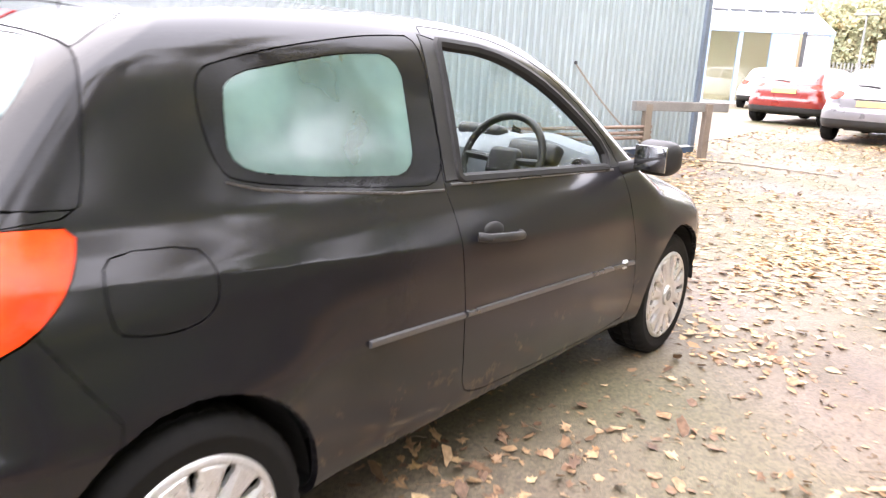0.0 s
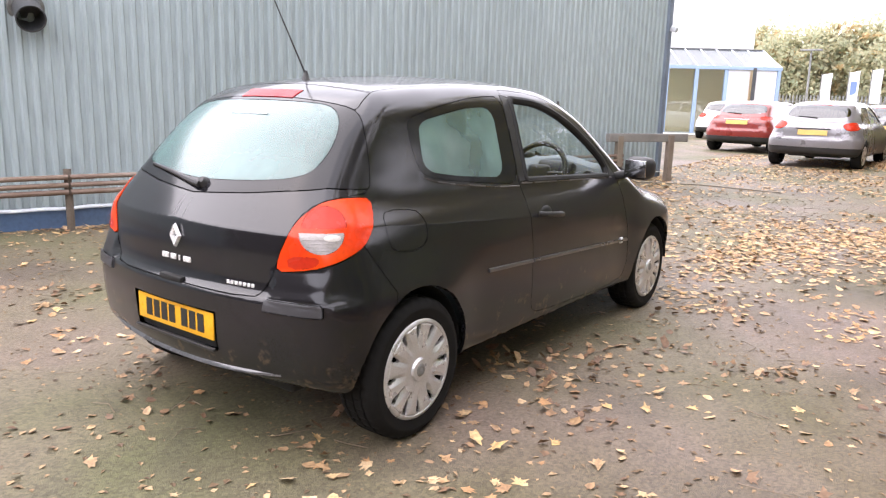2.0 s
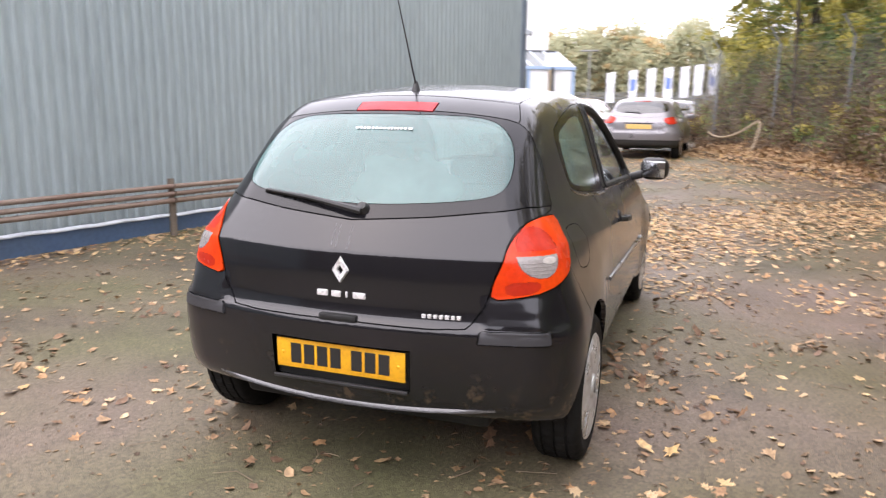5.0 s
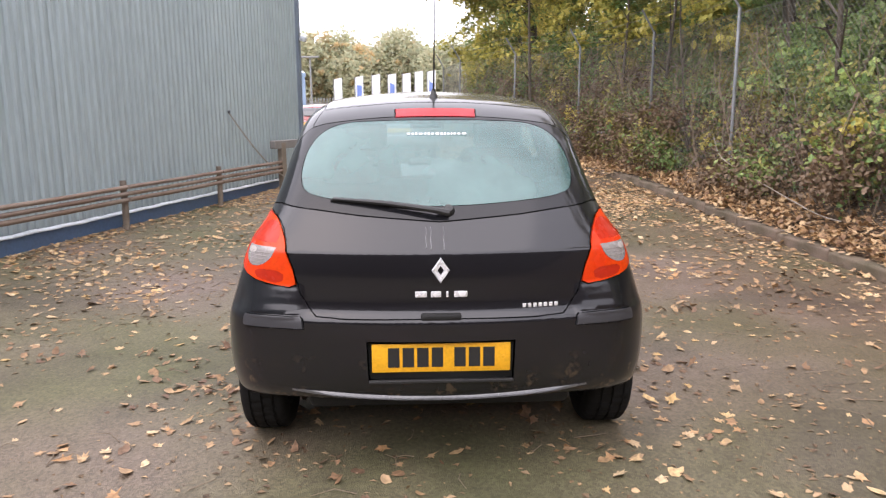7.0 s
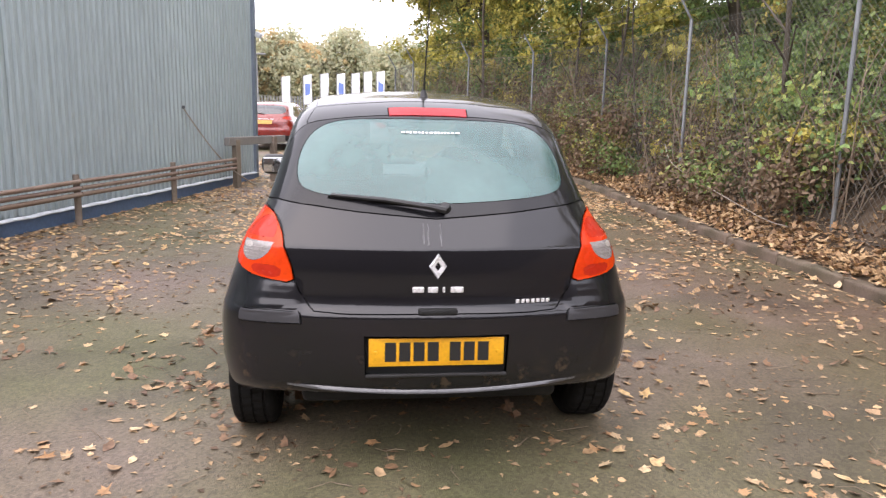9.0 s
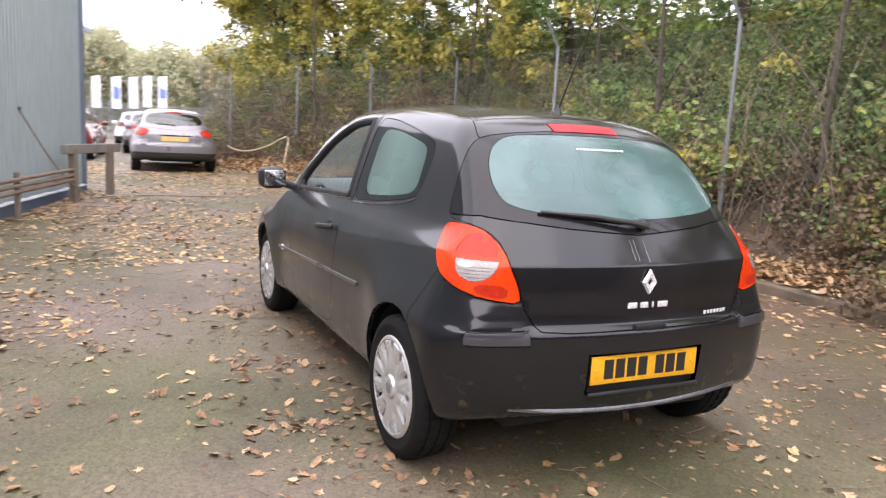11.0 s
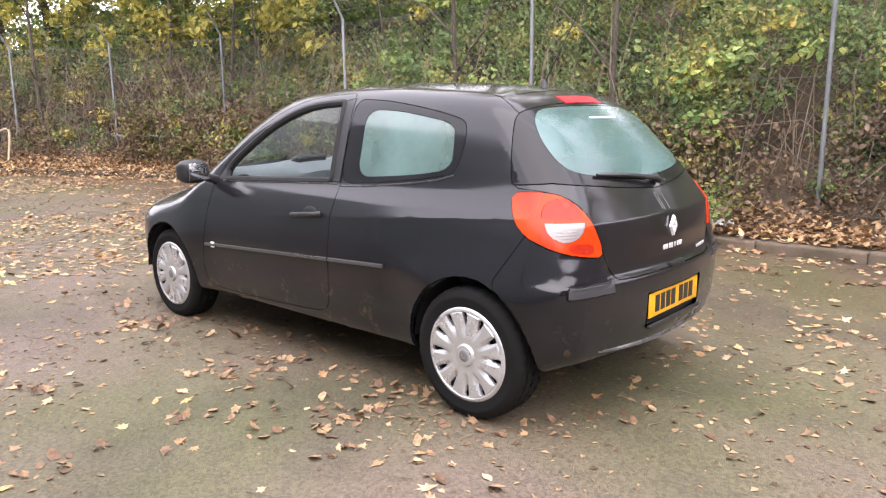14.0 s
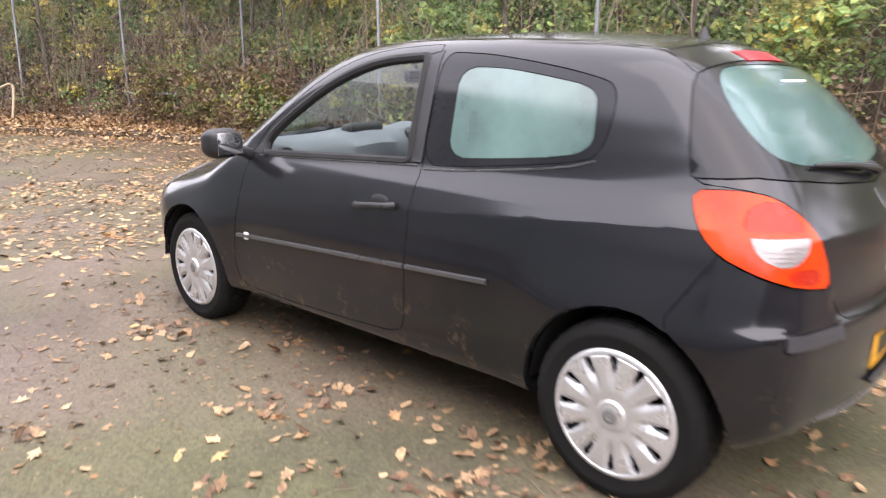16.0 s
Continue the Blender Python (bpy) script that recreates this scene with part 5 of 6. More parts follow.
def build_fence():
    fence = thing("chain_link_fence", "tall galvanised chain-link fence with cranked posts and barbed wire", "fence")
    for x, y in FENCE_LINE:
        bm = bmesh.new()
        b = float(bank_z(x, y))
        lean = random.uniform(-.03, .03)
        tube_into(bm, [(x, y, b - .2), (x + lean, y, 1.5), (x + lean * 1.6, y, 2.68)], .022, 10)
        tube_into(bm, [(x + lean * 1.6, y, 2.66), (x + lean * 1.6 - .22, y + .02, 3.04)], .017, 8)
        part("post", bm, M_POST, fence, "galvanised cranked post", True)
    wires = bmesh.new()
    for (x0, y0), (x1, y1) in zip(FENCE_LINE, FENCE_LINE[1:]):
        long = math.hypot(x1 - x0, y1 - y0)
        b = max(float(bank_z(x0, y0)), float(bank_z(x1, y1))) - .05
        tall = 2.62 - b
        step = .078
        n = int((long + tall) / step)
        for k in range(n):
            for mirror in (0, 1):
                s0, s1 = k * step - tall, k * step
                za, zb = 0.0, tall
                if s0 < 0:
                    za, s0 = -s0, 0.0
                if s1 > long:
                    zb, s1 = tall - (s1 - long), long
                if zb <= za:
                    continue
                if mirror:
                    s0, s1 = long - s0, long - s1
                p, q = (Vector((x0 + (x1 - x0) * s / long, y0 + (y1 - y0) * s / long, b + z)) for s, z in ((s0, za), (s1, zb)))
                tube_into(wires, [p, q], .0014, 3, None, False)
        for z in (.02, 1.3, tall - .02):
            tube_into(wires, [(x0, y0, b + z), (x1, y1, b + z)], .0024, 4, None, False)
        for z, o in ((2.78, -.06), (2.90, -.13), (3.02, -.20)):
            mid = ((x0 + x1) / 2 + o, (y0 + y1) / 2, z - .03)
            tube_into(wires, [(x0 + o, y0, z), mid, (x1 + o, y1, z)], .0028, 4, None, False)
    tagged(part("wire_mesh", wires, M_WIRE, fence, "grey chain-link wire"), kind="stuff")


M_WIRE = material("weathered_wire", (0.15, 0.15, 0.14), 0.6, 0.3, (0.08, 0.078, 0.07), 0.5, 4, 60, 0.0)
build_fence()


# ---- plants ----
def leaf_material(name, colours, through=0.4, rough=0.6, per_object=False, gathered=0.55):
    """Leaves: each takes one of the colours by chance; thin enough for light to pass."""
    m = bpy.data.materials.new(name)
    m.use_nodes = True
    nt = m.node_tree
    b = nt.nodes["Principled BSDF"]
    node = nt.nodes.new("ShaderNodeObjectInfo" if per_object else "ShaderNodeNewGeometry")
    rnd = node.outputs["Random" if per_object else "Random Per Island"]
    ramp = nt.nodes.new("ShaderNodeValToRGB")
    ramp.color_ramp.interpolation = "LINEAR"
    while len(ramp.color_ramp.elements) < len(colours):
        ramp.color_ramp.elements.new(0.5)
    for k, c in enumerate(colours):
        ramp.color_ramp.elements[k].position = k / (len(colours) - 1)
        ramp.color_ramp.elements[k].color = (*c, 1)
    where = nt.nodes.new("ShaderNodeTexCoord")
    patch = nt.nodes.new("ShaderNodeTexNoise")
    patch.inputs["Scale"].default_value, patch.inputs["Detail"].default_value = 2.2, 3
    nt.links.new(where.outputs["Object"], patch.inputs["Vector"])
    spread = nt.nodes.new("ShaderNodeMapRange")
    spread.inputs["From Min"].default_value, spread.inputs["From Max"].default_value = .32, .68
    nt.links.new(patch.outputs["Fac"], spread.inputs["Value"])
    blend = nt.nodes.new("ShaderNodeMix")
    blend.inputs["Factor"].default_value = 0.0 if per_object else gathered
    nt.links.new(rnd, blend.inputs["A"])
    nt.links.new(spread.outputs["Result"], blend.inputs["B"])
    nt.links.new(blend.outputs["Result"], ramp.inputs["Fac"])
    spots = nt.nodes.new("ShaderNodeTexNoise")
    spots.inputs["Scale"].default_value, spots.inputs["Detail"].default_value = 45, 4
    nt.links.new(where.outputs["Object"], spots.inputs["Vector"])
    r = nt.nodes.new("ShaderNodeMapRange")
    r.inputs["From Min"].default_value, r.inputs["From Max"].default_value = .35, .65
    r.inputs["To Min"].default_value, r.inputs["To Max"].default_value = .65, 1.2
    nt.links.new(spots.outputs["Fac"], r.inputs["Value"])
    mul = nt.nodes.new("ShaderNodeVectorMath")
    mul.operation = "SCALE"
    nt.links.new(ramp.outputs["Color"], mul.inputs[0])
    nt.links.new(r.outputs["Result"], mul.inputs["Scale"])
    nt.links.new(mul.outputs[0], b.inputs["Base Color"])
    b.inputs["Roughness"].default_value = rough
    b.inputs["Specular IOR Level"].default_value = 0.35
    if through:
        tr = nt.nodes.new("ShaderNodeBsdfTranslucent")
        nt.links.new(mul.outputs[0], tr.inputs["Color"])
        mix = nt.nodes.new("ShaderNodeMixShader")
        mix.inputs[0].default_value = through
        nt.links.new(b.outputs[0], mix.inputs[1])
        nt.links.new(tr.outputs[0], mix.inputs[2])
        nt.links.new(mix.outputs[0], nt.nodes["Material Output"].inputs["Surface"])
    return m


def leaf_cloud(name, centres, size, mat, parent, rng, up=0.25, label="", plain=False):
    """Many small pointed leaves, each folded along its rib."""
    n = len(centres)
    c = np.asarray(centres, float)
    d = rng.normal(size=(n, 3))
    d /= np.linalg.norm(d, axis=1, keepdims=True)
    nrm = rng.normal(size=(n, 3)) + np.array([-.5, -.35, 1.0]) * up * 4
    nrm -= d * (nrm * d).sum(1, keepdims=True)
    nrm /= np.linalg.norm(nrm, axis=1, keepdims=True) + 1e-9
    side = np.cross(d, nrm)
    s = (size * rng.uniform(.55, 1.3, n))[:, None]
    shape = [(-.5, 0, 0), (-.18, .30, .10), (.18, .26, .08), (.55, 0, -.04), (.18, -.26, .08), (-.18, -.30, .10)]
    if plain:
        shape = [(-.5, 0, 0), (0, .33, .10), (.55, 0, -.02), (0, -.33, .10)]
    v = np.stack([c + s * (a * d + b * side + h * nrm) for a, b, h in shape], 1).reshape(-1, 3)
    k = np.arange(n)[:, None] * len(shape)
    f = k + [0, 1, 2, 3] if plain else np.concatenate([k + [0, 1, 2, 3], k + [0, 3, 4, 5]])
    me = bpy.data.meshes.new(name)
    me.vertices.add(len(v))
    me.vertices.foreach_set("co", v.ravel())
    me.loops.add(f.size)
    me.loops.foreach_set("vertex_index", f.ravel().astype(np.int32))
    me.polygons.add(len(f))
    me.polygons.foreach_set("loop_start", np.arange(0, f.size, 4, dtype=np.int32))
    me.update(calc_edges=True)
    me.materials.append(mat)
    ob = new(name, me)
    if parent:
        ob.parent = parent
    if label:
        ob["label"] = label
    return ob


M_IVY = leaf_material("bramble_green", [(.060, .110, .040), (.12, .20, .070), (.20, .29, .10), (.29, .37, .13), (.44, .46, .16)])
M_OLIVE = leaf_material("olive_autumn_leaf", [(.10, .11, .038), (.19, .195, .060), (.30, .285, .085), (.41, .35, .115), (.25, .185, .08)])
M_YELLOW = leaf_material("yellow_autumn_leaf", [(.30, .28, .06), (.48, .42, .10), (.60, .51, .13), (.48, .36, .10)])
M_BROAD = leaf_material("broad_green_leaf", [(.10, .19, .06), (.19, .31, .10), (.29, .41, .13), (.46, .50, .15), (.36, .30, .11)], .4, gathered=.4)
M_HANGING = leaf_material("yellow_green_leaf", [(.10, .11, .030), (.22, .225, .05), (.40, .37, .085), (.58, .51, .12), (.32, .25, .07)], .45, gathered=.3)
M_BROWNLEAF = leaf_material("dry_brown_leaf", [(.075, .048, .028), (.13, .085, .050), (.19, .13, .080), (.11, .075, .045)], .15)
# Far leaves paled and greyed: the haze is put into their colour.
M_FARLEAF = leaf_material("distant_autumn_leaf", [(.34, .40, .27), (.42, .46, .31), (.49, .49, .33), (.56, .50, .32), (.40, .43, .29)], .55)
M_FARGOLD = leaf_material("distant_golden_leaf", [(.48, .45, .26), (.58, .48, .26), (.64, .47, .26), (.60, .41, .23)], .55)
M_BARK = material("grey_brown_bark", (0.085, 0.068, 0.050), 0.9, 0.0, (0.05, 0.042, 0.030), 0.6, 4, 40, 0.5)
M_TWIG = material("dry_twig", (0.24, 0.185, 0.13), 0.9, 0.0, (0.13, 0.10, 0.072), 0.6, 6, 60, 0.2)


def clumps(rng, count, each, place, radius):
    """Leaf places gathered in clumps about given places."""
    out = []
    for _ in range(count):
        c, r = np.array(place(rng)), radius * rng.uniform(.6, 1.4)
        k = int(each * rng.uniform(.35, 1.65))
        out.append(c + rng.normal(size=(k, 3)) * r * (.55, .6, .42))
    return np.concatenate(out)


def build_bush(y0, y1, seed):
    rng = np.random.default_rng(seed)
    far = smooth_step(6, 10, (y0 + y1) / 2)
    bush = thing("bramble_bush", "dense green and yellowing brambles behind the fence" if far < .5 else "thin brown and olive scrub behind the fence", "bush", "brambles along the fence")

    def spot(high, low=.0, forward=.0):
        def pick(r):
            for _ in range(4):
                y = r.uniform(y0 - .2, y1 + .2)
                h = low + (high - low) * r.uniform(0, 1) ** 1.25
                if noise.noise((y * 1.5, h * 1.9, 7.7)) > r.uniform(-.35, .05):
                    break
            mound = .75 * noise.noise((y * .6, h * .9, seed * .0)) + .25 * noise.noise((y * 1.9, h * 2.1, 4.0))
            x = float(along(FENCE_LINE, y)) + .14 + .36 * h * r.uniform(.85, 1.1) + r.uniform(-.10, .22) - mound - forward - .55 * float(smooth_step(2.0, 3.3, h))
            return (x, y, float(bank_z(min(x, 4.6), y)) * .6 + .22 + h)
        return pick
    wide = (y1 - y0) / 2.5
    near = 1 - smooth_step(3, 6, y1)
    more = 1 + .5 * near
    green = clumps(rng, int((120 - 40 * far) * wide * more), 104, spot(4.3, .05), .23)
    leaf_cloud("foliage", green, .072 - .018 * near, M_IVY, bush, rng, .3, plain=y0 > 3)
    olive = clumps(rng, int((80 + 25 * far) * wide * more), 84, spot(4.6, .1), .25)
    leaf_cloud("olive_foliage", olive, .068 - .016 * near, M_OLIVE, bush, rng, .3, plain=y0 > 3)
    if y0 > 5:
        hang = clumps(rng, int(60 * wide), 30, spot(4.9, 1.7, .42), .22)
        leaf_cloud("hanging_foliage", hang, .125, M_HANGING, bush, rng, .35, plain=True)
    if y1 < 8:
        broad = clumps(rng, int(30 * wide), 24, spot(3.4, .25, .14), .17)
        leaf_cloud("broad_foliage", broad, .098, M_BROAD, bush, rng, .35)
    gold = clumps(rng, int((18 - 6 * far) * wide), 50, spot(3.6, .3, .20), .14)
    leaf_cloud("yellow_foliage", gold, .070, M_YELLOW, bush, rng, .35)
    dry = clumps(rng, int((52 + 26 * far) * wide * 1.3), 60, spot(.75 + .6 * far, -.18, .22), .24)
    leaf_cloud("dry_foliage", dry, .058, M_BROWNLEAF, bush, rng, .2, plain=y0 > 3)
    def upper(r):
        y, o = r.uniform(y0 - .2, y1 + .2), r.uniform(1.2, 4.6)
        x = float(along(FENCE_LINE, y)) + o
        return (x, y, float(bank_z(x, y)) + r.uniform(.0, .9))
    leaf_cloud("undergrowth", clumps(rng, int(75 * wide), 60, upper, .34), .11, M_IVY, bush, rng, .4, plain=True)
    bm = bmesh.new()
    for _ in range(int((60 + 40 * far) * wide)):
        y = rng.uniform(y0, y1)
        b = fence_at(y, -.05) + Vector((rng.uniform(.0, .5), 0, 0))
        h, lean = rng.uniform(.5, 2.4), rng.normal(size=2) * .35
        top = b + Vector((lean[0] + .2 * h, lean[1], h))
        mid = (b + top) / 2 + Vector((rng.normal() * .12, rng.normal() * .15, .15 * h))
        end = top + Vector((rng.normal() * .3, rng.normal() * .4, -rng.uniform(0, .5)))
        tube_into(bm, [b, mid, top, end], .0075, 4, .003, False)
    tagged(part("stem_tangle", bm, M_TWIG, bush, "bare brown stems"), kind="stuff")


def build_tree(x, y, height, spread, seed, lean=(0, 0), low=1.5, leaf=.13, amount=1.0, gold=.45, far=False, base=None):
    rng = np.random.default_rng(seed)
    base = float(bank_z(x, y)) if base is None else base
    tree = thing("tree", "autumn tree with a loose crown of yellow-green leaves" if gold < .7 else "autumn tree with a golden yellow crown", "tree", "trees behind the fence")
    bm = bmesh.new()
    r0 = .018 * height
    fork = Vector((x + lean[0] * .4, y + lean[1] * .4, base + height * .42))
    tube_into(bm, [(x, y, base - .2), (x + lean[0] * .1 + .03, y, base + height * .2), fork], r0, 10, r0 * .7)
    part("trunk", bm, M_BARK, tree, "grey-brown trunk", True)
    tips = []
    limbs = bmesh.new()
    for k in range(9 if not far else 5):
        a = 2 * math.pi * (k + rng.uniform(-.3, .3)) / 9
        start = Vector((x, y, base)).lerp(fork, rng.uniform(.55, 1))
        out = Vector((math.cos(a) * spread * rng.uniform(.5, 1), math.sin(a) * spread * rng.uniform(.5, 1), 0))
        end = Vector((x + lean[0], y + lean[1], base + low + (height - low) * rng.uniform(.15, 1.0))) + out
        mid = start.lerp(end, .5) + Vector((rng.normal() * .2, rng.normal() * .2, .25))
        tube_into(limbs, [start, mid, end], r0 * .38, 7, r0 * .08)
        tips.append((mid, end))
        for _ in range(4):
            s = mid.lerp(end, rng.uniform(.1, .9))
            e = s + Vector((rng.normal(), rng.normal(), rng.normal() * .5)) * spread * .28
            tube_into(limbs, [s, (s + e) / 2 + Vector((0, 0, .06)), e], r0 * .11, 5, r0 * .03)
            tips.append((s, e))
    tagged(part("limbs", limbs, M_BARK, tree, "", True), kind="stuff")

    def place(r):
        a, b = tips[r.integers(len(tips))]
        q = a.lerp(b, r.uniform(.25, 1.1))
        return (q.x, q.y, q.z + r.uniform(-.2, .2))
    if far:
        def place(r):
            q = r.normal(size=3)
            q *= r.uniform(.55, 1.0) / np.linalg.norm(q)
            return (x + q[0] * spread, y + q[1] * spread, base + low + (height - low) * (.5 + .5 * q[2]))
    many = int((120 if not far else 90) * amount)
    each = 46 if not far else 26
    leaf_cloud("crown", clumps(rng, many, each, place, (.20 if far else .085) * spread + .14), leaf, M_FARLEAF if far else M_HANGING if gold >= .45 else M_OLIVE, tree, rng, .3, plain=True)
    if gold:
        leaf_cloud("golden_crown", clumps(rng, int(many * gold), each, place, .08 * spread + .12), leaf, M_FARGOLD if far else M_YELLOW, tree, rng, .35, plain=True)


def build_sapling(y, seed):
    rng = np.random.default_rng(seed)
    sapling = thing("sapling", "thin bare grey-brown sapling stem behind the fence", "tree", "saplings behind the fence")
    b = fence_at(y, -.1) + Vector((rng.uniform(.12, .5), 0, 0))
    tops = Vector((rng.uniform(-.4, .3), rng.uniform(-.9, .9), rng.uniform(3.2, 4.6)))
    bend = Vector((0, rng.uniform(-.25, .25), 0))
    r = rng.uniform(.018, .045)
    bm = bmesh.new()
    tube_into(bm, [b, b + tops * .35 + bend, b + tops * .7 + bend * 1.3, b + tops], r, 8, r * .4)
    part("trunk", bm, M_BARK, sapling, "grey-brown stem", True)
    for _ in range(5):
        s = b + tops * rng.uniform(.25, .9) + bend
        e = s + Vector((rng.uniform(-.5, .2), rng.uniform(-.9, .9), rng.uniform(.1, .9)))
        bm = bmesh.new()
        tube_into(bm, [s, (s + e) / 2 + Vector((0, 0, .08)), e], r * .4, 6, r * .15)
        part("branch", bm, M_BARK, sapling, "", True)


for k in range(7):
    build_sapling(2.2 + k * 1.9 + .3 * math.sin(k * 2.3), 300 + k)
for k in range(9):
    build_bush(-3.5 + 2.5 * k, -1.0 + 2.5 * k, 40 + k)
for k, (x, y, h, w, lean, gold) in enumerate([(8.6, 1.0, 7.0, 2.5, (0, .3), .3), (6.9, 5.6, 6.4, 2.6, (-1.0, 0), .35), (6.0, 8.6, 6.2, 2.7, (-1.3, .2), .45),
                                               (5.4, 12.6, 6.6, 2.8, (-1.2, 0), .6), (3.9, 16.0, 6.2, 2.6, (-1.2, 0), .7), (3.2, 19.0, 6.4, 2.5, (-.9, 0), .8), (4.4, 22.5, 7.6, 2.8, (-1.0, 0), .9), (3.4, 17.6, 7.0, 2.7, (-1.0, 0), .8), (8.2, 9.5, 8.0, 3.0, (0, 0), .2), (9.6, 4.2, 7.5, 3.0, (0, 0), .15), (7.6, 14.0, 8.0, 3.0, (0, 0), .3), (9.5, -3.5, 10.0, 3.2, (0, 0), .2), (9.8, .5, 10.5, 3.2, (0, 0), .15), (10.2, -7.5, 10.0, 3.2, (0, 0), .25)]):
    build_tree(x, y, h, w, 70 + k, lean, gold=gold, amount=2.0)

# ---- fallen leaves ----
FALLEN = [(.28, .17, .10), (.36, .23, .13), (.48, .33, .19), (.61, .46, .28), (.56, .37, .16), (.54, .38, .22), (.40, .22, .10), (.34, .22, .13), (.50, .35, .20)]
M_FALLEN = leaf_material("fallen_leaf", FALLEN, .1, .7, gathered=.15)
M_MATTED = leaf_material("matted_leaf", [(.10, .060, .038), (.17, .10, .060), (.26, .155, .085), (.42, .28, .15), (.20, .11, .055)], .05, .6, gathered=.2)
M_BANKLEAF = leaf_material("bank_leaf", [(.13, .072, .040), (.24, .14, .075), (.37, .235, .12), (.50, .35, .19), (.34, .20, .09), (.18, .105, .058)], .1, .7, gathered=.25)
M_CRUMB = leaf_material("leaf_crumb", [(.09, .060, .04), (.15, .10, .06), (.24, .16, .09), (.40, .28, .16), (.13, .085, .05)], .0, .8, gathered=.1)
M_FALLEN_ONE = leaf_material("fallen_leaf_single", FALLEN, .1, .7, True)
LOBES = [(-.50, .0), (-.22, .10), (-.34, .34), (-.04, .26), (.06, .50), (.20, .22), (.56, .0), (.20, -.22), (.06, -.50), (-.04, -.26), (-.34, -.34), (-.22, -.10)]


def lobed(rng, size):
    """A five-lobed leaf lying curled: points about its middle, and its faces."""
    curl, twist, bend = rng.uniform(.0, .55), rng.uniform(-.35, .35), rng.uniform(-.2, .4)
    pts = [(0.0, 0.0, 0.0)]
    plain = rng.random() < .28
    for k, (a, b) in enumerate(LOBES):
        if plain:
            turn = math.pi - 2 * math.pi * k / 12
            a, b = .5 * math.cos(turn), .33 * math.sin(turn) * (1 - .25 * math.cos(turn))
        a, b = a * rng.uniform(.6, 1.15), b * rng.uniform(.55, 1.15)
        pts.append((a, b, curl * b * b + bend * a * a * .6 + twist * a * b))
    v = np.array(pts) * size
    v[:, 2] -= v[:, 2].min()
    f = [(0, k + 1, (k + 1) % 12 + 1) for k in range(12)]
    return v, f


def strewn(name, xs, ys, zs, sizes, mat, rng, tip, kinds=48):
    """One mesh of lobed leaves lying at the given places, each turned and tipped by chance."""
    n = len(xs)
    shapes = np.stack([lobed(rng, 1.0)[0] for _ in range(kinds)])
    tri = np.array(lobed(rng, 1.0)[1])
    v = shapes[rng.integers(kinds, size=n)] * np.asarray(sizes)[:, None, None]
    a, p, q = rng.uniform(0, 6.283, n), rng.normal(size=n) * tip, rng.normal(size=n) * tip
    v[:, :, 2] += v[:, :, 0] * np.tan(np.clip(p, -.9, .9))[:, None] + v[:, :, 1] * np.tan(np.clip(q, -.9, .9))[:, None]
    v[:, :, 2] -= v[:, :, 2].min(1, keepdims=True)
    c, k = np.cos(a)[:, None], np.sin(a)[:, None]
    w = np.stack([v[:, :, 0] * c - v[:, :, 1] * k + np.asarray(xs)[:, None], v[:, :, 0] * k + v[:, :, 1] * c + np.asarray(ys)[:, None], v[:, :, 2] + np.asarray(zs)[:, None] + .002], 2).reshape(-1, 3)
    f = (np.arange(n)[:, None, None] * shapes.shape[1] + tri[None]).reshape(-1, 3)
    me = bpy.data.meshes.new(name)
    me.vertices.add(len(w))
    me.vertices.foreach_set("co", w.ravel())
    me.loops.add(f.size)
    me.loops.foreach_set("vertex_index", f.ravel().astype(np.int32))
    me.polygons.add(len(f))
    me.polygons.foreach_set("loop_start", np.arange(0, f.size, 3, dtype=np.int32))
    me.update(calc_edges=True)
    me.materials.append(mat)
    return new(name, me)


def leaf_spots(rng):
    """Where leaves lie: drifts by the kerb and wall, thick ahead of the car, thin behind it."""
    out = []

    def scatter(n, x0, x1, y0, y1, gather):
        for _ in range(n * 3):
            if len(out) and n <= 0:
                break
            x, y = rng.uniform(x0, x1), rng.uniform(y0, y1)
            d = noise.noise((x * .55, y * .4, 3.0)) + .6 * noise.noise((x * 1.7, y * 1.3, 8.0))
            if d > rng.uniform(-.7, .7) * (1.2 - gather):
                out.append((x, y))
                n -= 1
    scatter(2000, -4.6, 3.6, -4.5, 5.0, .72)
    scatter(13000, -2.4, 3.6, 4.2, 17.0, .35)
    scatter(2600, .6, 3.55, 2.6, 8.0, .55)
    scatter(1000, -3.4, -1.0, 2.0, 10.0, .3)
    scatter(500, -6.0, 3.0, 16.0, 30.0, .2)
    for _ in range(900):
        y = rng.uniform(-4, 20)
        out.append((float(along(KERB_LINE, y)) - abs(rng.normal()) * .22 - .03, y))
    for _ in range(1300):
        s = rng.uniform(8, 20.6)
        q = by_wall(s, .10 + abs(rng.normal()) * .22, 0)
        out.append((q.x, q.y))
    return [(x, y) for x, y in out if not (abs(x) < .78 and -.3 < y < 2.9 and rng.random() < .75)
            and not any(abs(abs(x) - .72) < .17 and abs(y - w) < .22 for w in (-.022, 2.540))]


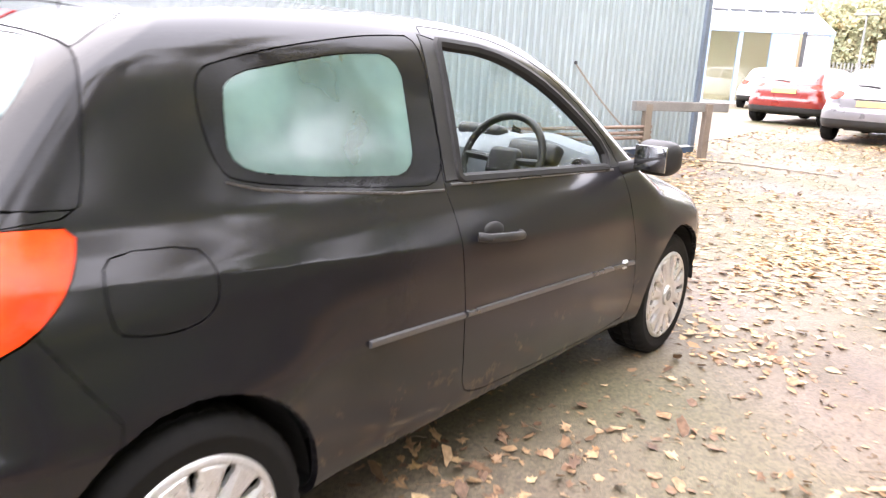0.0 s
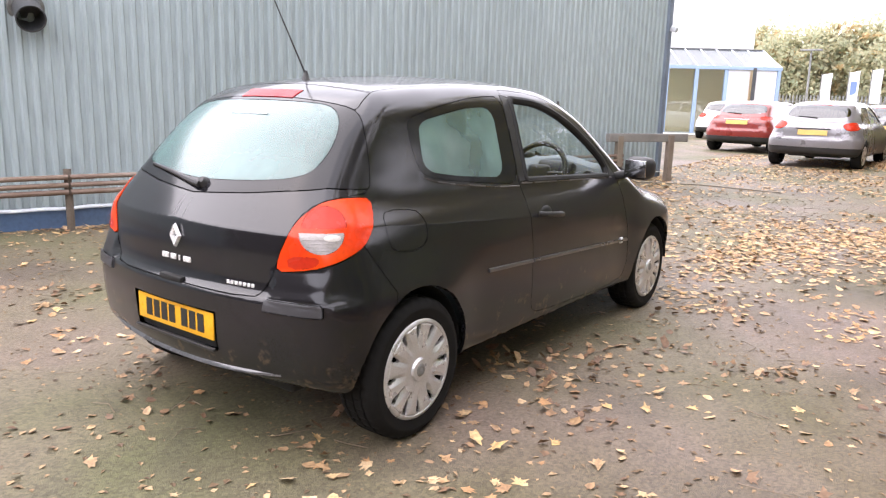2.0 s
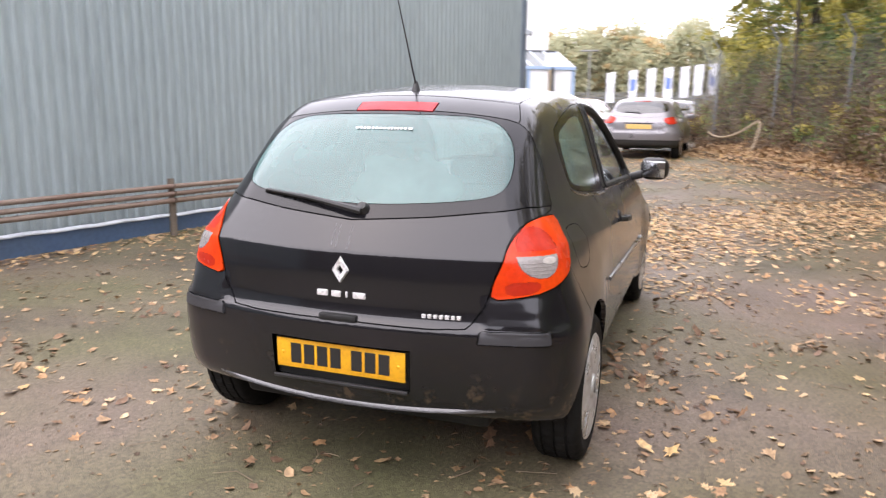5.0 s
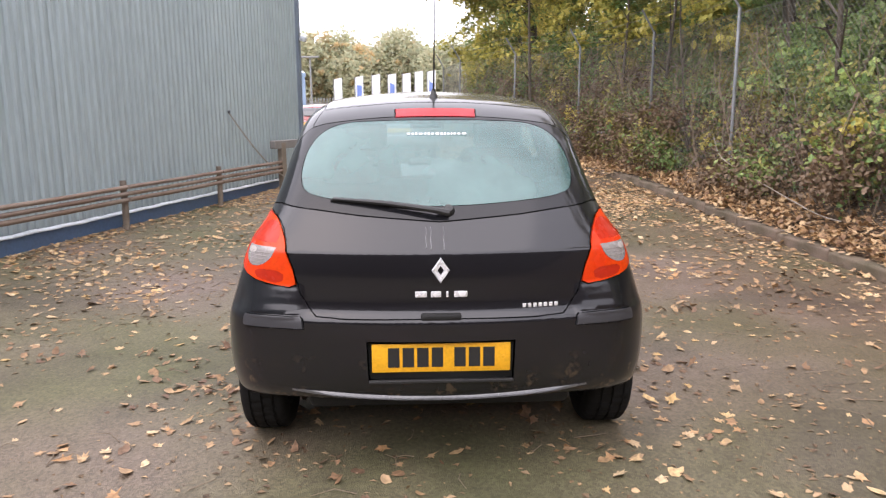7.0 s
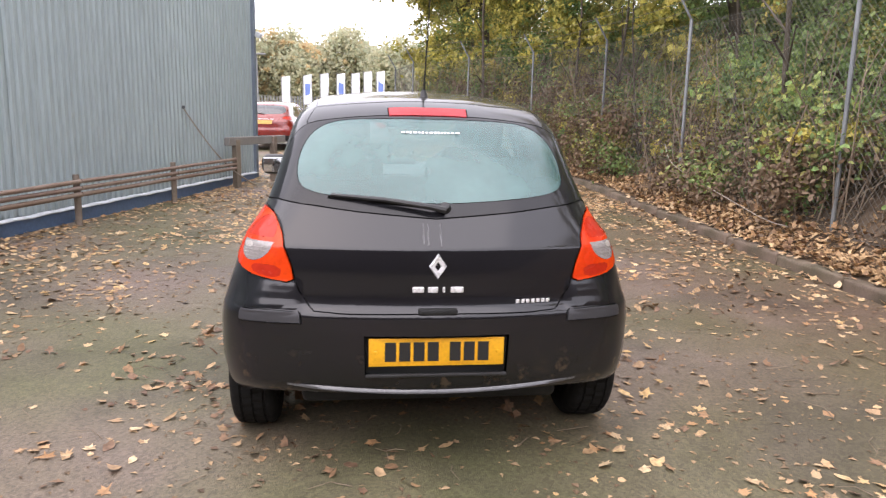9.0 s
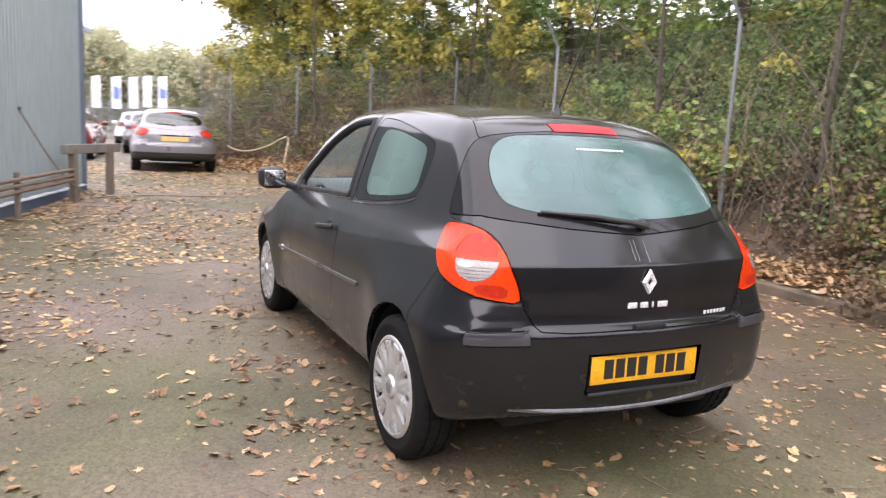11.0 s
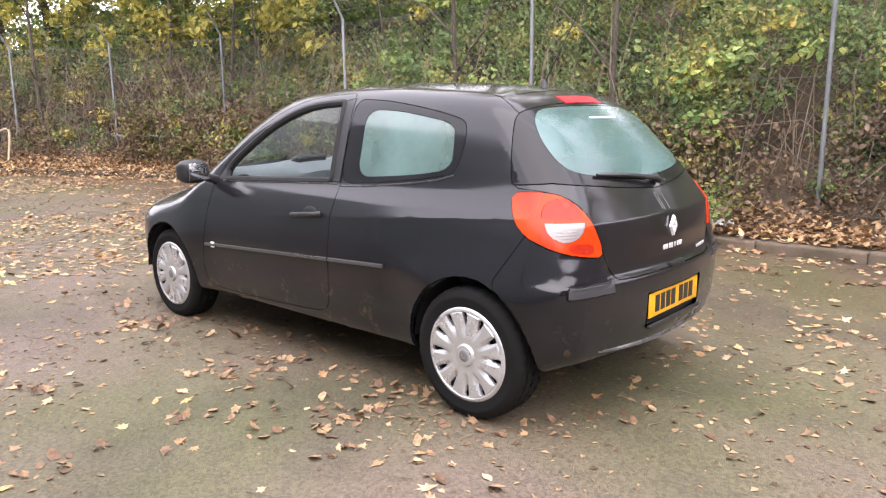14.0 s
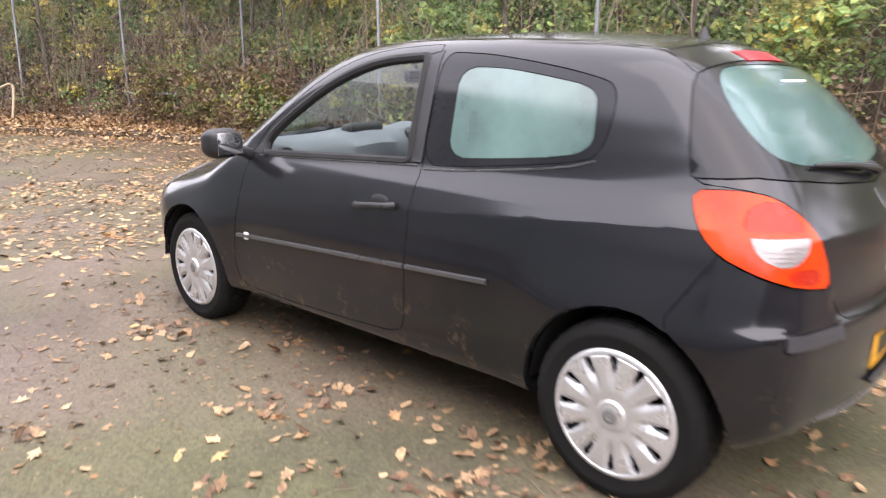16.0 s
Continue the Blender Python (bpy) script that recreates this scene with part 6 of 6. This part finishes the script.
def build_leaves():
    rng = np.random.default_rng(5)
    spots = leaf_spots(rng)
    near = [q for q in spots if -2.6 < q[0] < 2.9 and -2.6 < q[1] < 2.8]
    rng.shuffle(near)
    singles = {tuple(q) for q in near[:260]}
    shapes = []
    for k in range(14):
        v, f = lobed(rng, 1.0)
        me = bpy.data.meshes.new("fallen_leaf")
        me.from_pydata([tuple(p) for p in v], [], f)
        me.materials.append(M_FALLEN_ONE)
        shapes.append(me)
    for x, y in singles:
        ob = new("fallen_leaf", shapes[rng.integers(len(shapes))])
        s = rng.uniform(.04, .092)
        ob.matrix_basis = Matrix.Translation((x, y, float(ground_z(x, y)) + .003)) @ Euler((rng.normal() * .12, rng.normal() * .12, rng.uniform(0, 6.283))).to_matrix().to_4x4() @ Matrix.Diagonal((s, s * rng.uniform(.8, 1.1), s * .8, 1))
        tagged(ob, "dry curled autumn leaf lying on tarmac", "leaf", "fallen leaves")
    rest = np.array([q for q in spots if q not in singles])
    tagged(strewn("leaf_litter", rest[:, 0], rest[:, 1], ground_z(rest[:, 0], rest[:, 1]), rng.uniform(.03, .088, len(rest)), M_FALLEN, rng, .16),
           "scattered brown and yellow autumn leaves on the yard", "leaves", kind="stuff")
    y = rng.uniform(-5, 19.3, 19000)
    x = along(KERB_LINE, y) + .10 + np.abs(rng.normal(size=len(y))) * .36
    tagged(strewn("bank_leaf_litter", x, y, bank_z(x, y) + rng.uniform(0, .05, len(y)), rng.uniform(.03, .085, len(y)), M_BANKLEAF, rng, .35),
           "thick drift of dry leaves on the bank", "leaves", kind="stuff")
    # leaves banked over the far stretch of the kerb, and a few along all of it
    y = np.concatenate([rng.uniform(9.5, 17, 2600), rng.uniform(-4, 7, 420)])
    o = rng.normal(size=len(y)) * np.where(np.arange(len(y)) < 2600, .26, .07)
    x = along(KERB_LINE, y) + .06 + o
    up = np.maximum(ground_z(x, y) + .105 * smooth_step(-.30, -.02, o) * (np.arange(len(y)) < 2600) + .104 * ((o > -.06) & (np.arange(len(y)) >= 2600)) + rng.uniform(0, .02, len(y)), np.where(o > .05, bank_z(x, y), 0))
    tagged(strewn("kerb_leaf_drift", x, y, up, rng.uniform(.04, .10, len(y)), M_FALLEN, rng, .3), "dry leaves banked over the kerb", "leaves", kind="stuff")
    # wet drifts: leaves that lie matted together
    xs, ys = [], []
    for _ in range(120):
        cx, cy = (rng.uniform(-3.4, 3.2), rng.uniform(-3.2, 4.2)) if rng.random() < .75 else (rng.choice((-.95, .95)) + rng.normal() * .2, rng.uniform(-.5, 3.0))
        a, wide, many = rng.uniform(0, 6.283), rng.uniform(.05, .22), int(rng.integers(5, 22))
        p, q = rng.normal(size=many) * wide * 1.8, rng.normal(size=many) * wide * .6
        xs.append(cx + p * math.cos(a) - q * math.sin(a))
        ys.append(cy + p * math.sin(a) + q * math.cos(a))
    xs, ys = np.concatenate(xs), np.concatenate(ys)
    tagged(strewn("matted_leaf_drift", xs, ys, ground_z(xs, ys), rng.uniform(.025, .075, len(xs)), M_MATTED, rng, .3), "matted dark brown leaf drifts on the tarmac", "leaves", kind="stuff")
    # crumbs, stalks and twigs
    v, f, n = [], [], 0
    cx, cy = rng.uniform(-4.6, 3.6, 22000), rng.uniform(-4, 9, 22000)
    cz = ground_z(cx, cy)
    for x, y, g in zip(cx, cy, cz):
        if noise.noise((x * .8, y * .6, 5.0)) < rng.uniform(-.5, .35):
            continue
        s, a, g = rng.uniform(.006, .022), rng.uniform(0, 6.283), g + .002
        ca, sa = math.cos(a) * s, math.sin(a) * s
        t = rng.uniform(.3, .8)
        v += [(x + ca, y + sa, g), (x - sa * t, y + ca * t, g + s * .3), (x - ca, y - sa, g), (x + sa * t, y - ca * t, g + s * .2)]
        f += [(n, n + 1, n + 2), (n, n + 2, n + 3)]
        n += 4
    tagged(linked("leaf_crumbs", v, f, M_CRUMB), "small brown leaf crumbs on the tarmac", "leaves", kind="stuff")
    bm = bmesh.new()
    for _ in range(420):
        x, y = rng.uniform(-4, 3.5), rng.uniform(-4, 8)
        a, long = rng.uniform(0, 6.283), rng.uniform(.05, .22)
        g = float(ground_z(x, y)) + .004
        tube_into(bm, [(x, y, g), (x + math.cos(a) * long * .5, y + math.sin(a) * long * .5, g + .012), (x + math.cos(a + .3) * long, y + math.sin(a + .3) * long, g + .002)], .0022, 4, .0012, False)
    tagged(part("twigs", bm, M_TWIG), "thin brown twigs and stalks on the tarmac", "twigs", kind="stuff")
    # a crumpled white bag on the bank
    bm = bmesh.new()
    bmesh.ops.create_icosphere(bm, subdivisions=3, radius=1)
    for p in bm.verts:
        k = 1 + .35 * noise.noise(p.co * 2.2) + .2 * noise.noise(p.co * 5)
        p.co = Vector((p.co.x * .09 * k, p.co.y * .13 * k, p.co.z * .035 * k))
    bmesh.ops.transform(bm, matrix=Matrix.Translation((3.92, .66, float(bank_z(3.92, .66)) + .03)), verts=bm.verts)
    tagged(part("plastic_bag", bm, M_WHITE, None, "", True), "crumpled white plastic bag lying on the bank", "litter")


build_leaves()

# ---- the car park beyond ----
M_SILVERPAINT = material("silver_paint", (0.235, 0.225, 0.24), 0.30, 0.35, (0.20, 0.195, 0.21), 0.4, 2, 200, 0.0, coat=0.8)
M_REDPAINT = material("red_paint", (0.21, 0.015, 0.009), 0.28, 0.1, (0.17, 0.012, 0.008), 0.4, 2, 200, 0.0, coat=0.9)
M_WHITEPAINT = material("white_paint", (0.76, 0.77, 0.78), 0.35, 0.0, (0.68, 0.68, 0.68), 0.4, 2, 200, 0.0, coat=0.7)
M_GREYPAINT = material("dark_grey_paint", (0.16, 0.165, 0.17), 0.3, 0.3, (0.07, 0.07, 0.075), 0.4, 2, 200, 0.0, coat=0.8)
WIDE_LAMP = rounded([(.000, .900), (.030, .985), (.18, 1.020), (.30, 1.020), (.37, 1.000), (.372, .935), (.33, .885), (.20, .845), (.06, .835)], 1)
RED_LAMP = rounded([(.020, .985), (.10, 1.035), (.26, 1.045), (.37, 1.030), (.39, .985), (.34, .945), (.20, .930), (.08, .940)], 1)
HIGH_GLASS = rounded([(-.07, 1.365), (.10, 1.362), (.225, 1.350), (.270, 1.315), (.262, 1.25), (.215, 1.165), (.12, 1.125), (-.03, 1.105), (-.314, 1.095), (-.60, 1.095), (-.60, 1.365)], 1)


def parked_car(x, y, turn, paint, label, scale, lamp=WIDE_LAMP, plate=.78):
    car = thing("parked_car", label, "car", "parked cars")
    build_car(car, paint, 0.042, False, lamp, HIGH_GLASS)
    add_wheels(car, True)
    bm = bmesh.new()
    yy = rear_y(0, plate)
    box_into(bm, (.52, .012, .111), pose(0, yy - .008, plate, -6), .003)
    part("number_plate", bm, M_PLATE_FAR, car, "yellow number plate paled for glare")
    bm = bmesh.new()
    box_into(bm, (.62, .02, .02), pose(0, yy - .004, plate + .085), .006)
    part("tailgate_grip", bm, M_CHROME if paint is not M_SILVERPAINT else M_PLASTIC, car)
    for s in (1, -1):
        bm = bmesh.new()
        box_into(bm, (.17, .11, .13), pose(s * .86, 2.04, 1.0), .04, 3)
        part("door_mirror", bm, paint, car, "", True)
    for q in (.36, -.36):
        bm = bmesh.new()
        box_into(bm, (.46, .16, .62), pose(q, .85, .92, 14), .05, 3)
        box_into(bm, (.24, .09, .16), pose(q, .74, 1.30, 10), .03, 3)
        part("seat", bm, M_SEAT, car, "", True)
    bm = bmesh.new()
    box_into(bm, (1.3, .4, .3), pose(0, 1.95, .82), .06, 3)
    part("dashboard", bm, M_DASH, car, "", True)
    bm = bmesh.new()
    tube_into(bm, [(.02, rear_y(.02, 1.10) - .015, 1.10), (-.15, rear_y(-.15, 1.12) - .015, 1.118), (-.33, rear_y(-.33, 1.13) - .012, 1.125)], .014, 6, .007)
    part("rear_wiper", bm, M_PLASTIC, car, "", True)
    car.matrix_basis = pose(x, y, float(ground_z(x, y)), 0, 0, turn) @ Matrix.Diagonal((*scale, 1))
    return car


def alike(car, x, y, turn, scale, paint, old, label):
    """Another car of the same build in another colour."""
    other = copy_thing(car, pose(x, y, float(ground_z(x, y)), 0, 0, turn) @ Matrix.Diagonal((*scale, 1)))
    for ob in other.children_recursive:
        if ob.data.materials and ob.data.materials[0] == old:
            ob.material_slots[0].link = "OBJECT"
            ob.material_slots[0].material = paint
    return tagged(other, label, "car", "parked cars")


silver = parked_car(-.32, 14.45, -2, M_SILVERPAINT, "silver five-door hatchback parked on drifted leaves", (1.04, 1.09, .90))
parked_car(-2.75, 18.2, -6, M_REDPAINT, "red family hatchback parked in the car park", (1.06, 1.18, .90), RED_LAMP, .86)
alike(silver, -5.4, 25.4, 8, (1.06, 1.1, 1.02), M_WHITEPAINT, M_SILVERPAINT, "white car parked beside the showroom")
alike(silver, -.15, 22.6, -2, (1.05, 1.08, 1.0), M_GREYPAINT, M_SILVERPAINT, "dark grey car parked in a row of cars")
alike(silver, -.25, 27.6, -2, (1.05, 1.08, 1.0), M_WHITEPAINT, M_SILVERPAINT, "white car parked in a row of cars")
M_WHITEWALL = material("white_render", (0.70, 0.70, 0.69), 0.7, 0.0, (0.60, 0.60, 0.58), 0.5, 1.2, 30, 0.1)
M_CREAM = material("cream_inner_wall", (0.84, 0.66, 0.42), 0.7, 0.0, (0.76, 0.58, 0.37), 0.5, 1.2, 30, 0.1)
M_PALEBLUE = material("pale_blue_steel", (0.28, 0.38, 0.52), 0.45, 0.0, (0.22, 0.31, 0.44), 0.5, 2, 40, 0.05)
M_ROOFPANE = glass_material("pale_roof_pane", (0.42, 0.48, 0.52), .30, (.26, .30, .33), .1, .14)
M_GLAZEBAR = material("white_glazing_bar", (0.66, 0.70, 0.76), 0.5, 0.0, (0.55, 0.60, 0.66), 0.5, 3, 40, 0.05)
M_FLAG = material("white_banner_cloth", (0.72, 0.74, 0.78), 0.8, 0.0, (0.62, 0.66, 0.74), 0.5, 3, 60, 0.1)
M_FLAGBLUE = material("blue_banner_print", (0.16, 0.24, 0.55), 0.8, 0.0, None, 0.4, 3, 60, 0.1)
M_GLASS_SHOP = glass_material("showroom_glass", (0.75, 0.80, 0.80))


def showroom():
    shop = thing("showroom", "white car showroom with a glazed lean-to roof and blue posts", "building")
    a, b = Vector((-12.5, 24.5, 0)), Vector((-4.75, 29.9, 0))
    way = (b - a).normalized()
    back = Vector((-way.y, way.x, 0))
    long, g = (b - a).length, .28
    turn = math.degrees(math.atan2(way.y, way.x))

    def at(s, d, z):
        q = a + way * s + back * d
        return Vector((q.x, q.y, z))

    def slab(name, s0, s1, d0, d1, z0, z1, mat, label="", parent=shop):
        bm = bmesh.new()
        box_into(bm, (s1 - s0, d1 - d0, z1 - z0), Matrix.Translation(at((s0 + s1) / 2, (d0 + d1) / 2, (z0 + z1) / 2)) @ pose(0, 0, 0, 0, 0, turn), .01)
        return part(name, bm, mat, parent, label)
    slab("upper_wall", 0, long - .3, 2.2, 2.5, 3.5, 6.0, M_WHITEWALL, "white upper wall")
    slab("back_wall", 0, long, 1.7, 1.9, g - .1, 3.6, M_CREAM, "cream inner wall")
    slab("end_wall", long - .16, long, .1, 3.0, g - .1, 2.9, M_WHITEWALL, "white end wall")
    for s0 in (long - 2.0, long - .93):
        slab("white_panel", s0, s0 + .86, .02, .14, g - .1, 2.85, M_WHITEWALL, "white wall panel")
    slab("floor_slab", 0, long, -.3, 3, g - .3, g + .02, M_WHITEWALL, "pale concrete apron")
    slab("eaves_beam", 0, long + .1, -.06, .10, 2.86, 3.0, M_PALEBLUE, "blue eaves beam")
    slab("ridge_beam", 0, long + .1, 2.05, 2.2, 3.70, 3.82, M_DARKSTEEL)
    slab("post", long - .07, long + .07, -.04, .12, g - .1, 2.9, M_PALEBLUE, "pale blue post")
    s = long - 2.08
    while s > 0:
        slab("post", s - .07, s + .07, -.04, .12, g - .1, 2.9, M_PALEBLUE, "pale blue post")
        glass = slab("shop_window", s - 1.10, s - .07, .02, .04, g, 2.86, M_GLASS_SHOP, "large showroom window")
        glass.visible_shadow = False
        s -= 1.18
    s = long + .05
    tilt = math.degrees(math.atan2(.80, 2.1))
    while s > .7:
        bm = bmesh.new()
        box_into(bm, (.60, 2.25, .03), Matrix.Translation(at(s - .32, 1.03, 3.36)) @ pose(0, 0, 0, 0, 0, turn) @ pose(0, 0, 0, tilt, 0, 0), .004)
        part("roof_pane", bm, M_ROOFPANE, shop, "pale glazed roof pane").visible_shadow = False
        bm = bmesh.new()
        box_into(bm, (.05, 2.27, .06), Matrix.Translation(at(s, 1.03, 3.37)) @ pose(0, 0, 0, 0, 0, turn) @ pose(0, 0, 0, tilt, 0, 0), .004)
        part("glazing_bar", bm, M_GLAZEBAR, shop, "white glazing bar")
        s -= .66
    slab("downpipe", long - 1.05, long - .93, -.12, -.02, g, 2.95, M_DARKSTEEL, "dark downpipe")


def banner(x, y, top, wide, blue):
    flag = thing("banner_flag", "tall white advertising banner on a pole" if not blue else "tall blue and white advertising banner on a pole", "flag", "banners in the car park")
    g = .24
    bm = bmesh.new()
    tube_into(bm, [(x, y, g), (x, y, top + .05)], .025, 8, .015)
    part("pole", bm, M_STEEL, flag, "", True)
    bm = bmesh.new()
    rows = []
    for k in range(13):
        z = top - 1.35 * k / 12
        sway = .05 * math.sin(k * .7 + x * 3)
        rows.append([bm.verts.new((x + .03 + wide * t, y + sway * t + o, z + .07 * t * (1 - k / 12))) for o in (0, .012) for t in (0, .5, 1)])
    for a, b in zip(rows, rows[1:]):
        for q in ((0, 1), (1, 2), (4, 3), (5, 4), (3, 0), (2, 5)):
            bm.faces.new((a[q[0]], a[q[1]], b[q[1]], b[q[0]]))
    bmesh.ops.recalc_face_normals(bm, faces=bm.faces)
    cloth = part("cloth", bm, M_FLAG, flag, "white banner cloth", True)
    if blue:
        bm = bmesh.new()
        box_into(bm, (wide * .6, .03, .55), pose(x + .03 + wide * .5, y, top - .65), .005)
        part("print", bm, M_FLAGBLUE, cloth, "blue printed panel")


def palisade():
    fence = thing("palisade_fence", "grey steel palisade fence behind the car park", "fence")
    for k in range(110):
        x = -7 + k * .155
        bm = bmesh.new()
        box_into(bm, (.07, .02, 1.8), pose(x, 37.0, 1.15), 0)
        part("pale", bm, M_STEEL, fence)
    for z in (.6, 1.75):
        bm = bmesh.new()
        box_into(bm, (17.2, .04, .05), pose(1.4, 37.03, z), 0)
        part("rail", bm, M_STEEL, fence)


def lamp_column():
    post = thing("lamp_column", "pale steel lamp column in the car park", "street lamp")
    bm = bmesh.new()
    tube_into(bm, [(-5.95, 41.9, .2), (-6.0, 41.9, 4.5)], .07, 10, .045)
    part("column", bm, M_STEEL, post, "", True)
    bm = bmesh.new()
    box_into(bm, (1.1, .25, .10), pose(-6.0, 41.9, 4.5), .03)
    part("lamp_head", bm, M_STEEL, post, "", True)


def fence_oddments():
    bm = bmesh.new()
    pts = [(1.10, 16.0, .78), (1.20, 15.7, .70), (1.45, 15.2, .68), (1.80, 14.6, .86), (2.05, 14.2, 1.08), (2.12, 14.05, 1.10), (2.10, 14.0, .9), (1.98, 13.85, .48)]
    tube_into(bm, [Vector(p) for p in rounded(pts, 2, False)], .022, 8)
    tagged(part("hose", bm, M_HOSE, None, "", True), "pale brown hose looped over the fence", "hose")
    bm = bmesh.new()
    pts = [(4.06, 6.75, 1.02), (4.00, 6.45, .80), (3.97, 5.9, .68), (3.95, 5.1, .56), (3.94, 4.4, .45), (3.93, 3.8, .36), (3.92, 3.4, .36)]
    tube_into(bm, [Vector((x, y, max(z, float(bank_z(x, y)) + .02))) for x, y, z in rounded(pts, 2, False)], .006, 6)
    tagged(part("slack_wire", bm, M_CORD, None, "", True), "pale slack wire hanging down from the fence", "wire")
    bm = bmesh.new()
    tube_into(bm, [(3.36, 12.25, .94), (3.66, 10.9, .95)], .022, 8)
    tagged(part("loose_pipe", bm, M_STEEL, None, "", True), "thin grey pipe fixed along the fence", "pipe")


def add_reflected_wall():
    """Adds a dark wall behind the camera's way, never in view, to darken reflections."""
    bm = bmesh.new()
    box_into(bm, (60, .3, 5.2), pose(0, -13, 2.6), 0)
    tagged(part("wall_south", bm, M_REFLECTED_WALL), "added dark brown wall, unseen, only for reflections", "wall", kind="structure")


M_REFLECTED_WALL = material("dark_brown_wall", (0.10, 0.078, 0.062), 0.85, 0.0, (0.06, 0.05, 0.042), 0.6, 1.0, 20, 0.2)
M_HOSE = material("tan_hose", (0.42, 0.33, 0.22), 0.6, 0.0, (0.34, 0.27, 0.18), 0.5, 5, 60, 0.05)
showroom()
for k, (x, top, blue) in enumerate([(-3.75, 2.85, 0), (-2.75, 2.95, 1), (-1.95, 3.05, 0), (-1.15, 3.05, 1), (-.45, 3.1, 0), (.15, 3.2, 0), (.75, 3.2, 1)]):
    banner(x, 33.0 + .25 * (k % 3), top, .38, blue)
palisade()
lamp_column()
fence_oddments()
add_reflected_wall()
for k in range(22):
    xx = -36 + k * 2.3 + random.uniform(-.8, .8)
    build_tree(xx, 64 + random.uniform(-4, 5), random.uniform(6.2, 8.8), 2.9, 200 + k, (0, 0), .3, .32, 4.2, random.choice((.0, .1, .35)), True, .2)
